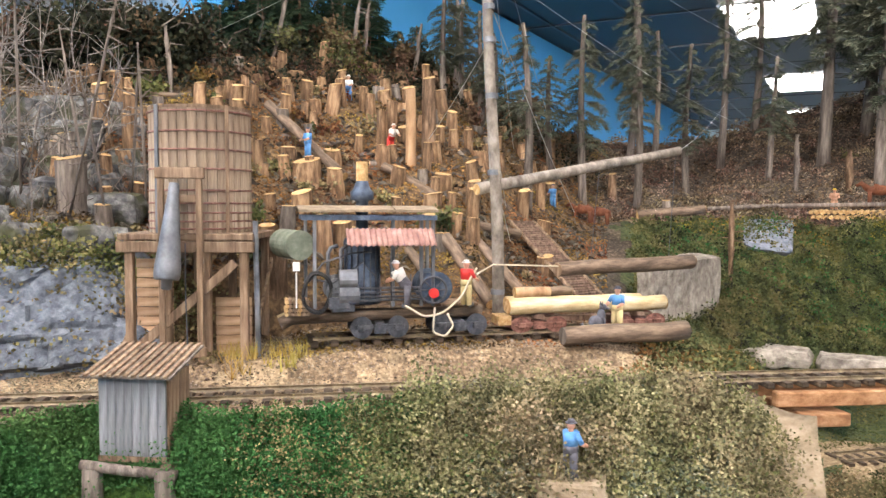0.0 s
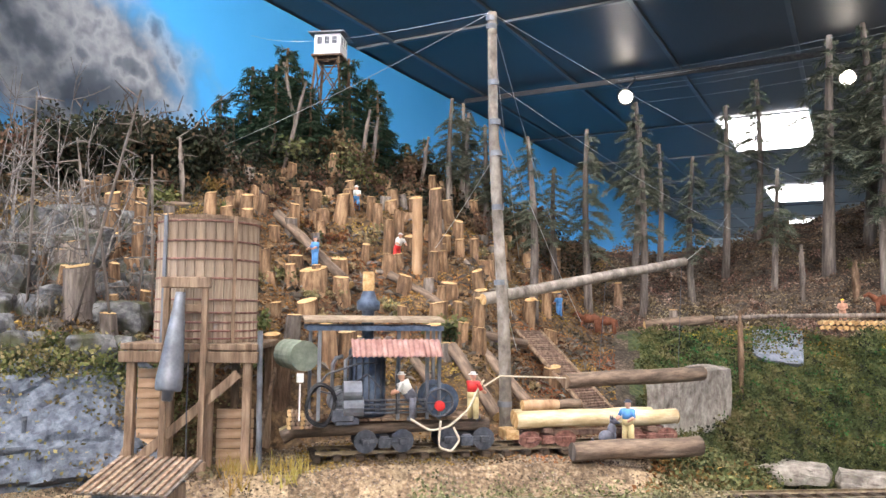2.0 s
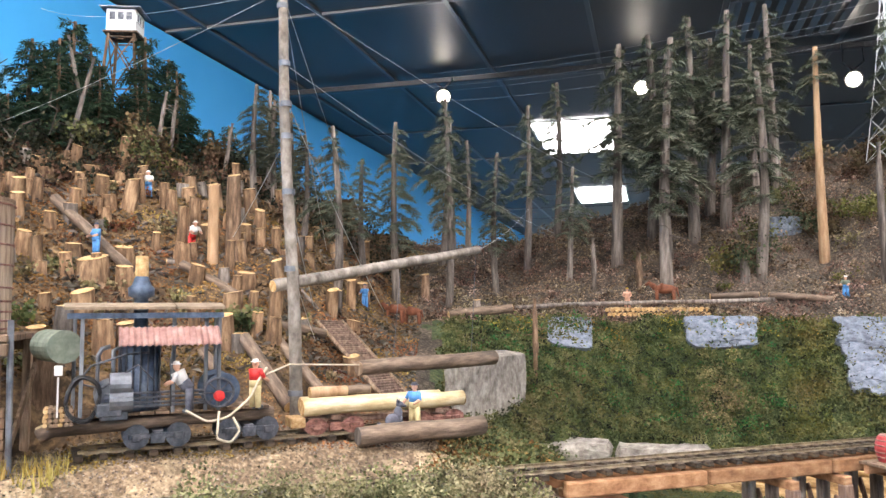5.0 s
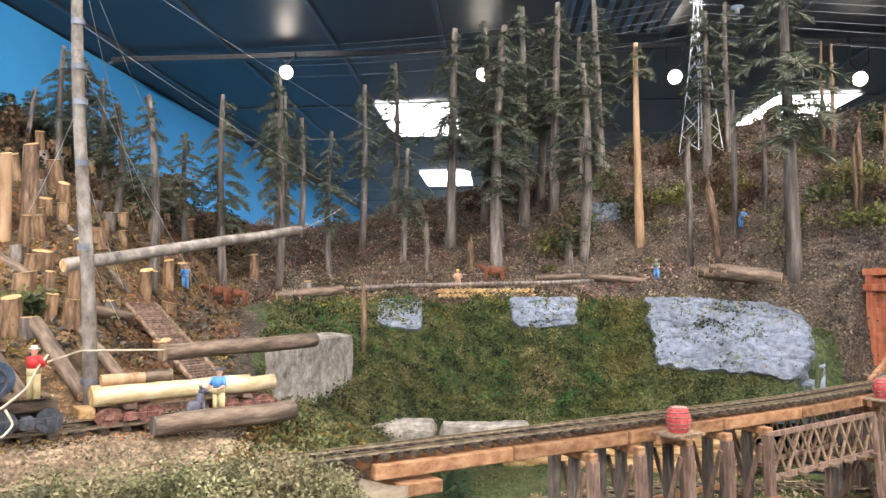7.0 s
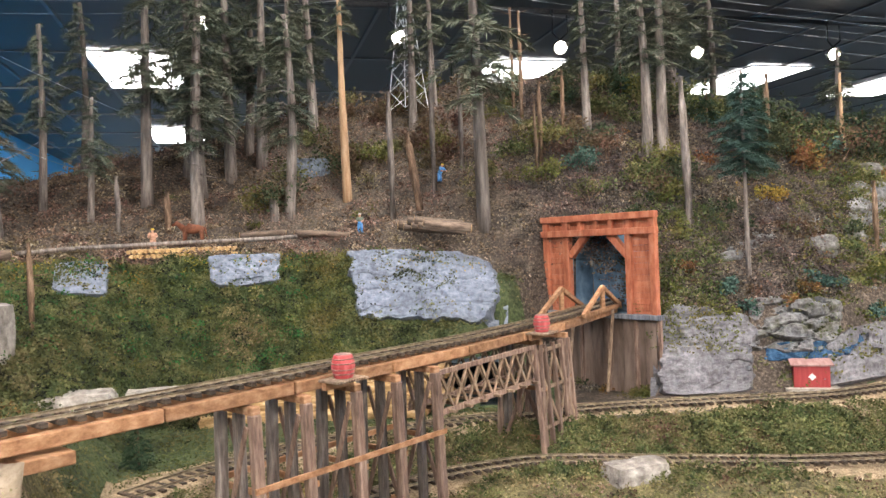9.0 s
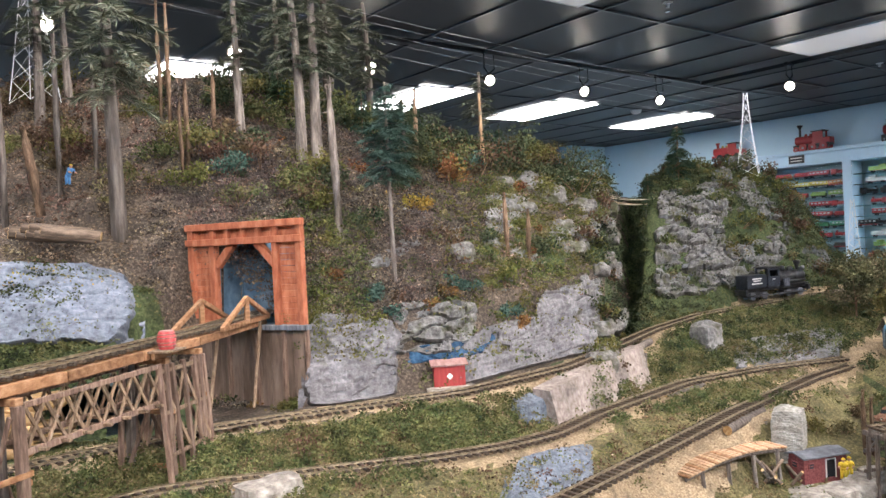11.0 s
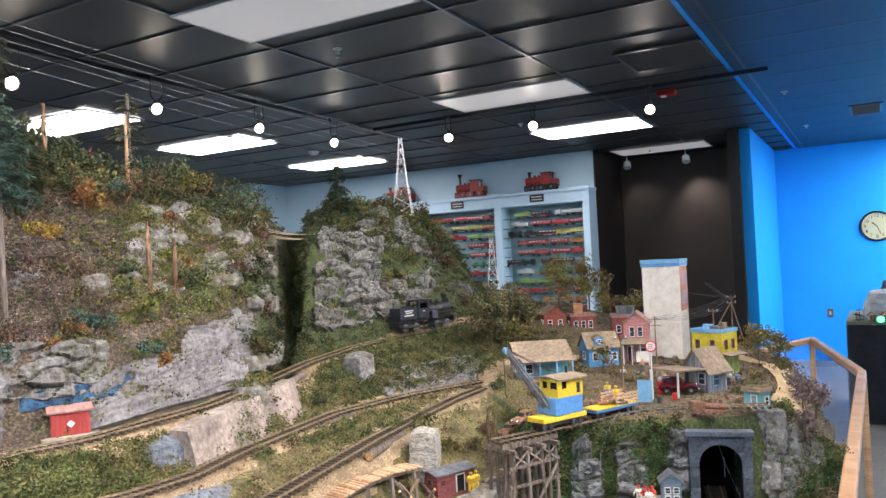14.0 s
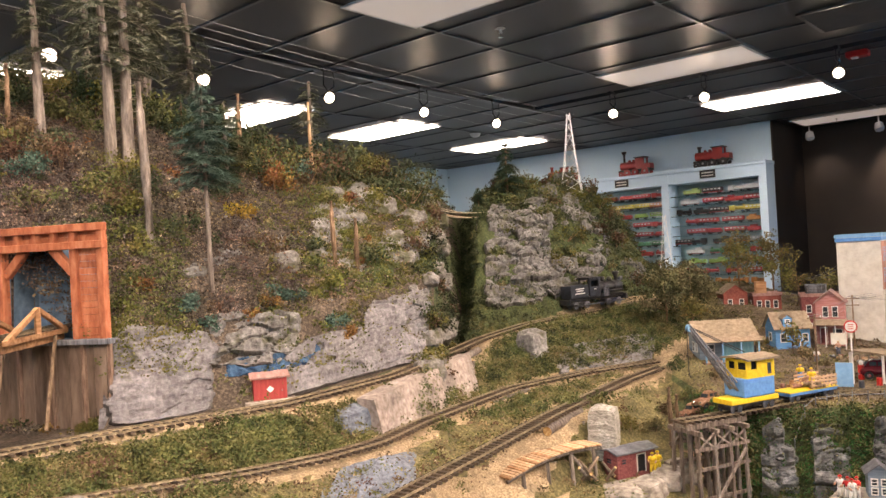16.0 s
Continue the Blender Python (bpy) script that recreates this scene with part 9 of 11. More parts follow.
# tall plain tower block
ops = [("r", -.030 + .030 * i, z, .016, .040, "window", M_skypaint) for i in range(3) for z in (.205, .270)]
g = house("tower_block", "tall cream plaster tower block with a blue cornice", pose(3.985, 1.435, tz(3.98, 1.43) - .005, 0, 0, -90), .125, .118, .325, M_cream, M_skypaint, flat=True, over=.010, openings=ops, category="building")
bm = bmx()
box(bm, (.0636, 0, .235), (.0015, .108, .15))
part("front_panel", bm, M_salmon, g, "salmon painted shop front")
bm = bmx()
box(bm, (0, 0, .318), (.132, .125, .012), bevel=.0008)
part("cornice", bm, M_blue, g)
# yellow corner building
g = house("corner_store", "yellow stucco corner store with lime green ground floor", pose(3.735, 1.235, tz(3.735, 1.235) - .004, 0, 0, -112), .100, .085, .128, M_yellowwall, M_skypaint, flat=True, over=.006,
          openings=(("f", -.030, .092, .012, .026, "window", M_maroon), ("f", .020, .092, .012, .026, "window", M_maroon), ("r", -.02, .092, .012, .026, "window", M_maroon), ("r", .018, .092, .012, .026, "window", M_maroon), ("f", -.02, .026, .020, .046, "door", M_skypaint), ("r", 0, .026, .018, .046, "door", M_maroon)))
bm = bmx()
box(bm, (0, 0, .030), (.104, .089, .060))
part("ground_storey", bm, M_limewall, g)
bm = bmx()
box(bm, (0, 0, 0), (.03, .096, .003), pose(.066, 0, .064, 0, 12, 0), bevel=.0004)
part("awning", bm, M_rooftan, g)
for x, y, s, m_ in ((-.025, .01, (.026, .022, .016), M_skypaint), (.014, -.012, (.030, .020, .014), M_greyboard), (.02, .022, (.016, .016, .022), M_oldwood)):
    bm = bmx()
    box(bm, (0, 0, s[2] / 2), s, bevel=.0006)
    o = part("roof_box", bm, m_, None)
    o.matrix_basis = pose(3.735, 1.235, tz(3.735, 1.235) + .128, 0, 0, -112) @ pose(x, y, .0005)
    tagged(o, label="small boxed vent on the yellow store roof", category="roof vent")
# petrol station
ST = pose(3.465, 1.215, tz(3.465, 1.215) - .003, 0, 0, -118) @ Matrix.Diagonal((1.25, 1.12, 1.28, 1))
g = house("petrol_station", "grey petrol station with a pale tin roof and canopy", ST, .062, .070, .050, M_greyboard, M_rooftan, 1.25, .010, True,
          openings=(("r", -.006, .028, .022, .026, "window", M_skypaint), ("f", -.008, .026, .016, .040, "door", M_pale), ("f", .016, .030, .016, .022, "window", M_pale)), category="petrol station")
bm = bmx()
box(bm, (0, 0, 0), (.085, .105, .0035), pose(-.008, -.090, .054, -3, 0, 0), bevel=.0005)
part("canopy", bm, M_rooftan, g)
for x in (-.045, .028):
    bm = bmx()
    cyl(bm, (x, -.136, -.01), (x, -.136, .055), .0024, None, 6)
    part("canopy_post", bm, M_pale, g)
for x in (-.026,):
    p = thing("petrol_pump", "small red petrol pump under the canopy", "petrol pump", ST @ pose(x, -.130, 0))
    bm = bmx()
    box(bm, (0, 0, .014), (.010, .009, .032), bevel=.001)
    part("body", bm, M_red, p)
    bm = bmx()
    blob(bm, (0, 0, .034), (.0045, .0045, .0045), 2, 0)
    part("globe", bm, M_pale, p)
    bm = bmx()
    tube(bm, [(.005, 0, .024), (.009, 0, .018), (.007, 0, .008)], .0008, 5)
    part("hose", bm, M_tyre, p)


def old_car(m, paint, label, k=1.0):
    """A rounded old car with fenders, cabin and four wheels."""
    c = thing("vintage_car", label, "car", m @ Matrix.Diagonal((k, k, k, 1)))
    bm = bmx()
    prof = [(-.037, .009), (-.038, .016), (-.034, .021), (-.022, .023), (.006, .023), (.012, .0225), (.034, .020), (.037, .014), (.037, .008)]
    a = [bm.verts.new((x, -.012, z)) for x, z in prof]
    b = [bm.verts.new((x, .012, z)) for x, z in prof]
    n = len(prof)
    for i in range(n):
        bm.faces.new((a[i], a[(i + 1) % n], b[(i + 1) % n], b[i]))
    bm.faces.new(a[::-1])
    bm.faces.new(b)
    bmesh.ops.bevel(bm, geom=bm.edges[:], offset=.0015, segments=2, affect="EDGES")
    part("body", bm, paint, c, smooth=True)
    bm = bmx()
    prof = [(-.030, .022), (-.024, .032), (-.014, .0355), (0, .0350), (.006, .031), (.011, .022)]
    a = [bm.verts.new((x, -.0105 + (z - .022) * .15, z)) for x, z in prof]
    b = [bm.verts.new((x, .0105 - (z - .022) * .15, z)) for x, z in prof]
    for i in range(5):
        bm.faces.new((a[i], a[i + 1], b[i + 1], b[i]))
    bm.faces.new(a[::-1])
    bm.faces.new(b)
    part("cabin", bm, paint, c)
    for s in (-1, 1):
        for x, w in ((-.016, .011), (-.002, .011)):
            bm = bmx()
            box(bm, (x, s * .0102, .0285), (w, .001, .0068), bevel=.0003)
            part("window", bm, M_pane, c)
        bm = bmx()
        cyl(bm, (.036, s * .0085, .016), (.0385, s * .0085, .016), .0024, .0026, 10)
        part("headlight", bm, M_chrome, c)
    bm = bmx()
    box(bm, (0, 0, 0), (.001, .016, .008), pose(.0098, 0, .0275, 0, -28, 0))
    part("windscreen", bm, M_pane, c)
    for x in (-.024, .024):
        for s in (-1, 1):
            bm = bmx()
            lathe(bm, [(.004, -.0018), (.0068, -.0024), (.0075, -.001), (.0075, .001), (.0068, .0024), (.004, .0018)], 16, Matrix.Rotation(math.pi / 2, 4, "X"))
            w = part("wheel", bm, M_tyre, c)
            w.matrix_basis = pose(x, s * .013, .0075)
            bm = bmx()
            cyl(bm, (0, -.0026, 0), (0, .0026, 0), .0036, None, 12)
            part("hubcap", bm, M_chrome, w)
            bm = bmx()
            tube(bm, [(x - .011, s * .0135, .009), (x - .007, s * .0135, .0155), (x, s * .0135, .0178), (x + .007, s * .0135, .0155), (x + .011, s * .0135, .009)], .0032, 6)
            part("fender", bm, paint, c, smooth=True)
    for x in (-.040, .040):
        bm = bmx()
        box(bm, (x, 0, .010), (.002, .027, .003), bevel=.0006)
        part("bumper", bm, M_chrome, c)
    return c


old_car(pose(3.375, 1.272, tz(3.375, 1.272) + .001, 0, 0, -68), M_carred, "shiny maroon vintage car under the petrol station canopy", 1.32)
M_rustcar = mat("rusted_body", [(0.10, 0.05, 0.03), (0.20, 0.10, 0.06), (0.30, 0.18, 0.12)], 0.004, rough=0.8, bump=0.5)
old_car(pose(3.02, 1.565, tz(3.02, 1.565) + .001, 0, 0, 165), M_rustcar, "rusty brown derelict car beside the crane", 1.05)
old_car(pose(3.01, 1.60, tz(3.01, 1.60) + .020, 4, 0, 172), M_rustcar, "rusty brown derelict car stacked in the scrapyard", 1.0)
# round roadside sign
s = thing("round_sign", "round white sign with red ring on a thin pole", "sign", pose(3.300, 1.318, tz(3.30, 1.318), 0, 0, -74))
bm = bmx()
cyl(bm, (0, 0, -.01), (0, 0, .130), .0020, .0016, 8)
part("pole", bm, M_pale, s)
bm = bmx()
cyl(bm, (0, -.0024, .138), (0, .0024, .138), .0150, None, 24)
d_ = part("disc", bm, M_red, s, "red-ringed disc")
bm = bmx()
cyl(bm, (0, -.0034, .138), (0, .0034, .138), .0118, None, 24)
part("face", bm, M_pale, d_)
bm = bmx()
for z in (.143, .138, .133):
    box(bm, (0, -.0038, z), (.012, .0008, .0018))
part("lettering_bars", bm, M_red, d_)
# blue hoarding
s = thing("billboard", "plain light blue hoarding seen from behind on posts", "billboard", pose(3.222, 1.318, tz(3.222, 1.318), 0, 0, -74))
bm = bmx()
box(bm, (0, 0, .034), (.036, .003, .056), bevel=.0006)
part("panel", bm, M_skypaint, s)
for x in (-.012, .012):
    bm = bmx()
    cyl(bm, (x, .003, -.01), (x, .003, .060), .0014, None, 6)
    part("post", bm, M_oldwood, s)
# teal shack, oil drum, fence posts
house("shack", "small teal boarded shack with a flat plank roof", pose(3.385, 1.075, tz(3.385, 1.075) - .004, 0, 0, -112), .050, .042, .044, M_tealwall, M_rooftan, flat=True, over=.010,
      openings=(("r", 0, .022, .016, .020, "window", M_pale), ("f", .004, .019, .014, .034, "door", M_slate)), category="shed")
for x, y, m_ in ((3.262, 1.292, M_steel), (3.30, 1.262, M_red), (3.10, 1.49, M_rust), (3.12, 1.475, M_rust)):
    bm = bmx()
    lathe(bm, [(.0062, 0), (.0066, .001), (.0062, .002), (.0062, .008), (.0067, .009), (.0062, .010), (.0062, .017), (.0066, .018), (.0058, .0185)], 14)
    o = part("oil_drum", bm, m_, None)
    o.matrix_basis = pose(x, y, tz(x, y) - .001)
    tagged(o, label="small ribbed oil drum standing on the dirt", category="drum")
fence = thing("cliff_fence", "rickety grey post and rail fence along the cliff edge", "fence")
FP = sm([(2.99, 1.365), (3.12, 1.30), (3.17, 1.22), (3.185, 1.12), (3.25, 1.03), (3.36, 1.0)], 18)
for i, (x, y) in enumerate(FP):
    bm = bmx()
    z = tz(x, y)
    cyl(bm, (x, y, z - .02), (x + random.uniform(-.002, .002), y, z + .024), .0015, .0012, 5)
    part("post", bm, M_greyboard, fence)
    if i:
        x0, y0 = FP[i - 1]
        bm = bmx()
        cyl(bm, (x0, y0, tz(x0, y0) + random.uniform(.013, .019)), (x, y, z + random.uniform(.013, .019)), .0010, None, 5)
        part("rail", bm, M_greyboard, fence)
# rusted locomotive wreck on the cliff edge
wk = thing("derelict_engine", "rust-brown derelict small engine on the cliff edge", "locomotive", pose(3.165, 1.155, 1.203, 0, 5, -62) @ Matrix.Diagonal((1.15, 1.1, .72, 1)))
bm = bmx()
box(bm, (0, 0, .012), (.075, .024, .006), bevel=.001)
box(bm, (-.024, 0, .026), (.026, .026, .024), bevel=.001)
part("frame", bm, M_rustcar, wk)
bm = bmx()
lathe(bm, [(.009, 0), (.010, .02), (.010, .044), (.005, .046)], 14, Matrix.Translation((-.010, 0, .024)) @ Matrix.Rotation(math.pi / 2, 4, "Y"))
part("boiler", bm, M_rustcar, wk, smooth=True)
bm = bmx()
lathe(bm, [(.003, .03), (.003, .042), (.005, .046)], 10, pose(.024, 0, 0))
part("stack", bm, M_rustcar, wk)
for x in (-.024, -.004, .018):
    for y in (-.012, .012):
        bm = bmx()
        cyl(bm, (x, y - .0015, .007), (x, y + .0015, .007), .0075, None, 14)
        part("wheel", bm, M_rust, wk)


# ---- wrecking crane and flat car on the cliff-edge track ----
track("cliff_track", [(2.755, 1.515, 1.203), (2.86, 1.462, 1.203), (3.0, 1.402, 1.203), (3.15, 1.337, 1.203), (3.235, 1.26, 1.203), (3.262, 1.15, 1.203), (3.30, 1.04, 1.203)], "spur track on the timber trestle at the cliff edge")
CR = pose(2.915, 1.436, 1.2065, 0, 0, -24)
cr = thing("crane_car", "yellow and blue railway crane with a lattice jib", "crane", CR @ Matrix.Diagonal((1.0, 1.08, 1.30, 1)))
bm = bmx()
box(bm, (0, 0, .018), (.135, .050, .008), bevel=.001)
part("deck", bm, M_yellow, cr, "yellow deck")
bm = bmx()
box(bm, (0, 0, .0115), (.125, .030, .007), bevel=.001)
part("underframe", bm, M_steel, cr)
for x in (-.046, .046):
    bg = part("bogie", (lambda q: (box(q, (0, 0, .008), (.034, .030, .006), bevel=.001), q)[-1])(bmx()), M_iron, cr)
    bg.matrix_basis = pose(x, 0, 0)
    for wx in (-.010, .010):
        for y in (-.0155, .0155):
            bm = bmx()
            cyl(bm, (wx, y - .0015, .0065), (wx, y + .0015, .0065), .0066, None, 14)
            part("wheel", bm, M_steel, bg)
hs = part("house_base", (lambda q: (box(q, (0, 0, .038), (.088, .052, .030), bevel=.0012), q)[-1])(bmx()), M_blue, cr, "blue cab base")
hs.matrix_basis = pose(.012, 0, 0)
panels = [((-.034, 0, .060), (.002, .048, .014)), ((-.034, 0, .081), (.002, .048, .004)), ((-.034, 0, .070), (.002, .008, .020)), ((.044, 0, .068), (.002, .048, .030))]
for y in (-.025, .025):
    panels += [((.020, y, .068), (.050, .002, .030)), ((-.028, y, .068), (.014, .002, .030)), ((-.013, y, .060), (.016, .002, .014)), ((-.013, y, .0815), (.016, .002, .003))]
for c, d in panels:
    bm = bmx()
    box(bm, c, d)
    part("cab_panel", bm, M_yellow, hs, "yellow cab wall panel")
bm = bmx()
box(bm, (.005, 0, .068), (.070, .044, .026))
part("machinery", bm, M_void, hs)
bm = bmx()
box(bm, (.030, -.0265, .066), (.010, .001, .018))
part("door", bm, M_pane, hs)
bm = bmx()
rf = [(-.036, .0822), (-.018, .0848), (0, .0862), (.018, .0848), (.036, .0822)]
ra = [[bm.verts.new((x, y, z + dz)) for y, z in rf] for x, dz in ((-.041, 0), (-.041, .003), (.051, .003), (.051, 0))]
for u, v in zip(ra, ra[1:] + ra[:1]):
    for i in range(4):
        bm.faces.new((u[i], u[i + 1], v[i + 1], v[i]))
for i in (0, 4):
    bm.faces.new([r_[i] for r_ in (ra if i else ra[::-1])])
part("cab_roof", bm, M_rooftan, hs)
bm = bmx()
cyl(bm, (.03, .006, .086), (.03, .006, .100), .0025, None, 8)
part("exhaust", bm, M_iron, hs)
JA, JB = Vector((-.032, 0, .034)), Vector((-.112, .035, .138))
for oy, oz in ((-.010, 0), (.010, 0), (-.009, .013), (.009, .013)):
    bm = bmx()
    cyl(bm, JA + Vector((0, oy, oz)), JB + Vector((0, oy * .4, oz * .4)), .0019, None, 6)
    part("jib_chord", bm, M_galv, cr)
for i in range(13):
    f0, f1 = i / 13, (i + 1) / 13
    bm = bmx()
    for sgn in (-1, 1):
        k0, k1 = 1 - .7 * f0, 1 - .7 * f1
        cyl(bm, JA.lerp(JB, f0) + Vector((0, sgn * .008 * k0, 0)), JA.lerp(JB, f1) + Vector((0, sgn * .006 * k1, .010 * k1)), .0012, None, 4)
        cyl(bm, JA.lerp(JB, f0) + Vector((0, sgn * .008 * k0, 0)), JA.lerp(JB, f1) + Vector((0, -sgn * .008 * k1, 0)), .0012, None, 4)
    part("jib_lacing", bm, M_galv, cr)
for oy in (-.004, .004):
    bm = bmx()
    cyl(bm, JB + Vector((0, oy, .003)), (-.005, oy * 2, .094), .0007, None, 4)
    part("stay", bm, M_iron, cr)
bm = bmx()
cyl(bm, JB + Vector((0, -.004, 0)), JB + Vector((0, .004, 0)), .006, None, 14)
part("sheave", bm, M_skypaint, cr)
bm = bmx()
tube(bm, [JB + Vector((-.006, 0, 0)), JB + Vector((-.006, 0, -.07)), JB + Vector((-.003, 0, -.080)), JB + Vector((0, 0, -.076))], .0009, 5)
part("hook_line", bm, M_iron, cr)
fc = thing("flat_car", "blue flat car with yellow deck edge and slatted wooden load rack", "flat car", pose(3.085, 1.365, 1.2065, 0, 0, -23.5))
bm = bmx()
box(bm, (0, 0, .0165), (.150, .046, .007), bevel=.001)
part("frame", bm, M_blue, fc)
bm = bmx()
box(bm, (0, 0, .0212), (.152, .048, .0024), bevel=.0004)
part("deck", bm, M_yellow, fc)
for x in (-.054, .054):
    bg = part("bogie", (lambda q: (box(q, (0, 0, .008), (.030, .030, .006), bevel=.001), q)[-1])(bmx()), M_iron, fc)
    bg.matrix_basis = pose(x, 0, 0)
    for wx in (-.009, .009):
        for y in (-.0155, .0155):
            bm = bmx()
            cyl(bm, (wx, y - .0015, .0065), (wx, y + .0015, .0065), .0066, None, 14)
            part("wheel", bm, M_steel, bg)
for x in np.linspace(-.005, .070, 7):
    bm = bmx()
    box(bm, (float(x), -.0225, .036), (.0035, .002, .028))
    part("stake", bm, M_board, fc)
for z in (.030, .038, .046):
    for y in (-.024, .024):
        bm = bmx()
        box(bm, (.033, y, z), (.080, .0016, .005), bevel=.0003)
        part("slat", bm, M_board, fc)
for i in range(9):
    o = log(Vector((0, 0, 0)), Vector((random.uniform(.03, .05), random.uniform(-.01, .01), .002)), random.uniform(.003, .005), random.choice((M_rustcar, M_oldwood, M_rust)), "rusty scrap rod loaded on the flat car", name="scrap_rod")
    o.matrix_basis = pose(3.085, 1.365, 1.2065, 0, 0, -23.5) @ pose(random.uniform(-.05, .02), random.uniform(-.014, .014), .0275 + random.uniform(0, .01), 0, 0, random.uniform(-40, 40))
figure(pose(3.085, 1.365, 1.2065, 0, 0, -23.5) @ Vector((.012, -.008, .0225)), -70, M_yellow, M_yellow, M_yellow, "small figure in yellow oilskins on the flat car")
figure(Vector((3.11, 1.455, tz(3.11, 1.455))), -60, M_khaki, M_grey, M_khaki, "small tan figure beside the flat car")
figure(Vector((3.27, 1.43, tz(3.27, 1.43))), -80, M_yellow, M_blue, M_yellow, "small figure in a yellow jacket near the porch")
for x, y, sh in ((3.56, 1.17, M_pale), (3.575, 1.15, M_blue), (3.59, 1.19, M_red), (3.66, 1.44, M_skin), (3.52, 1.46, M_pale)):
    figure(Vector((x, y, tz(x, y))), random.uniform(-120, -40), sh, M_grey, M_khaki, "small painted townsfolk figure in the street", h=.040)


M_spurwood = mat("grey_weathered_timber", [(0.045, 0.034, 0.028), (0.12, 0.092, 0.076), (0.22, 0.18, 0.15)], 0.006, bump=0.7, stretch=(1, 1, 0.15), rand=0.3)
# timber trestle under the spur
tr = thing("spur_trestle", "grey weathered timber trestle against the cliff", "bridge")
U = Vector((math.cos(radians(-25)), math.sin(radians(-25)), 0))
N = Vector((U.y, -U.x, 0)) * -1
for i, s_ in enumerate((0.0, .045, .085, .125)):
    for o_ in (-.034, -.012, .012, .034):
        b0 = Vector((2.762, 1.508, 0)) + U * s_ + N * o_
        bm = bmx()
        cyl(bm, b0 + N * o_ * .25 + Vector((0, 0, .985)), b0 + Vector((0, 0, 1.180)), .0046, .0042, 8)
        part("post", bm, M_spurwood if (i + int(o_ * 100)) % 2 else M_greybark, tr)
    bm = bmx()
    b0 = Vector((2.762, 1.508, 1.184)) + U * s_
    beam(bm, b0 - N * .048, b0 + N * .048, .009, .009)
    part("cap", bm, M_spurwood, tr)
for o_ in (-.034, .034):
    for z in (1.150, 1.110, 1.05):
        bm = bmx()
        a = Vector((2.762, 1.508, z)) + N * (o_ * 1.1)
        beam(bm, a - U * .01, a + U * .135, .004, .007)
        part("girt", bm, M_spurwood, tr)
    for k in range(3):
        for fl in (0, 1):
            bm = bmx()
            a = Vector((2.762, 1.508, 1.150)) + N * (o_ * 1.16) + U * (.042 * k)
            b = a + U * .042 + Vector((0, 0, .030))
            if fl:
                a, b = a + Vector((0, 0, .030)), b - Vector((0, 0, .030))
            beam(bm, a, b, .003, .004)
            part("brace", bm, M_greybark, tr)
    bm = bmx()
    a = Vector((2.762, 1.508, 1.0)) + N * (o_ * 1.3)
    beam(bm, a, a + U * .12 + Vector((0, 0, .14)), .004, .006)
    part("brace", bm, M_greybark, tr)
for s_ in (-.018, .018):
    bm = bmx()
    a = Vector((2.752, 1.513, 1.1925)) + N * s_
    beam(bm, a, a + U * .16, .008, .011)
    part("stringer", bm, M_spurwood, tr)
for x, y, h, r in ((2.905, 1.605, .150, .0070), (2.925, 1.597, .135, .0060)):
    o = snag("timber_post", h, r, M_bark, "tall dark timber mooring post at the yard end", 0)
    o.matrix_basis = pose(x, y, tz(x, y) - .01, 0, 0, 0)
for k in range(16):
    a = Vector((random.uniform(2.83, 2.95), random.uniform(1.515, 1.575), 0))
    b = a + Vector((random.uniform(-.04, .04), random.uniform(-.03, .03), 0))
    a.z, b.z = tz(a.x, a.y) + .003 + .001 * k, tz(b.x, b.y) + .003 + .001 * k
    bm = bmx()
    beam(bm, a, b, .005, .003)
    tagged(part("loose_plank", bm, M_board if k % 3 else M_oldwood, None), label="loose weathered plank in the scrapyard", category="plank", group="loose planks")

# ---- stone portal in the cliff ----
P2 = pose(3.099, 1.122, 0.955, 0, 0, -76)
st = thing("stone_portal", "blue-grey stone tunnel portal with a dark arch", "tunnel portal", P2)
SW, SH, AW, AH = .134, .214, .092, .194
# the face with its arch, as one solid
bm = bmx()
arc = [(-AW / 2, 0.0)] + [(-AW / 2 * math.cos(math.pi * k / 14), AH - AW / 2 + AW / 2 * math.sin(math.pi * k / 14)) for k in range(15)] + [(AW / 2, 0.0)]
outer = [(-SW / 2, 0.0)] + [(-SW / 2, SH * min(1, .3 + .12 * k)) if k < 6 else ((SW / 2, SH * min(1, .3 + .12 * (14 - k))) if k > 8 else (-SW / 2 + SW * (k - 5.5) / 3.0, SH)) for k in range(15)] + [(SW / 2, 0.0)]
for y0, flip in ((-.012, 1), (.012, -1)):
    va = [bm.verts.new((x, y0, z)) for x, z in arc]
    vo = [bm.verts.new((x, y0, z)) for x, z in outer]
    for k in range(16):
        bm.faces.new((va[k], va[k + 1], vo[k + 1], vo[k])[::flip])
    if flip == 1:
        fa, fo = va, vo
for k in range(16):
    bm.faces.new((fa[k], va[k], va[k + 1], fa[k + 1]))
    bm.faces.new((fo[k], fo[k + 1], vo[k + 1], vo[k]))
part("face", bm, M_stonegrey, st)
bm = bmx()
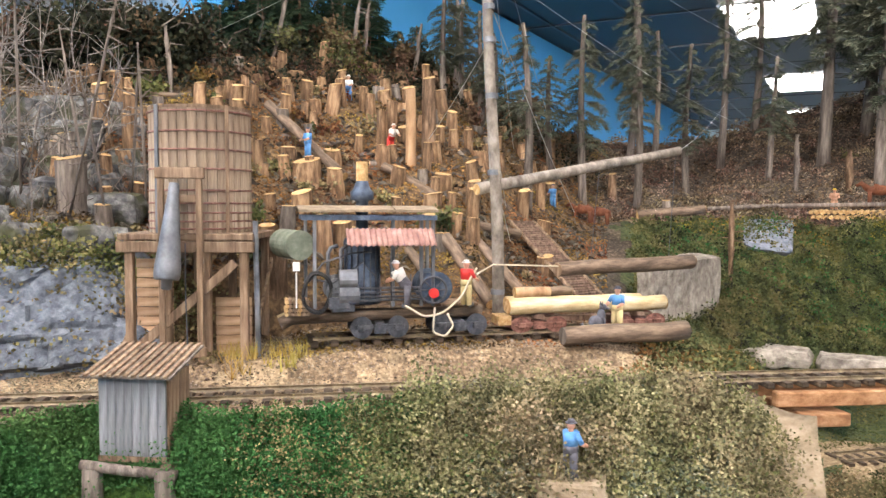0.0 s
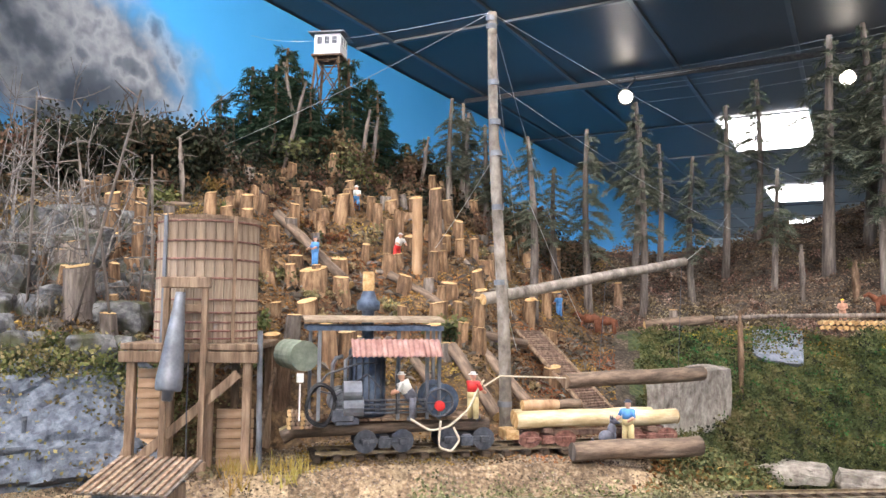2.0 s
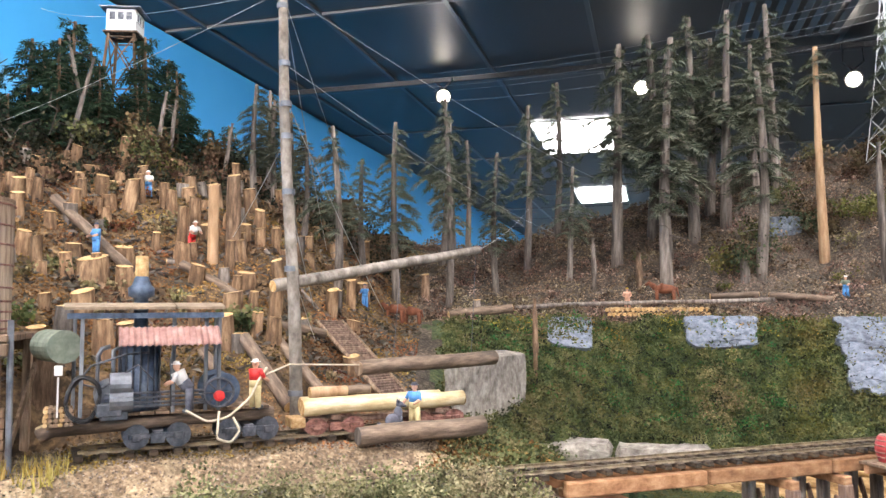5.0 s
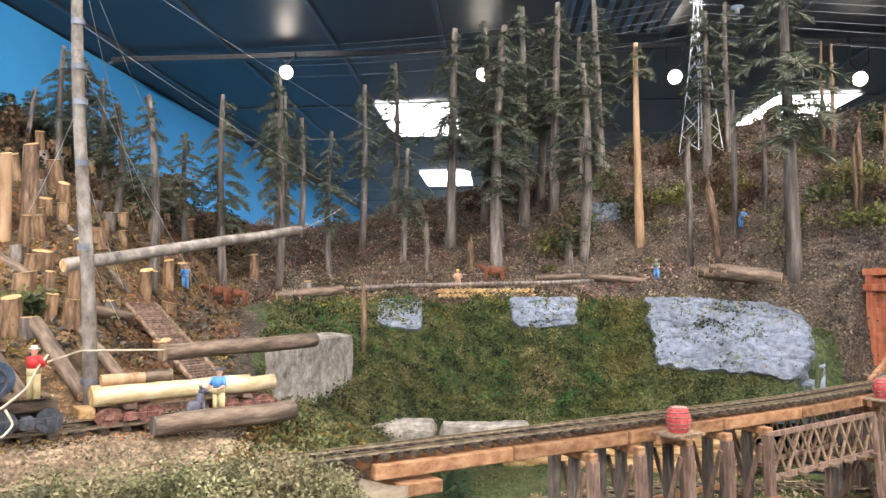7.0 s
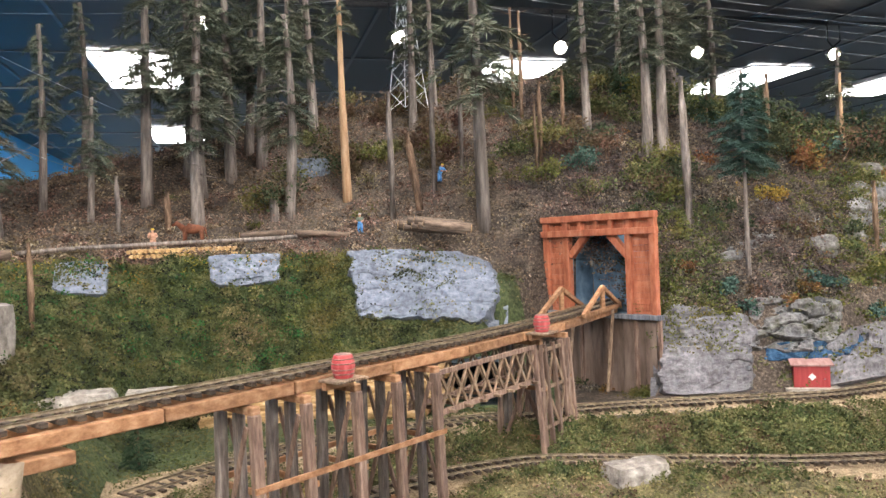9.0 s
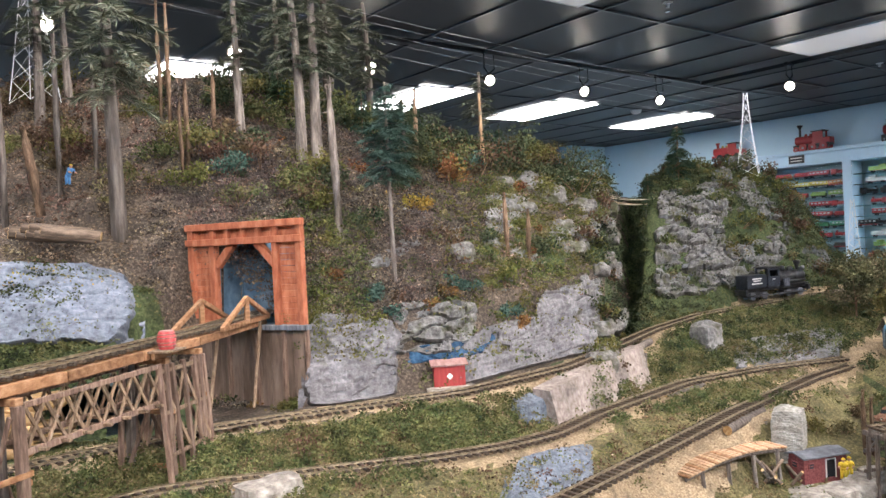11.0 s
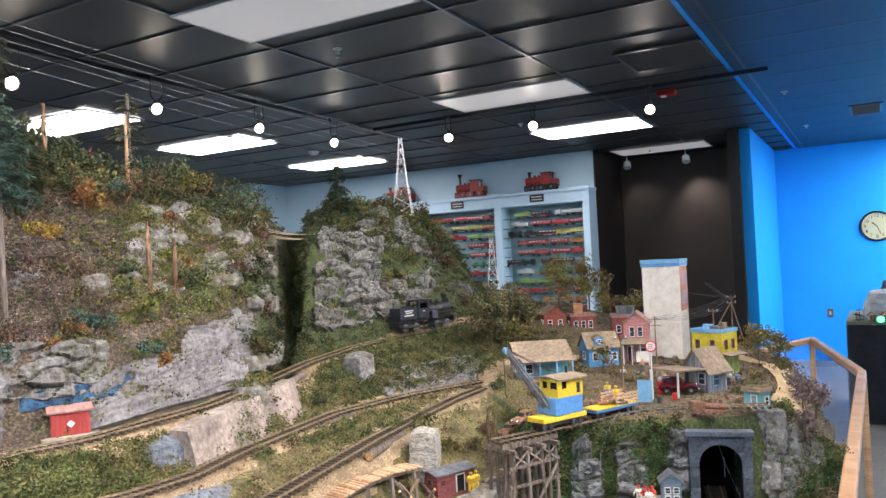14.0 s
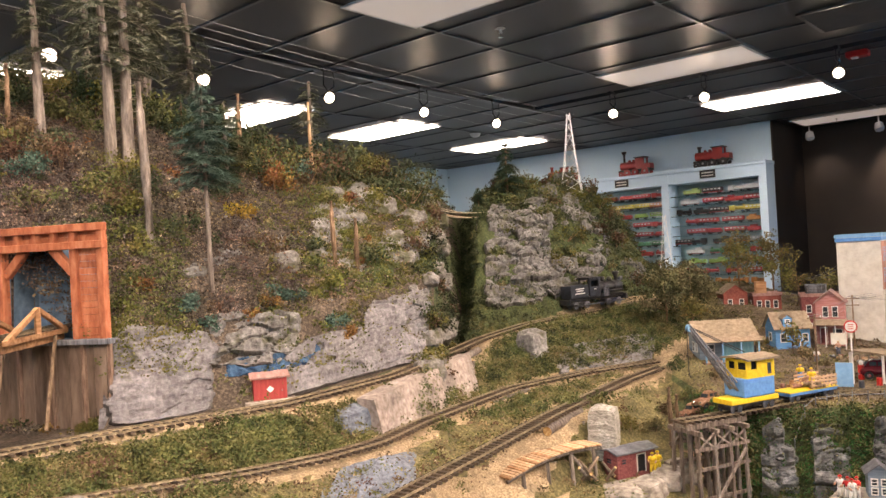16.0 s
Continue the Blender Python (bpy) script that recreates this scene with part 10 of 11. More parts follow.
for k in range(15):
    a0, a1 = math.pi * k / 15, math.pi * (k + .92) / 15
    vs = []
    for rr in (AW / 2 + .001, AW / 2 + .013):
        for aa in (a0, a1):
            vs.append((-rr * math.cos(aa), AH - AW / 2 + rr * math.sin(aa)))
    bm = bmx()
    f_ = [bm.verts.new((x, -.0155, z)) for x, z in (vs[0], vs[1], vs[3], vs[2])]
    g_ = [bm.verts.new((x, -.011, z)) for x, z in (vs[0], vs[1], vs[3], vs[2])]
    bm.faces.new(f_)
    for q in range(4):
        bm.faces.new((f_[q], g_[q], g_[(q + 1) % 4], f_[(q + 1) % 4]))
    part("arch_stone", bm, M_stonegrey, st)
for sx in (-1, 1):
    for i in range(9):
        bm = bmx()
        w_ = .020 if i % 2 else .015
        box(bm, (sx * (SW / 2 - w_ / 2), -.0132, .012 + i * .024), (w_, .003, .0225), bevel=.0006)
        part("quoin", bm, M_stonegrey, st)
bm = bmx()
box(bm, (0, -.004, SH + .005), (SW + .012, .034, .011), bevel=.001)
part("coping", bm, M_stonegrey, st)
bm = bmx()
r0 = [bm.verts.new((x * 1.02, .010, z)) for x, z in arc]
r1 = [bm.verts.new((x * 1.02, .30, z)) for x, z in arc]
for k in range(16):
    bm.faces.new((r0[k], r0[k + 1], r1[k + 1], r1[k]))
bm.faces.new(r1)
part("bore", bm, M_void, st)
track("tunnel_track", [tuple(P2 @ Vector((0, -.5, .016))), tuple(P2 @ Vector((0, -.1, .016))), tuple(P2 @ Vector((0, .28, .016)))], "track leaving the stone tunnel portal")
bm = bmx()
box(bm, (2.965, 1.225, 1.003), (.12, .12, .078), pose(0, 0, 0), bevel=.004)
tagged(part("hut_terrace", bm, M_concrete, None), label="small raised concrete terrace below the cliff", category="platform")
house("hut", "small dark grey hut with a pale peaked roof", pose(2.985, 1.208, 1.042, 0, 0, -70), .040, .040, .048, M_slate, M_galv, .8, .006, True,
      openings=(("f", -.009, .030, .010, .012, "window", M_pale), ("f", .009, .030, .010, .012, "window", M_pale), ("f", -.009, .012, .010, .012, "window", M_pale), ("f", .009, .012, .010, .012, "window", M_pale)), category="shed")
for x, y, sh in ((2.93, 1.25, M_red), (2.935, 1.265, M_pale), (2.92, 1.24, M_pale), (2.94, 1.236, M_red)):
    figure(Vector((x, y, 1.042)), random.uniform(-120, -40), sh, M_pale, M_red, "small red and white painted figure near the tunnel")

# ---- lower bench: shed, figures, plank bridge ----
g = house("boxcar_shed", "brown grounded boxcar body with a grey tin roof", pose(2.755, 1.635, 1.085, 0, 0, -20), .105, .050, .046, M_maroon, M_galv, .25, .006,
          openings=(("f", .012, .021, .022, .036, "door", M_void), ("l", 0, .030, .014, .010, "window", M_maroon), ("f", -.036, .030, .012, .010, "window", M_maroon)), category="shed")
for x, y in ((2.772, 1.588), (2.788, 1.584)):
    figure(Vector((x, y, 1.083)), -70, M_yellow, M_yellow, M_yellow, "small figure in yellow oilskins beside the boxcar shed")
for c, s_, rz in (((2.78, 1.56, 1.075), (.045, .030, .016), 20), ((2.83, 1.55, 1.07), (.03, .03, .03), 60), ((2.73, 1.57, 1.065), (.05, .03, .018), -10), ((2.66, 1.60, 1.05), (.06, .04, .03), 30)):
    rock("tan_boulder", c, s_, M_concrete, "tan rounded rock on the lower bench", rz, .25)
pb = thing("plank_bridge", "bright yellow-brown plank bridge on grey props", "bridge")
A_, B2 = Vector((2.44, 1.745, 1.135)), Vector((2.70, 1.690, 1.150))
D_ = (B2 - A_).normalized()
S_ = Vector((-D_.y, D_.x, 0))
for i in range(30):
    bm = bmx()
    c = A_.lerp(B2, (i + .5) / 30) + Vector((0, 0, .014 * math.sin(math.pi * i / 30)))
    box(bm, (0, 0, 0), (.0078, .060, .0035), Matrix.Translation(c) @ pose(0, 0, 0, 0, 0, math.degrees(math.atan2(D_.y, D_.x)) + random.uniform(-3, 3)), bevel=.0005)
    part("plank", bm, M_board if i % 4 else M_orange, pb)
for o_ in (-.024, .024):
    bm = bmx()
    tube(bm, [A_.lerp(B2, f) + S_ * o_ + Vector((0, 0, .014 * math.sin(math.pi * f) - .006)) for f in np.linspace(0, 1, 12)], .0035, 6)
    part("stringer", bm, M_greybark, pb)
for f in (.15, .4, .65, .9):
    for o_ in (-.026, .026):
        bm = bmx()
        q = A_.lerp(B2, f) + S_ * o_
        cyl(bm, q + S_ * o_ * .5 + Vector((0, 0, -.13)), q + Vector((0, 0, .004)), .0042, None, 7)
        part("prop", bm, M_greybark, pb)
    bm = bmx()
    q = A_.lerp(B2, f)
    beam(bm, q - S_ * .036 + Vector((0, 0, -.10)), q + S_ * .026 + Vector((0, 0, -.012)), .004, .005)
    part("brace", bm, M_greybark, pb)
for k in range(10):
    a = Vector((random.uniform(2.62, 2.72), random.uniform(1.62, 1.70), 1.09))
    log(a, a + Vector((random.uniform(-.05, .05), random.uniform(-.04, .04), random.uniform(.02, .06))), .0036, random.choice((M_greybark, M_log)), "grey pole in a heap beside the plank bridge", name="pole")
# log bearers under the open spans of the upper tracks
for pts, lab in (([(2.735, 2.10), (2.92, 2.165)], 1.296), ([(2.70, 1.955), (2.86, 1.965)], 1.206), ([(2.60, 1.735), (2.78, 1.765)], 1.190)):
    (x0, y0), (x1, y1) = pts
    log(Vector((x0, y0, lab)), Vector((x1, y1, lab + .006)), .0105, M_peeled if False else M_greybark, "thick round log carrying the track over a gap")
for x, y, z0, z1 in ((2.775, 2.105, 1.22, 1.292), (2.80, 2.09, 1.22, 1.292), (2.74, 1.735, 1.09, 1.185), (2.755, 1.72, 1.09, 1.185)):
    log(Vector((x - .02, y - .01, z0)), Vector((x, y, z1)), .005, M_greybark, "propped post under the track bearer")

# ---- footbridge over the gorge ----
fb = thing("footbridge", "tiny rope suspension footbridge across the gorge", "bridge")
A_, B2 = at(52.2, 2.70), at(55.6, 2.98)
A_.z, B2.z = 1.708, 1.700
for o_ in (-.008, .008):
    for dz in (0, .016):
        bm = bmx()
        tube(bm, [A_.lerp(B2, f) + Vector((o_, -o_, dz - .05 * f * (1 - f))) for f in np.linspace(0, 1, 10)], .0009, 4)
        part("rope", bm, M_rope, fb)
for i in range(24):
    f = (i + .5) / 24
    bm = bmx()
    box(bm, A_.lerp(B2, f) + Vector((0, 0, -.05 * f * (1 - f) + .0015)), (.006, .020, .0015))
    part("plank", bm, M_board, fb)
for q in (A_, B2):
    for o_ in (-.010, .010):
        bm = bmx()
        cyl(bm, q + Vector((o_, -o_, -.05)), q + Vector((o_, -o_, .035)), .0022, None, 6)
        part("post", bm, M_oldwood, fb)

# ---- power poles and wires of the town ----
def pole(x, y, h, lean=0.0, arms=1):
    o = thing("power_pole", "thin weathered wooden power pole with cross arms", "power pole", pose(x, y, tz(x, y), lean, 0, -74), group="power poles")
    bm = bmx()
    cyl(bm, (0, 0, -.02), (0, 0, h), .0028, .0020, 7)
    part("pole", bm, M_oldwood, o)
    for k in range(arms):
        bm = bmx()
        box(bm, (0, -.003, h - .010 - .020 * k), (.034, .003, .003))
        part("cross_arm", bm, M_oldwood, o)
        for xx in (-.014, .014):
            bm = bmx()
            cyl(bm, (xx, -.003, h - .009 - .02 * k), (xx, -.003, h - .003 - .02 * k), .0012, None, 6)
            part("insulator", bm, M_pale, o)
    return Vector((x, y, tz(x, y) + h - .008))


pa = pole(3.80, 1.43, .155, 0, 2)
pb_ = pole(3.37, 1.418, .155, 0, 1)
pc = pole(4.30, 1.27, .215, 2, 2)
pd = pole(4.10, 1.30, .17, -3, 1)
pe = pole(4.55, 1.62, .20, 0, 2)
for a, b in ((pc, pd), (pc, pa), (pd, pa), (pc, pe), (pe, Vector((4.05, 1.62, 1.42))), (pa, pb_), (pc, pc + Vector((.9, .25, .02)))):
    for o_ in (-.012, .012, 0):
        bm = bmx()
        tube(bm, [a.lerp(b, f) + Vector((0, o_, -.05 * f * (1 - f) + o_ * .3)) for f in np.linspace(0, 1, 9)], .0005, 4)
        tagged(part("power_line", bm, M_steel, None), label="thin wire strung between wooden poles", category="wire", group="power lines")
for a, b in ((pc, Vector((4.22, 1.21, 1.22))), (pc, Vector((4.2, 1.36, 1.22)))):
    log(b, a - Vector((0, 0, .02)), .0022, M_oldwood, "slanting wooden prop of a power pole", name="prop")


# ---- town trees ----
def leafy(name, h, w, mat_leaf, label, n=1500, leaf=.007, bare=.25, gap=.55):
    """A broadleaf tree: forked limbs and clumps of small leaves with gaps."""
    ob = thing(name, label, "tree")
    bm = bmx()
    tips = []
    tube(bm, [(0, 0, -.03), (.004, 0, h * .3), (-.003, .003, h * .62), (0, 0, h * .9)], h * .022, 7, h * .006)
    for k in range(16):
        a = random.uniform(0, 6.28)
        z0 = h * random.uniform(bare, .75)
        l = w * random.uniform(.45, 1.0) * (1.1 - .6 * z0 / h)
        e = Vector((l * math.cos(a), l * math.sin(a), z0 + l * random.uniform(.2, .8)))
        tube(bm, [(0, 0, z0), e * .55 + Vector((0, 0, z0 * .42)), e], h * .009, 5, h * .002)
        tips += [e, e.lerp(Vector((0, 0, z0)), .35)]
    tips.append(Vector((0, 0, h * .95)))
    part("trunk", bm, M_bark, ob, smooth=True)
    vs, fs = [], []
    for _ in range(n):
        c = random.choice(tips)
        p = c + Vector((random.gauss(0, 1), random.gauss(0, 1), random.gauss(0, .8))) * w * .16
        d = Vector((random.gauss(0, 1), random.gauss(0, 1), random.gauss(0, 1))).normalized() * leaf * random.uniform(.6, 1.4)
        e = d.cross(Vector((random.gauss(0, 1), random.gauss(0, 1), random.gauss(0, 1)))).normalized() * leaf * gap
        i0 = len(vs)
        vs += [p, p + d * .5 + e, p + d, p + d * .5 - e]
        fs.append((i0, i0 + 1, i0 + 2, i0 + 3))
    me = bpy.data.meshes.new("crown")
    me.from_pydata(vs, [], fs)
    me.materials.append(mat_leaf)
    o = new("crown", me)
    o.parent = ob
    return ob


L_bronze = island("bronze_leaves", [(0.05, 0.045, 0.02), (0.11, 0.10, 0.035), (0.20, 0.17, 0.06), (0.28, 0.17, 0.07)])
L_bronzegreen = island("dark_olive_leaves", [(0.030, 0.030, 0.015), (0.070, 0.068, 0.032), (0.12, 0.11, 0.055), (0.19, 0.15, 0.085)])
L_plum = island("plum_leaves", [(0.10, 0.07, 0.08), (0.18, 0.13, 0.14), (0.16, 0.15, 0.07)])
for x, y, h, w, lf, n_, lab in ((3.74, 1.905, .205, .075, L_bronzegreen, 5200, "large dark olive tree behind the grey house"), (3.84, 1.97, .19, .07, L_bronzegreen, 4000, "dark olive tree behind the grey house"), (3.64, 1.86, .11, .05, L_bronze, 1000, "dark bronze bushy tree"),
                               (4.30, 1.95, .24, .085, L_bronze, 2000, "thin autumn tree with sparse bronze leaves"), (4.42, 1.86, .26, .085, L_bronze, 2000, "thin autumn tree with sparse bronze leaves"), (4.32, 1.74, .20, .075, L_bronze, 1200, "bronze-leaved tree behind the stores"),
                               (4.42, 1.66, .16, .07, L_bronze, 900, "bronze-leaved tree behind the stores"), (4.05, 1.15, .13, .07, L_bronze, 1200, "brown autumn bush tree behind the yellow store"), (4.2, 1.10, .10, .06, L_bronze, 900, "brown autumn bush tree beside the dirt road"),
                               (3.62, 1.55, .09, .04, L_bronze, 300, "small bare autumn tree between the houses"), (3.60, .985, .125, .055, L_plum, 800, "small plum-leaved tree at the aisle rail"), (3.72, .965, .11, .05, L_plum, 500, "small plum-leaved tree at the aisle rail")):
    o = leafy("town_tree", h, w, lf, lab, n_)
    o.matrix_basis = pose(x, y, tz(x, y), 0, 0, random.uniform(0, 360))
o = leafy("tall_tree", .27, .045, L_plum, "slender tree with sparse plum leaves beside the cliff", 520, .007, .55)
o.matrix_basis = pose(3.42, .965, .955)
for x, y, z, h in ((3.25, .925, .93, .13), (3.32, .915, .93, .11), (3.5, .93, 1.0, .10), (3.15, .94, .94, .09)):
    o = leafy("bare_sapling", h, .045, L_plum, "nearly bare grey sapling against the clear panel", 30, .006, .3)
    o.matrix_basis = pose(x, y, z)
for x, y, s_, m_, lab in ((3.40, 1.02, .030, L_green, "green bush on the cliff edge"), (3.50, 1.12, .025, L_ivy, "green bush beside the shack"), (3.9, 1.06, .03, L_green, "green bush along the dirt road"), (4.05, 1.0, .035, L_bronze, "brown bush along the dirt road"), (3.52, 1.60, .03, L_dry, "dry scrub between the houses"),
                          (3.58, 1.52, .03, L_dry, "dry scrub between the houses"), (2.93, 1.66, .03, L_dry, "olive scrub at the yard end"), (2.88, 1.70, .035, L_moss, "yellow-green bush at the yard end"), (2.84, 1.75, .035, L_ivy, "dark bush on the yard bank"), (2.80, 1.80, .03, L_ivy, "dark bush on the yard bank"),
                          (3.8, 1.75, .03, L_dry, "dry scrub behind the houses"), (3.3, 1.0, .025, L_green, "green bush on the cliff edge")):
    o = shrub("bush", s_, m_, lab, 380, .006)
    o.matrix_basis = pose(x, y, tz(x, y) - .003)
# dirt road
RD = sm([(3.46, 1.02), (3.62, 1.015), (3.78, 1.04), (3.95, 1.10), (4.10, 1.20), (4.2, 1.3)], 40)
bm = bmx()
rows_ = []
for i, (x, y) in enumerate(RD):
    d = RD[min(i + 1, 39)] - RD[max(i - 1, 0)]
    d = d / np.linalg.norm(d)
    rows_.append([bm.verts.new((x - d[1] * w_, y + d[0] * w_, tz(x - d[1] * w_, y + d[0] * w_) + .004 + (.0025 if abs(w_) > .012 or abs(w_) < .004 else 0))) for w_ in (-.034, -.024, -.012, 0, .012, .024, .034)])
for a, b in zip(rows_[:-1], rows_[1:]):
    for k in range(6):
        bm.faces.new((a[k], a[k + 1], b[k + 1], b[k]))
tagged(part("dirt_road", bm, M_dirt, None, smooth=True), label="curving sandy dirt road with wheel ruts", category="road", kind="structure")
scatter("street_gravel", "loose gravel and scraps in the town streets", "gravel", L_stone, 7000, between(69, 86, 4, 8), .0022)
scatter("street_grass", "dry grass tufts in the town", "grass", L_dry, 8000, between(68, 87, 4, 9), .0040)
scatter("street_dirt", "dark dirt and dead leaves in the town", "litter", L_soil, 12000, between(68, 87, 4, 9), .0042)
clumps("street_scrub", "low scrub and weeds between the houses", "grass", L_dry, 260, 20, between(69, 87, 4, 9), .005, .008, .008)
clumps("street_scrub", "green weeds between the houses", "grass", L_ivy, 120, 20, between(69, 87, 4, 9), .005, .008, .008)

random.seed(77)
for k in range(46):
    x, y = random.choice(((3.30, 1.42), (3.20, 1.47), (3.58, 1.40), (3.52, 1.30), (3.62, 1.35), (3.32, 1.55), (3.60, 1.65), (3.12, 1.46), (3.42, 1.13), (3.55, 1.22)))
    x, y = x + random.gauss(0, .03), y + random.gauss(0, .025)
    q = random.random()
    bm = bmx()
    if q < .4:
        w_ = random.uniform(.006, .012)
        box(bm, (0, 0, w_ * .4), (w_, w_ * .8, w_ * .8), bevel=.0005)
        nm, lab, cat, m_ = "crate", "small weathered wooden crate in the street", "crate", random.choice((M_board, M_oldwood, M_rust))
    elif q < .7:
        bm.free()
        pile = thing("lumber_pile", "short pile of weathered boards in the street", "lumber", pose(x, y, tz(x, y) - .0005, 0, 0, random.uniform(0, 180)))
        m_ = random.choice((M_board, M_oldwood, M_greyboard))
        for i in range(4):
            bm = bmx()
            box(bm, (random.uniform(-.003, .003), i * .004 - .006, .002), (random.uniform(.02, .04), .0034, .003))
            part("board", bm, m_, pile)
        continue
    else:
        lathe(bm, [(.0045, 0), (.0055, .005), (.0055, .008), (.0045, .013), (.003, .0133)], 12)
        nm, lab, cat, m_ = "small_barrel", "small wooden barrel standing in the street", "barrel", random.choice((M_stave, M_rust, M_orange))
    o = part(nm, bm, m_, None)
    o.matrix_basis = pose(x, y, tz(x, y) - .0005, 0, 0, random.uniform(0, 180))
    tagged(o, label=lab, category=cat)

# ---- display cases on the far wall ----
M_caseblue = mat("pale_blue_joinery", [(0.50, 0.68, 0.82), (0.54, 0.72, 0.86)], 0.2, rough=0.5, bump=0.05)
M_caseback = mat("grey_green_case_back", [(0.26, 0.35, 0.37), (0.32, 0.41, 0.43)], 0.2, rough=0.7, bump=0.05)
M_glass = glass("case_glass")
M_shelf = glass("shelf_glass")
M_shelf.node_tree.nodes["Principled BSDF"].inputs["Base Color"].default_value = (0.55, 0.85, 0.85, 1)
M_toy = [mat("toy_" + n_, [tuple(c * .8 for c in col), col], 0.05, rough=0.35, bump=0.0) for n_, col in (("red", (0.38, 0.05, 0.05)), ("green", (0.06, 0.20, 0.10)), ("yellow", (0.46, 0.36, 0.07)), ("black", (0.03, 0.03, 0.03)), ("grey", (0.26, 0.28, 0.29)), ("orange", (0.40, 0.16, 0.05)), ("blue", (0.06, 0.13, 0.30)), ("white", (0.5, 0.5, 0.48)), ("lime", (0.22, 0.33, 0.09)))]
CX = 10.70
case = thing("display_cabinet", "tall pale blue glazed cabinet full of model trains", "display cabinet", kind="")
ZT = 2.50
for y0, y1 in ((3.93, 4.02), (5.17, 5.27), (6.42, 6.52), (7.68, 7.78)):
    bm = bmx()
    box(bm, ((CX + 11.0) / 2, (y0 + y1) / 2, ZT / 2 - .02), (11.0 - CX, y1 - y0, ZT - .04))
    part("upright", bm, M_caseblue, case)
for y0, y1 in ((4.02, 5.17), (5.27, 6.42), (6.52, 7.68)):
    for z0, z1 in ((2.32, 2.46), (0.0, 0.55)):
        bm = bmx()
        box(bm, ((CX + 11.0) / 2 + .002, (y0 + y1) / 2, (z0 + z1) / 2), (11.0 - CX - .006, y1 - y0, z1 - z0))
        part("rail", bm, M_caseblue, case)
    bm = bmx()
    box(bm, (10.992, (y0 + y1) / 2, 1.435), (.012, y1 - y0, 1.77))
    part("back_panel", bm, M_caseback, case)
    for i in range(13):
        bm = bmx()
        box(bm, (10.86, (y0 + y1) / 2, .62 + i * .128), (.23, y1 - y0 - .004, .008))
        part("glass_shelf", bm, M_shelf, case).visible_shadow = False
    bm = bmx()
    box(bm, (CX + .012, (y0 + y1) / 2, 1.435), (.006, y1 - y0, 1.77))
    o = part("glass_door", bm, M_glass, case)
    o.visible_shadow = False
bm = bmx()
box(bm, ((CX + 11.0) / 2 - .015, 5.855, ZT - .02), (11.0 - CX + .03, 3.87, .04), bevel=.004)
part("top_board", bm, M_caseblue, case)


def toy(kind, m_a, m_b):
    """A small toy engine, coach or wagon."""
    o = thing("toy_train", ("small toy steam engine", "small toy railway coach", "small toy freight wagon", "small boxed toy engine")[kind] + " on a glass shelf", "toy train", group="trains in the cabinet")
    L = (.15, .20, .14, .17)[kind]
    bm = bmx()
    if kind == 0:
        cyl(bm, (-.02, 0, .055), (.07, 0, .055), .022, None, 12)
        box(bm, (-.048, 0, .055), (.05, .048, .07), bevel=.003)
        cyl(bm, (.055, 0, .07), (.055, 0, .10), .008, .010, 8)
    elif kind == 1:
        box(bm, (0, 0, .060), (L, .05, .055), bevel=.006)
    elif kind == 2:
        box(bm, (0, 0, .045), (L, .05, .030), bevel=.002)
        cyl(bm, (-.06, 0, .062), (.06, 0, .062), .022, None, 12)
    else:
        box(bm, (0, 0, .05), (L, .05, .05), bevel=.002)
        box(bm, (.03, 0, .085), (.06, .045, .03), bevel=.003)
    part("body", bm, m_a, o)
    bm = bmx()
    box(bm, (0, 0, .026), (L * .96, .04, .012))
    part("chassis", bm, m_b, o)
    for x in (-L * .32, L * .32):
        bm = bmx()
        for y in (-.022, .022):
            cyl(bm, (x, y - .003, .013), (x, y + .003, .013), .013, None, 10)
        part("wheel_set", bm, M_toy[3], o)
    if kind == 1:
        for y in (-.0258, .0258):
            bm = bmx()
            for k in range(5):
                box(bm, (-.07 + k * .035, y, .066), (.022, .001, .018))
            part("window_strip", bm, M_toy[7], o)
    return o


protos = {}
first = True
for b_, (y0, y1) in enumerate(((4.02, 5.17), (5.27, 6.42), (6.52, 7.68))):
    for i in range(13):
        y = y0 + .10
        col = random.choice((0, 0, 2, 3, 4, 5, 8))
        while y < y1 - .08:
            if random.random() < .45:
                col = random.choice((0, 0, 0, 2, 3, 3, 4, 5, 1, 7, 8))
            kind = random.choice((0, 1, 1, 2, 3))
            key = (kind, col)
            m_ = pose(10.85 + random.uniform(-.03, .03), y, .625 + i * .128, 0, 0, 90 + random.choice((0, 180)))
            if random.random() < .95:
                if key not in protos:
                    protos[key] = toy(kind, M_toy[col], M_toy[random.choice((3, 4, 0))])
                    protos[key].matrix_basis = m_ @ Matrix.Diagonal((1.35, 1, .95, 1))
                else:
                    copy_thing(protos[key], m_)
            y += random.uniform(.21, .31)


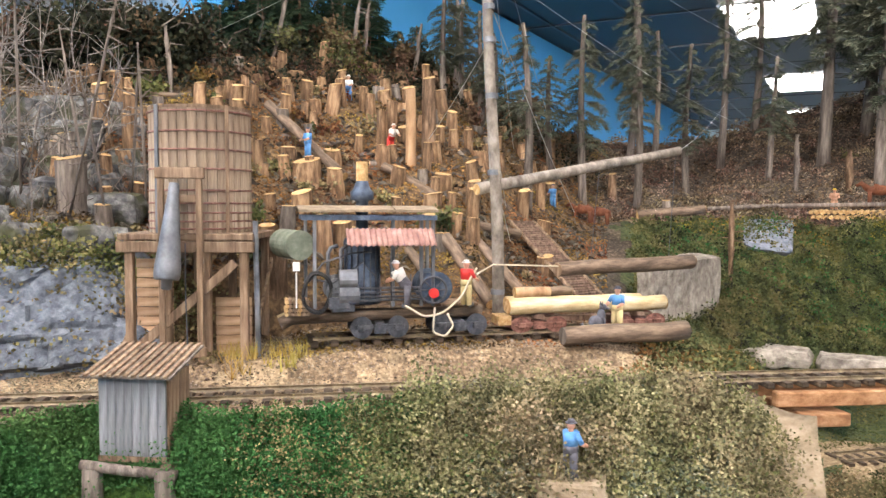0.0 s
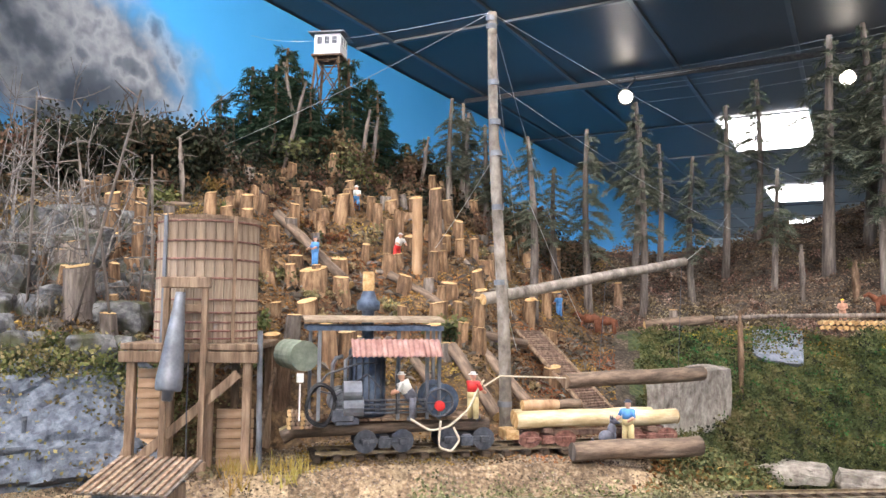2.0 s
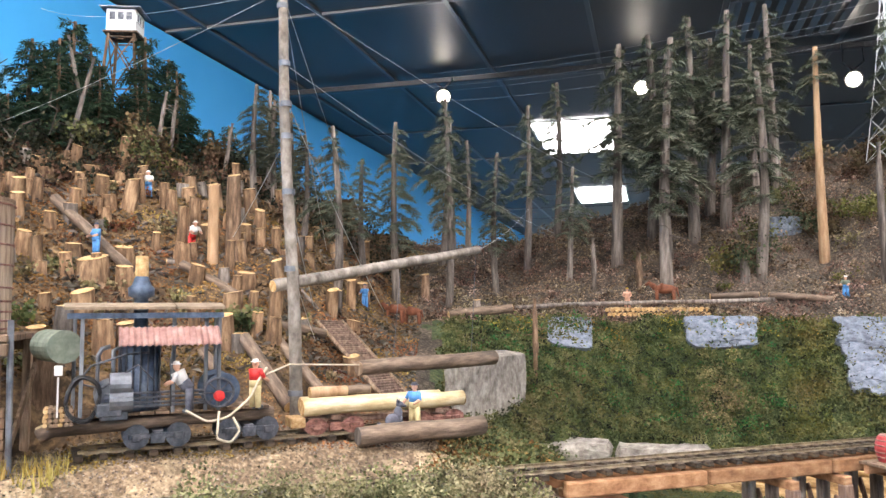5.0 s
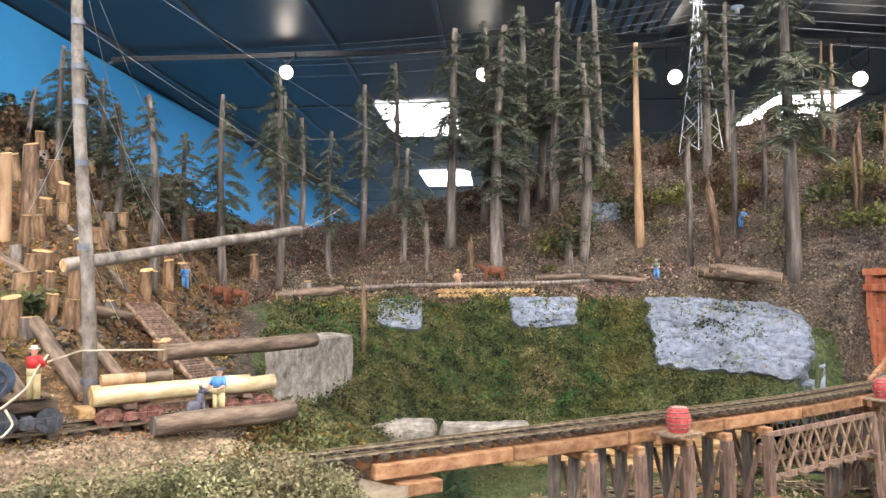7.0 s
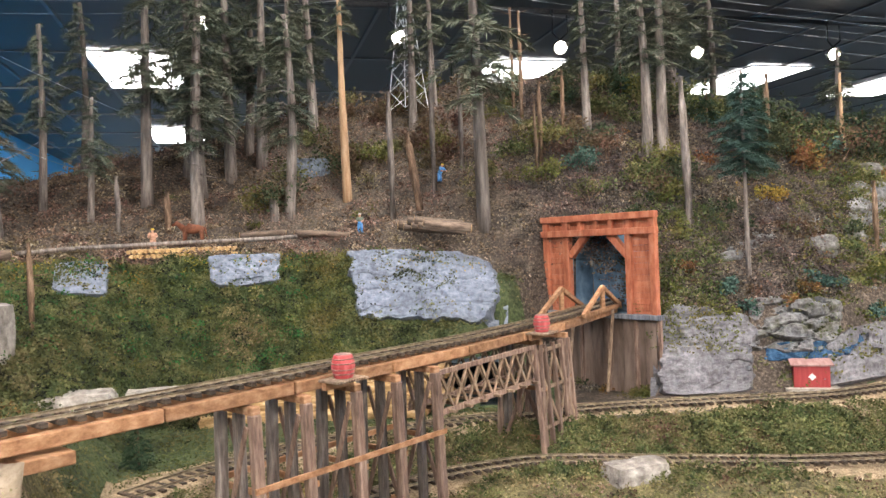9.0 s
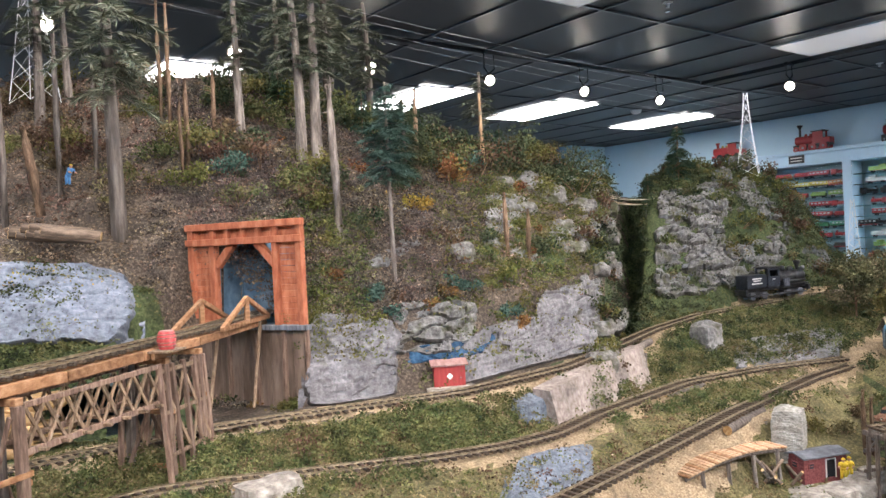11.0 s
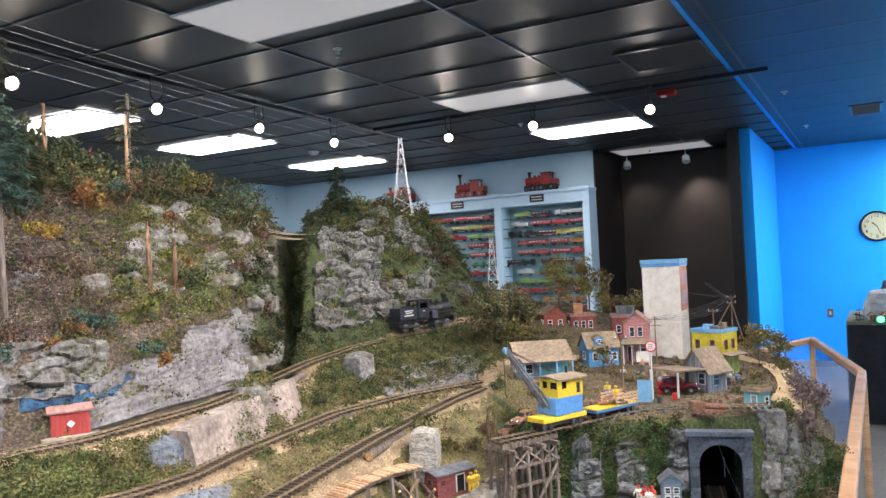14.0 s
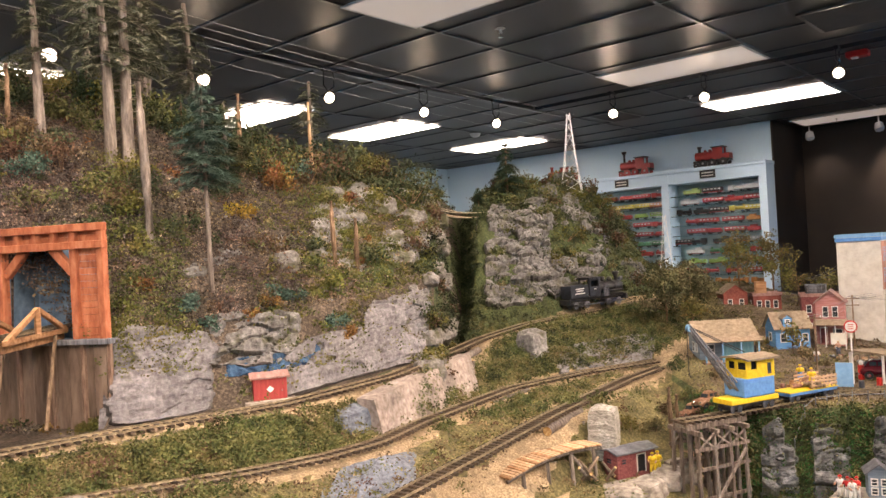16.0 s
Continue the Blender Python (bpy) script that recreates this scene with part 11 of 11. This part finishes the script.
def big_loco(c, kind, label):
    """A large wooden or tin toy locomotive, nose along local x."""
    o = thing("toy_locomotive", label, "toy locomotive", pose(*c, 0, 0, 90))
    bm = bmx()
    box(bm, (0, 0, .075), (.46, .13, .03), bevel=.004)
    part("chassis", bm, M_toy[3] if kind else M_toy[0], o)
    bm = bmx()
    cyl(bm, (-.02, 0, .145), (.21, 0, .145), .056, None, 18)
    part("boiler", bm, M_toy[0], o, smooth=False)
    bm = bmx()
    box(bm, (-.085, .056, .16), (.13, .012, .15), bevel=.002)
    box(bm, (-.085, -.056, .125), (.13, .012, .08), bevel=.002)
    box(bm, (-.14, -.056, .20), (.02, .012, .07))
    box(bm, (-.03, -.056, .20), (.02, .012, .07))
    box(bm, (-.026, 0, .17), (.012, .11, .13))
    part("cab", bm, M_toy[0], o)
    bm = bmx()
    box(bm, (-.085, 0, .242), (.16, .145, .014), bevel=.004)
    part("cab_roof", bm, M_toy[3], o)
    bm = bmx()
    box(bm, (-.19, 0, .12), (.09, .12, .07), bevel=.004)
    part("bunker", bm, M_toy[0], o)
    bm = bmx()
    lathe(bm, [(.018, .19), (.018, .24), (.03, .262), (.03, .27)] if kind != 1 else [(.014, .19), (.014, .30), (.034, .33), (.034, .345)], 14, pose(.165, 0, 0))
    part("chimney", bm, M_toy[3] if kind else M_toy[0], o)
    for x in (.03, .09):
        bm = bmx()
        lathe(bm, [(.018, .19), (.018, .215), (.01, .225)], 12, pose(x, 0, 0))
        part("dome", bm, M_toy[2] if kind == 0 else M_toy[0], o)
    for x, r in ((-.16, .05), (-.02, .05), (.10, .05), (.19, .035)):
        for y in (-.068, .068):
            bm = bmx()
            cyl(bm, (x, y - .008, r), (x, y + .008, r), r, None, 18)
            w = part("wheel", bm, M_toy[0] if kind == 1 else M_toy[3], o)
            bm = bmx()
            cyl(bm, (x, y - .010, r), (x, y + .010, r), r * .3, None, 10)
            part("hub", bm, M_toy[4], w)
    return o


big_loco((10.84, 6.86, ZT), 0, "bright red tin locomotive with open cab on the cabinet")
big_loco((10.84, 5.68, ZT), 1, "faded red wooden locomotive with tall funnel on the cabinet")
big_loco((10.84, 4.62, ZT), 2, "dark red tank locomotive with round emblem on the cabinet")
bm = bmx()
cyl(bm, (10.772, 4.43, ZT + .125), (10.778, 4.43, ZT + .125), .03, None, 18)
for y in (5.83, 4.64):
    s = thing("nameplate", "small black plaque with two pale lines of writing", "plaque", pose(CX - .006, y, 2.405, 0, 0, -90))
    bm = bmx()
    box(bm, (0, 0, 0), (.20, .008, .10), bevel=.001)
    part("plate", bm, M_iron, s)
    bm = bmx()
    for z in (.018, -.018):
        box(bm, (0, -.005, z), (.15, .002, .012))
    part("lettering_bars", bm, M_pale, s)
bm.free()

# ---- clock, switch ----
ck = thing("wall_clock", "round wall clock with black rim and cream face", "clock", pose(13.196, .753, 1.835, 0, 0, -90))
bm = bmx()
lathe(bm, [(.150, .0), (.205, .0), (.208, .012), (.200, .035), (.186, .040), (.180, .022), (.150, .020)], 40, Matrix.Rotation(math.pi / 2, 4, "X"))
part("rim", bm, M_iron, ck, smooth=True)
bm = bmx()
cyl(bm, (0, -.0, 0), (0, -.022, 0), .182, None, 40)
M_dial = mat("cream_dial", [(0.48, 0.48, 0.30), (0.54, 0.54, 0.35)], 0.1, rough=0.5, bump=0.0)
dial = part("dial", bm, M_dial, ck)
for n_ in range(1, 13):
    a = math.radians(90 - 30 * n_)
    tx = bpy.data.curves.new("numeral", "FONT")
    tx.body = str(n_)
    tx.size = .062
    tx.align_x, tx.align_y = "CENTER", "CENTER"
    tx.extrude = .0008
    o = new("numeral", tx)
    tx.materials.append(M_iron)
    o.parent = dial
    o.matrix_basis = pose(.142 * math.cos(a), -.024, .142 * math.sin(a), 90, 0, 0)
for ang, l, w, nm in ((158, .125, .010, "minute_pointer"), (312, .085, .014, "hour_pointer")):
    bm = bmx()
    box(bm, (0, -.027, l * .42), (w, .002, l), Matrix.Rotation(math.radians(ang), 4, "Y"))
    part(nm, bm, M_iron, dial)
sw = thing("light_switch", "small brown wall switch plate", "switch", pose(13.197, 1.377, .663, 0, 0, -90))
bm = bmx()
box(bm, (0, -.003, 0), (.075, .006, .12), bevel=.002)
part("plate", bm, M_oldwood, sw)
bm = bmx()
box(bm, (0, -.009, 0), (.022, .008, .045), bevel=.001)
part("rocker", bm, M_pale, sw)

# ---- aisle handrail with clear panels ----
hr = thing("handrail", "pale wooden handrail with clear acrylic panels", "railing")
M_railwood = mat("varnished_pine", [(0.36, 0.20, 0.10), (0.50, 0.30, 0.16), (0.60, 0.40, 0.24)], 0.01, rough=0.4, bump=0.2, stretch=(0.1, 0.1, 1))
RP = [Vector((5.72, 1.352, 1.035)), Vector((6.33, 1.147, 1.035)), Vector((5.0, .868, 1.035)), Vector((2.95, .872, 1.035)), Vector((1.9, .873, 1.035))]
for a, b in zip(RP[:-1], RP[1:]):
    bm = bmx()
    beam(bm, a, b - (b - a).normalized() * .002, .034, .034)
    part("rail", bm, M_railwood, hr)
    bm = bmx()
    d = (b - a)
    M_ = Matrix.Translation((a + b) / 2) @ d.to_track_quat("X", "Z").to_matrix().to_4x4()
    box(bm, (0, 0, -.42), (d.length - .05, .006, .78), M_)
    o = part("panel", bm, M_glass, hr)
    o.visible_shadow = False
for p in (RP[0], RP[1], RP[2], RP[3], RP[4]):
    bm = bmx()
    box(bm, (p.x, p.y, (p.z - .02) / 2), (.034, .034, p.z - .02), bevel=.002)
    part("post", bm, M_railwood, hr)
# ---- side table with a small snowy layout ----
tb = thing("side_table", "table draped in a dark pleated curtain", "table", pose(9.62, .02, 0))
bm = bmx()
box(bm, (0, 0, .895), (1.26, 2.06, .03), bevel=.003)
part("tabletop", bm, M_green, tb)
bm = bmx()
pts = [(-.62, 1.02), (-.62, -1.02), (.62, -1.02), (.62, 1.02), (-.62, 1.02)]
ring = []
for (x0, y0), (x1, y1) in zip(pts[:-1], pts[1:]):
    n_ = 60
    for k in range(n_):
        f = k / n_
        nx, ny = (y1 - y0), -(x1 - x0)
        l = math.hypot(nx, ny)
        w_ = .012 * math.sin(k * 1.35) + .005 * math.sin(k * .5)
        ring.append((x0 + (x1 - x0) * f + nx / l * w_, y0 + (y1 - y0) * f + ny / l * w_))
lo = [bm.verts.new((x * 1.01, y * 1.01, .01)) for x, y in ring]
hi = [bm.verts.new((x, y, .879)) for x, y in ring]
for k in range(len(ring)):
    k2 = (k + 1) % len(ring)
    bm.faces.new((lo[k], lo[k2], hi[k2], hi[k]))
M_curtain = mat("dark_curtain", [(0.012, 0.014, 0.022), (0.022, 0.025, 0.036)], 0.05, rough=0.8, bump=0.2)
part("curtain", bm, M_curtain, tb, smooth=True)
M_snow = mat("snowy_plaster", [(0.38, 0.44, 0.52), (0.60, 0.65, 0.70), (0.80, 0.82, 0.84)], 0.08, bump=0.4, bumpd=.01)
for c, s_, m_, lab in (((9.5, .55, .98), (.25, .32, .17), M_snow, "grey-white plaster mountain on the side table"), ((9.75, .45, 1.02), (.28, .30, .22), M_bluerock, "blue-grey plaster mountain on the side table"), ((9.4, .15, .96), (.22, .3, .12), M_snow, "low white plaster hill on the side table")):
    rock("model_mountain", c, s_, m_, lab, 0, .25)
bm = bmx()
lathe(bm, [(.26, 0), (.24, .1), (.17, .45), (.12, .64), (.10, .66), (.02, .67)], 28)
o = part("white_cone", bm, M_snow, None, smooth=True)
o.matrix_basis = pose(9.75, .42, 1.12)
tagged(o, label="tall smooth white cone behind the plaster mountain", category="model mountain")
for k in range(26):
    x, y = random.uniform(9.03, 9.2), random.uniform(-.4, 1.0)
    o = conifer("model_spruce", random.uniform(.07, .16), .005, .12, L_needle, M_bark, "tiny dark green spruce on the side table", .035, .35, seg=5)
    o.matrix_basis = pose(x, y, .912)
for x, y, m_ in ((9.2, .75, M_red), (9.15, .55, M_pale), (9.2, .85, M_redwall)):
    house("model_house", "tiny red-roofed house on the side table", pose(x, y, .91, 0, 0, random.uniform(-110, -70)), .06, .05, .04, M_pale, m_, .9, .006, True)
bm = bmx()
cyl(bm, (8.985, .78, .93), (8.972, .78, .93), .028, None, 20)
tagged(part("signal_lamp", bm, glow("green_lamp", (0.05, 1.0, 0.35), 3.0), None), label="round green indicator lamp on the table edge", category="lamp")
bm = bmx()
box(bm, (9.0, .78, .93), (.02, .16, .07), bevel=.002)
tagged(part("control_box", bm, M_oldwood, None), label="small wooden box holding a green lamp", category="box")

# ---- ceiling fixtures ----
def sprinkler(x, y):
    o = thing("sprinkler_head", "small chrome ceiling sprinkler head", "sprinkler", pose(x, y, CEIL))
    bm = bmx()
    lathe(bm, [(.030, -.002), (.032, -.006), (.012, -.012), (.010, -.03), (.012, -.034)], 18)
    part("escutcheon", bm, M_white, o)
    bm = bmx()
    lathe(bm, [(.004, -.03), (.004, -.056), (.018, -.058), (.018, -.061), (.002, -.062)], 14)
    part("deflector", bm, M_chrome, o)


def vent(x, y, w, d, lab="square black ceiling air vent with slats"):
    o = thing("ceiling_vent", lab, "air vent", pose(x, y, CEIL - .004))
    bm = bmx()
    for s in (-1, 1):
        box(bm, (s * (w / 2 - .012), 0, -.004), (.024, d, .012))
        box(bm, (0, s * (d / 2 - .012), -.004), (w - .048, .024, .012))
    part("frame", bm, M_tbar, o)
    n_ = int(w / .06)
    for k in range(n_):
        bm = bmx()
        box(bm, (0, 0, 0), (.03, d - .05, .003), pose(-w / 2 + .04 + k * (w - .08) / max(1, n_ - 1), 0, -.006, 0, 35, 0))
        part("slat", bm, M_tbar, o)


def dome_thing(name, x, y, r, m_, lab, cat):
    o = thing(name, lab, cat, pose(x, y, CEIL))
    bm = bmx()
    lathe(bm, [(r, 0), (r, -.012), (r * .9, -.03), (r * .5, -.042), (.005, -.044)], 24)
    part("housing", bm, m_, o, smooth=True)
    bm = bmx()
    lathe(bm, [(r * 1.08, 0), (r * 1.08, -.006), (r, -.007)], 24)
    part("base_ring", bm, M_white, o)


for x, y in ((5.23, 3.72), (8.80, 1.43), (11.07, 1.41), (8.55, 3.9), (2.2, 4.6), (11.6, 3.35)):
    sprinkler(x, y)
vent(6.83, 2.02, .60, .60)
vent(10.35, .80, .60, .30)
vent(1.64, 4.65, .58, .58)
vent(8.9, 4.9, .58, .4)
dome_thing("smoke_detector", 8.44, 6.52, .06, M_white, "small white smoke detector on the black ceiling", "smoke detector")
al = thing("fire_alarm", "red ceiling fire alarm sounder with white lens", "alarm", pose(8.0, 2.29, CEIL))
bm = bmx()
box(bm, (0, 0, -.025), (.10, .16, .05), bevel=.008)
part("housing", bm, M_red, al)
bm = bmx()
box(bm, (-.02, .02, -.055), (.04, .05, .016), bevel=.004)
part("lens", bm, M_white, al)


def eyeball(x, y, z, watts):
    o = thing("alcove_spot", "small white spotlight washing the alcove wall", "spotlight", pose(x, y, z, 0, 25, 20))
    bm = bmx()
    lathe(bm, [(.05, -.05), (.055, -.03), (.045, .04), (.02, .05)], 16)
    part("shade", bm, M_white, o)
    bm = bmx()
    cyl(bm, (0, 0, .04), (-.03, 0, .16), .008, None, 8)
    part("stem", bm, M_white, o)
    L = bpy.data.lights.new("alcove_spot", "SPOT")
    L.energy, L.color, L.spot_size, L.spot_blend, L.shadow_soft_size = watts, WARM, radians(95), 0.9, 0.04
    q = new("alcove_light", L)
    q.matrix_world = Matrix.Translation((x - .02, y, z - .08)) @ (Vector((12.2, y - .25, 1.9)) - Vector((x, y, z))).to_track_quat("-Z", "Y").to_matrix().to_4x4()


eyeball(11.9, 3.75, 2.86, 9)
eyeball(11.9, 2.95, 2.86, 34)


# ---- undergrowth along the skylines and between the houses ----
random.seed(77)
M_bleached = mat("bleached_wood", [(0.060, 0.050, 0.044), (0.14, 0.122, 0.11), (0.27, 0.245, 0.23)], 0.006, bump=0.5, rand=0.3)


def bare_sapling(h, label):
    """A crooked dead sapling with forking bare branches."""
    ob = thing("dead_sapling", label, "sapling")
    bm = bmx()
    pts = [Vector((0, 0, -.01))]
    for k in range(6):
        pts.append(pts[-1] + Vector((random.gauss(0, .09), random.gauss(0, .09), 1)) * (h / 6))
    tube(bm, pts, .0013, 5, .0005)
    part("trunk", bm, M_bleached, ob)
    for k in range(random.randint(4, 7)):
        p = pts[random.randint(2, 5)]
        d = Vector((random.gauss(0, .8), random.gauss(0, .8), random.uniform(.5, 1.3))).normalized()
        l = h * random.uniform(.18, .42)
        bm = bmx()
        q = p + d * l * .5
        e = q + (d + Vector((random.gauss(0, .35), random.gauss(0, .35), .2))) * l * .5
        tube(bm, [p, q, e], .0007, 4, .0003)
        for _k in range(2):
            tube(bm, [q, q + (d + Vector((random.gauss(0, .6), random.gauss(0, .6), random.gauss(0, .3)))) * l * .4], .0005, 4, .0003)
        part("branch", bm, M_bleached, ob)
    return ob


for k in range(20):
    b = random.uniform(-61, -52.5)
    R, _ = section(b)
    o = bare_sapling(random.uniform(.09, .22), "bleached bare sapling in the thicket on the hill's end")
    o.matrix_basis = Matrix.Translation(at(b, random.uniform(R[6], R[8] + .05))) @ pose(0, 0, 0, random.gauss(0, 11), random.gauss(0, 14), 0)
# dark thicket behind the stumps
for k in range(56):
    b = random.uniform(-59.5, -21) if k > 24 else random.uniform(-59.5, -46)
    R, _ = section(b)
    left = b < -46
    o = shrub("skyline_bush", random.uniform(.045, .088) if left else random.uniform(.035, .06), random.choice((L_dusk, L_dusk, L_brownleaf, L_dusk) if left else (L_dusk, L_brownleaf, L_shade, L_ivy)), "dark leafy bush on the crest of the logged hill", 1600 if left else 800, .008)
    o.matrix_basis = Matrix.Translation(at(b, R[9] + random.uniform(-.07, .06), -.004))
for b, s in ((-49.3, .20), (-52.5, .16), (-27, .14)):
    R, _ = section(b)
    o = brush("dead_brush", s, "brown bare twiggy bush on the crest of the hill", 60)
    o.matrix_basis = Matrix.Translation(at(b, R[9]))
# crest and face of the rocky hill
for k in range(34):
    b = random.uniform(27, 52)
    R, _ = section(b)
    o = shrub("skyline_bush", random.uniform(.045, .095), random.choice((L_shade, L_green, L_ivy, L_moss, L_brownleaf, L_rust if k % 6 == 0 else L_shade)), "leafy green and brown bush on the crest of the rocky hill", 900, .0075)
    o.matrix_basis = Matrix.Translation(at(b, random.uniform(R[9] - .12, R[9] + .14), -.004))
for k in range(22):
    b = random.uniform(29, 52)
    R, _ = section(b)
    o = shrub("slope_bush", random.uniform(.028, .055), random.choice((L_ivy, L_moss, L_shade, L_shade, L_brownleaf)), "leafy bush clinging to the rocky slope", 500, .0065)
    o.matrix_basis = Matrix.Translation(at(b, random.uniform(R[7] + .03, R[9]), -.004))
for b, h in ((33.5, .10), (36.8, .14), (40.2, .16), (43.5, .09), (45.7, .12), (49.0, .07), (31.2, .13)):
    R, _ = section(b)
    copy_thing(spruce[0], Matrix.Translation(at(b, R[9] + .03)) @ Matrix.Diagonal((.6, .6, h / .2, 1)))
clumps("hill_moss", "yellow-green moss over the ledges of the rocky hill", "moss", L_moss, 420, 40, between(43, 52.4, 6, 10), .0052, .010, .013)
clumps("hill_moss", "green low growth over the ledges of the rocky hill", "moss", L_green, 380, 40, between(43, 52.4, 6, 10), .0050, .010, .013)
clumps("hill_moss", "yellow-green growth beside the red portal", "moss", L_moss, 260, 44, between(32.5, 39, 6, 7, f0=.45), .0046, .010, .014)
clumps("hill_moss", "green growth beside the red portal", "moss", L_green, 300, 44, between(32.5, 38, 6, 8, f0=.45), .0046, .010, .014)
clumps("hill_soil", "dark soil and dead leaves on the rocky hill", "litter", L_soil, 4200, 30, between(24, 45, 7, 10), .0045, .012, .007)
scatter("hill_chips", "pale dead leaf scraps strewn on the dark hillside", "litter", L_leaf, 4200, between(24, 45, 7, 10), .0040)
for b, r, s_, m_, lab in ((26.2, 1.95, .050, L_moss, "bright yellow-green bush"), (28.6, 1.97, .050, L_teal, "dark blue-green bush"), (30.6, 2.02, .075, L_brownleaf, "large brown leafy bush"), (33.0, 1.93, .055, L_green, "green leafy bush"), (34.6, 1.90, .045, L_moss, "yellow-green bush"),
                          (24.0, 2.05, .045, L_green, "green leafy bush"), (31.8, 2.2, .06, L_ivy, "dark green bush"), (40.8, 2.09, .032, L_gold, "golden yellow bush"), (44.0, 1.93, .026, L_teal, "small blue-green bush"), (46.9, 2.0, .026, L_teal, "small blue-green bush"), (38.4, 1.81, .028, L_teal, "small blue-green bush"),
                          (47.6, 2.02, .022, L_rust, "rust-orange bush"), (43.0, 1.90, .020, L_rust, "rust-brown bush"), (41.6, 2.3, .06, L_shade, "dark round bush"), (43.4, 2.36, .05, L_teal, "grey-green bush"), (45.6, 2.30, .045, L_green, "olive green bush")):
    o = shrub("hill_bush", s_, m_, lab + " on the wooded rocky hill", 900, .0058)
    o.matrix_basis = Matrix.Translation(at(b, r, -.004))
M_hillrock = mossy(mat("brown_grey_rock", [(0.050, 0.045, 0.040), (0.115, 0.106, 0.098), (0.21, 0.196, 0.183)], 0.012, bump=0.9, big=0.35, bumpd=0.003), .55)
for b, r, w, h in ((48.8, 2.46, .105, .060), (47.4, 2.36, .075, .040), (51.0, 2.49, .085, .055), (43.6, 2.02, .075, .050), (49.8, 2.38, .06, .035), (46.0, 2.42, .06, .04), (50.6, 2.30, .07, .04)):
    p = at(b, r)
    crag(b, r + .012, p.z, w, h, .05, M_hillrock, "weathered pale grey boulder in the mossy hillside", amp=.34)
o = conifer("fir_tree", 0.24, 0.007, 0.30, L_shade, M_greybark, "broad dark green model fir on the rocky hill", 0.072, 1.9, 0.45, ragged=0.3)
o.matrix_basis = Matrix.Translation(at(40.0, 2.13))
o = conifer("fir_tree", 0.20, 0.0075, 0.58, L_olive, M_yellowlog, "small model fir with a bare orange trunk and wispy crown", 0.045, .7, 0.4, ragged=0.5)
o.matrix_basis = Matrix.Translation(at(44.7, 2.46))
# both banks below the valley track
clumps("bank_brush", "dense dark green brush on the bank below the valley track", "brush", L_ivy, 620, 40, between(56, 68, 4, 5, f0=.1, f1=.9), .0048, .011, .018)
# the bank's shade is painted through darker leaves
clumps("bank_brush", "dark brush on the bank, shade put into the leaf colour", "brush", L_shade, 260, 40, between(56, 68, 4, 5, f0=.1, f1=.9), .0048, .011, .016)
# weeds and brush about the town
for x, y, s_, m_ in ((3.30, 1.50, .022, L_dry), (3.36, 1.58, .024, L_brownleaf), (3.44, 1.66, .030, L_bronze), (3.50, 1.44, .018, L_dry), (3.62, 1.70, .030, L_bronzegreen), (3.70, 1.64, .026, L_bronze), (3.55, 1.22, .018, L_ivy), (3.44, 1.10, .018, L_bronze), (3.60, 1.12, .020, L_ivy), (3.72, 1.12, .022, L_bronze), (3.20, 1.62, .022, L_dry), (3.10, 1.66, .026, L_ivy), (3.02, 1.68, .026, L_brownleaf)):
    o = shrub("weed_bush", s_, m_, "low brown and olive weeds between the houses", 260, .005)
    o.matrix_basis = pose(x, y, tz(x, y) - .003)
o = leafy("town_tree", .21, .085, L_bronzegreen, "large dark olive tree at the edge of the town", 4800)
o.matrix_basis = pose(3.60, 1.93, tz(3.60, 1.93))
clumps("street_scrub", "dark brown weeds and litter between the houses", "grass", L_brownleaf, 260, 20, between(69, 87, 4, 9), .0045, .009, .006)
clumps("bench_brush", "dark green bushes along the valley tracks", "brush", L_ivy, 260, 60, between(36, 66, 3, 5), .0050, .012, .022)
clumps("bench_brush", "olive and brown bushes along the valley tracks", "brush", L_brownleaf, 130, 50, between(30, 66, 2, 5), .0045, .011, .016)
# brown undergrowth among the firs above the red portal
for k in range(44):
    b = random.uniform(6, 30)
    R, _ = section(b)
    o = shrub("slope_bush", random.uniform(.028, .07), random.choice((L_brownleaf, L_brownleaf, L_shade, L_ivy, L_moss, L_dry)), "brown and dark green undergrowth among the firs", 520, .0068)
    o.matrix_basis = Matrix.Translation(at(b, random.uniform(R[8] + .06, R[10]), -.004))
# broken rock and bushes in the sides of the gorge, and bushes on the east cliff
for k in range(26):
    b, r = random.uniform(52.35, 52.95), random.uniform(2.06, 2.62)
    w = random.uniform(.035, .075)
    crag(b, r, at(b, r).z, w, w * random.uniform(.5, .9), .05, M_hillrock, "broken grey rock in the side of the gorge", amp=.40)
for k in range(44):
    b, r = random.uniform(52.3, 53.15), random.uniform(2.02, 2.70)
    o = shrub("gorge_bush", random.uniform(.022, .045), random.choice((L_shade, L_ivy, L_brownleaf, L_moss, L_dusk)), "dark leafy bush hanging in the side of the gorge", 300, .0065)
    o.matrix_basis = Matrix.Translation(at(b, r, -.006))
outcrop("grey broken ledges along the lip of the gorge", 50.9, 52.6, 6.3, 9.9, M_whiterock, .20, .020, .060, .034, 31)
for k in range(40):
    b = random.uniform(55.5, 67)
    R, _ = section(b)
    o = shrub("cliff_bush", random.uniform(.028, .062), random.choice((L_shade, L_ivy, L_ivy, L_moss, L_brownleaf)), "dark leafy bush growing on the east cliff", 420, .0068)
    o.matrix_basis = Matrix.Translation(at(b, random.uniform(R[7], R[10]), -.004))
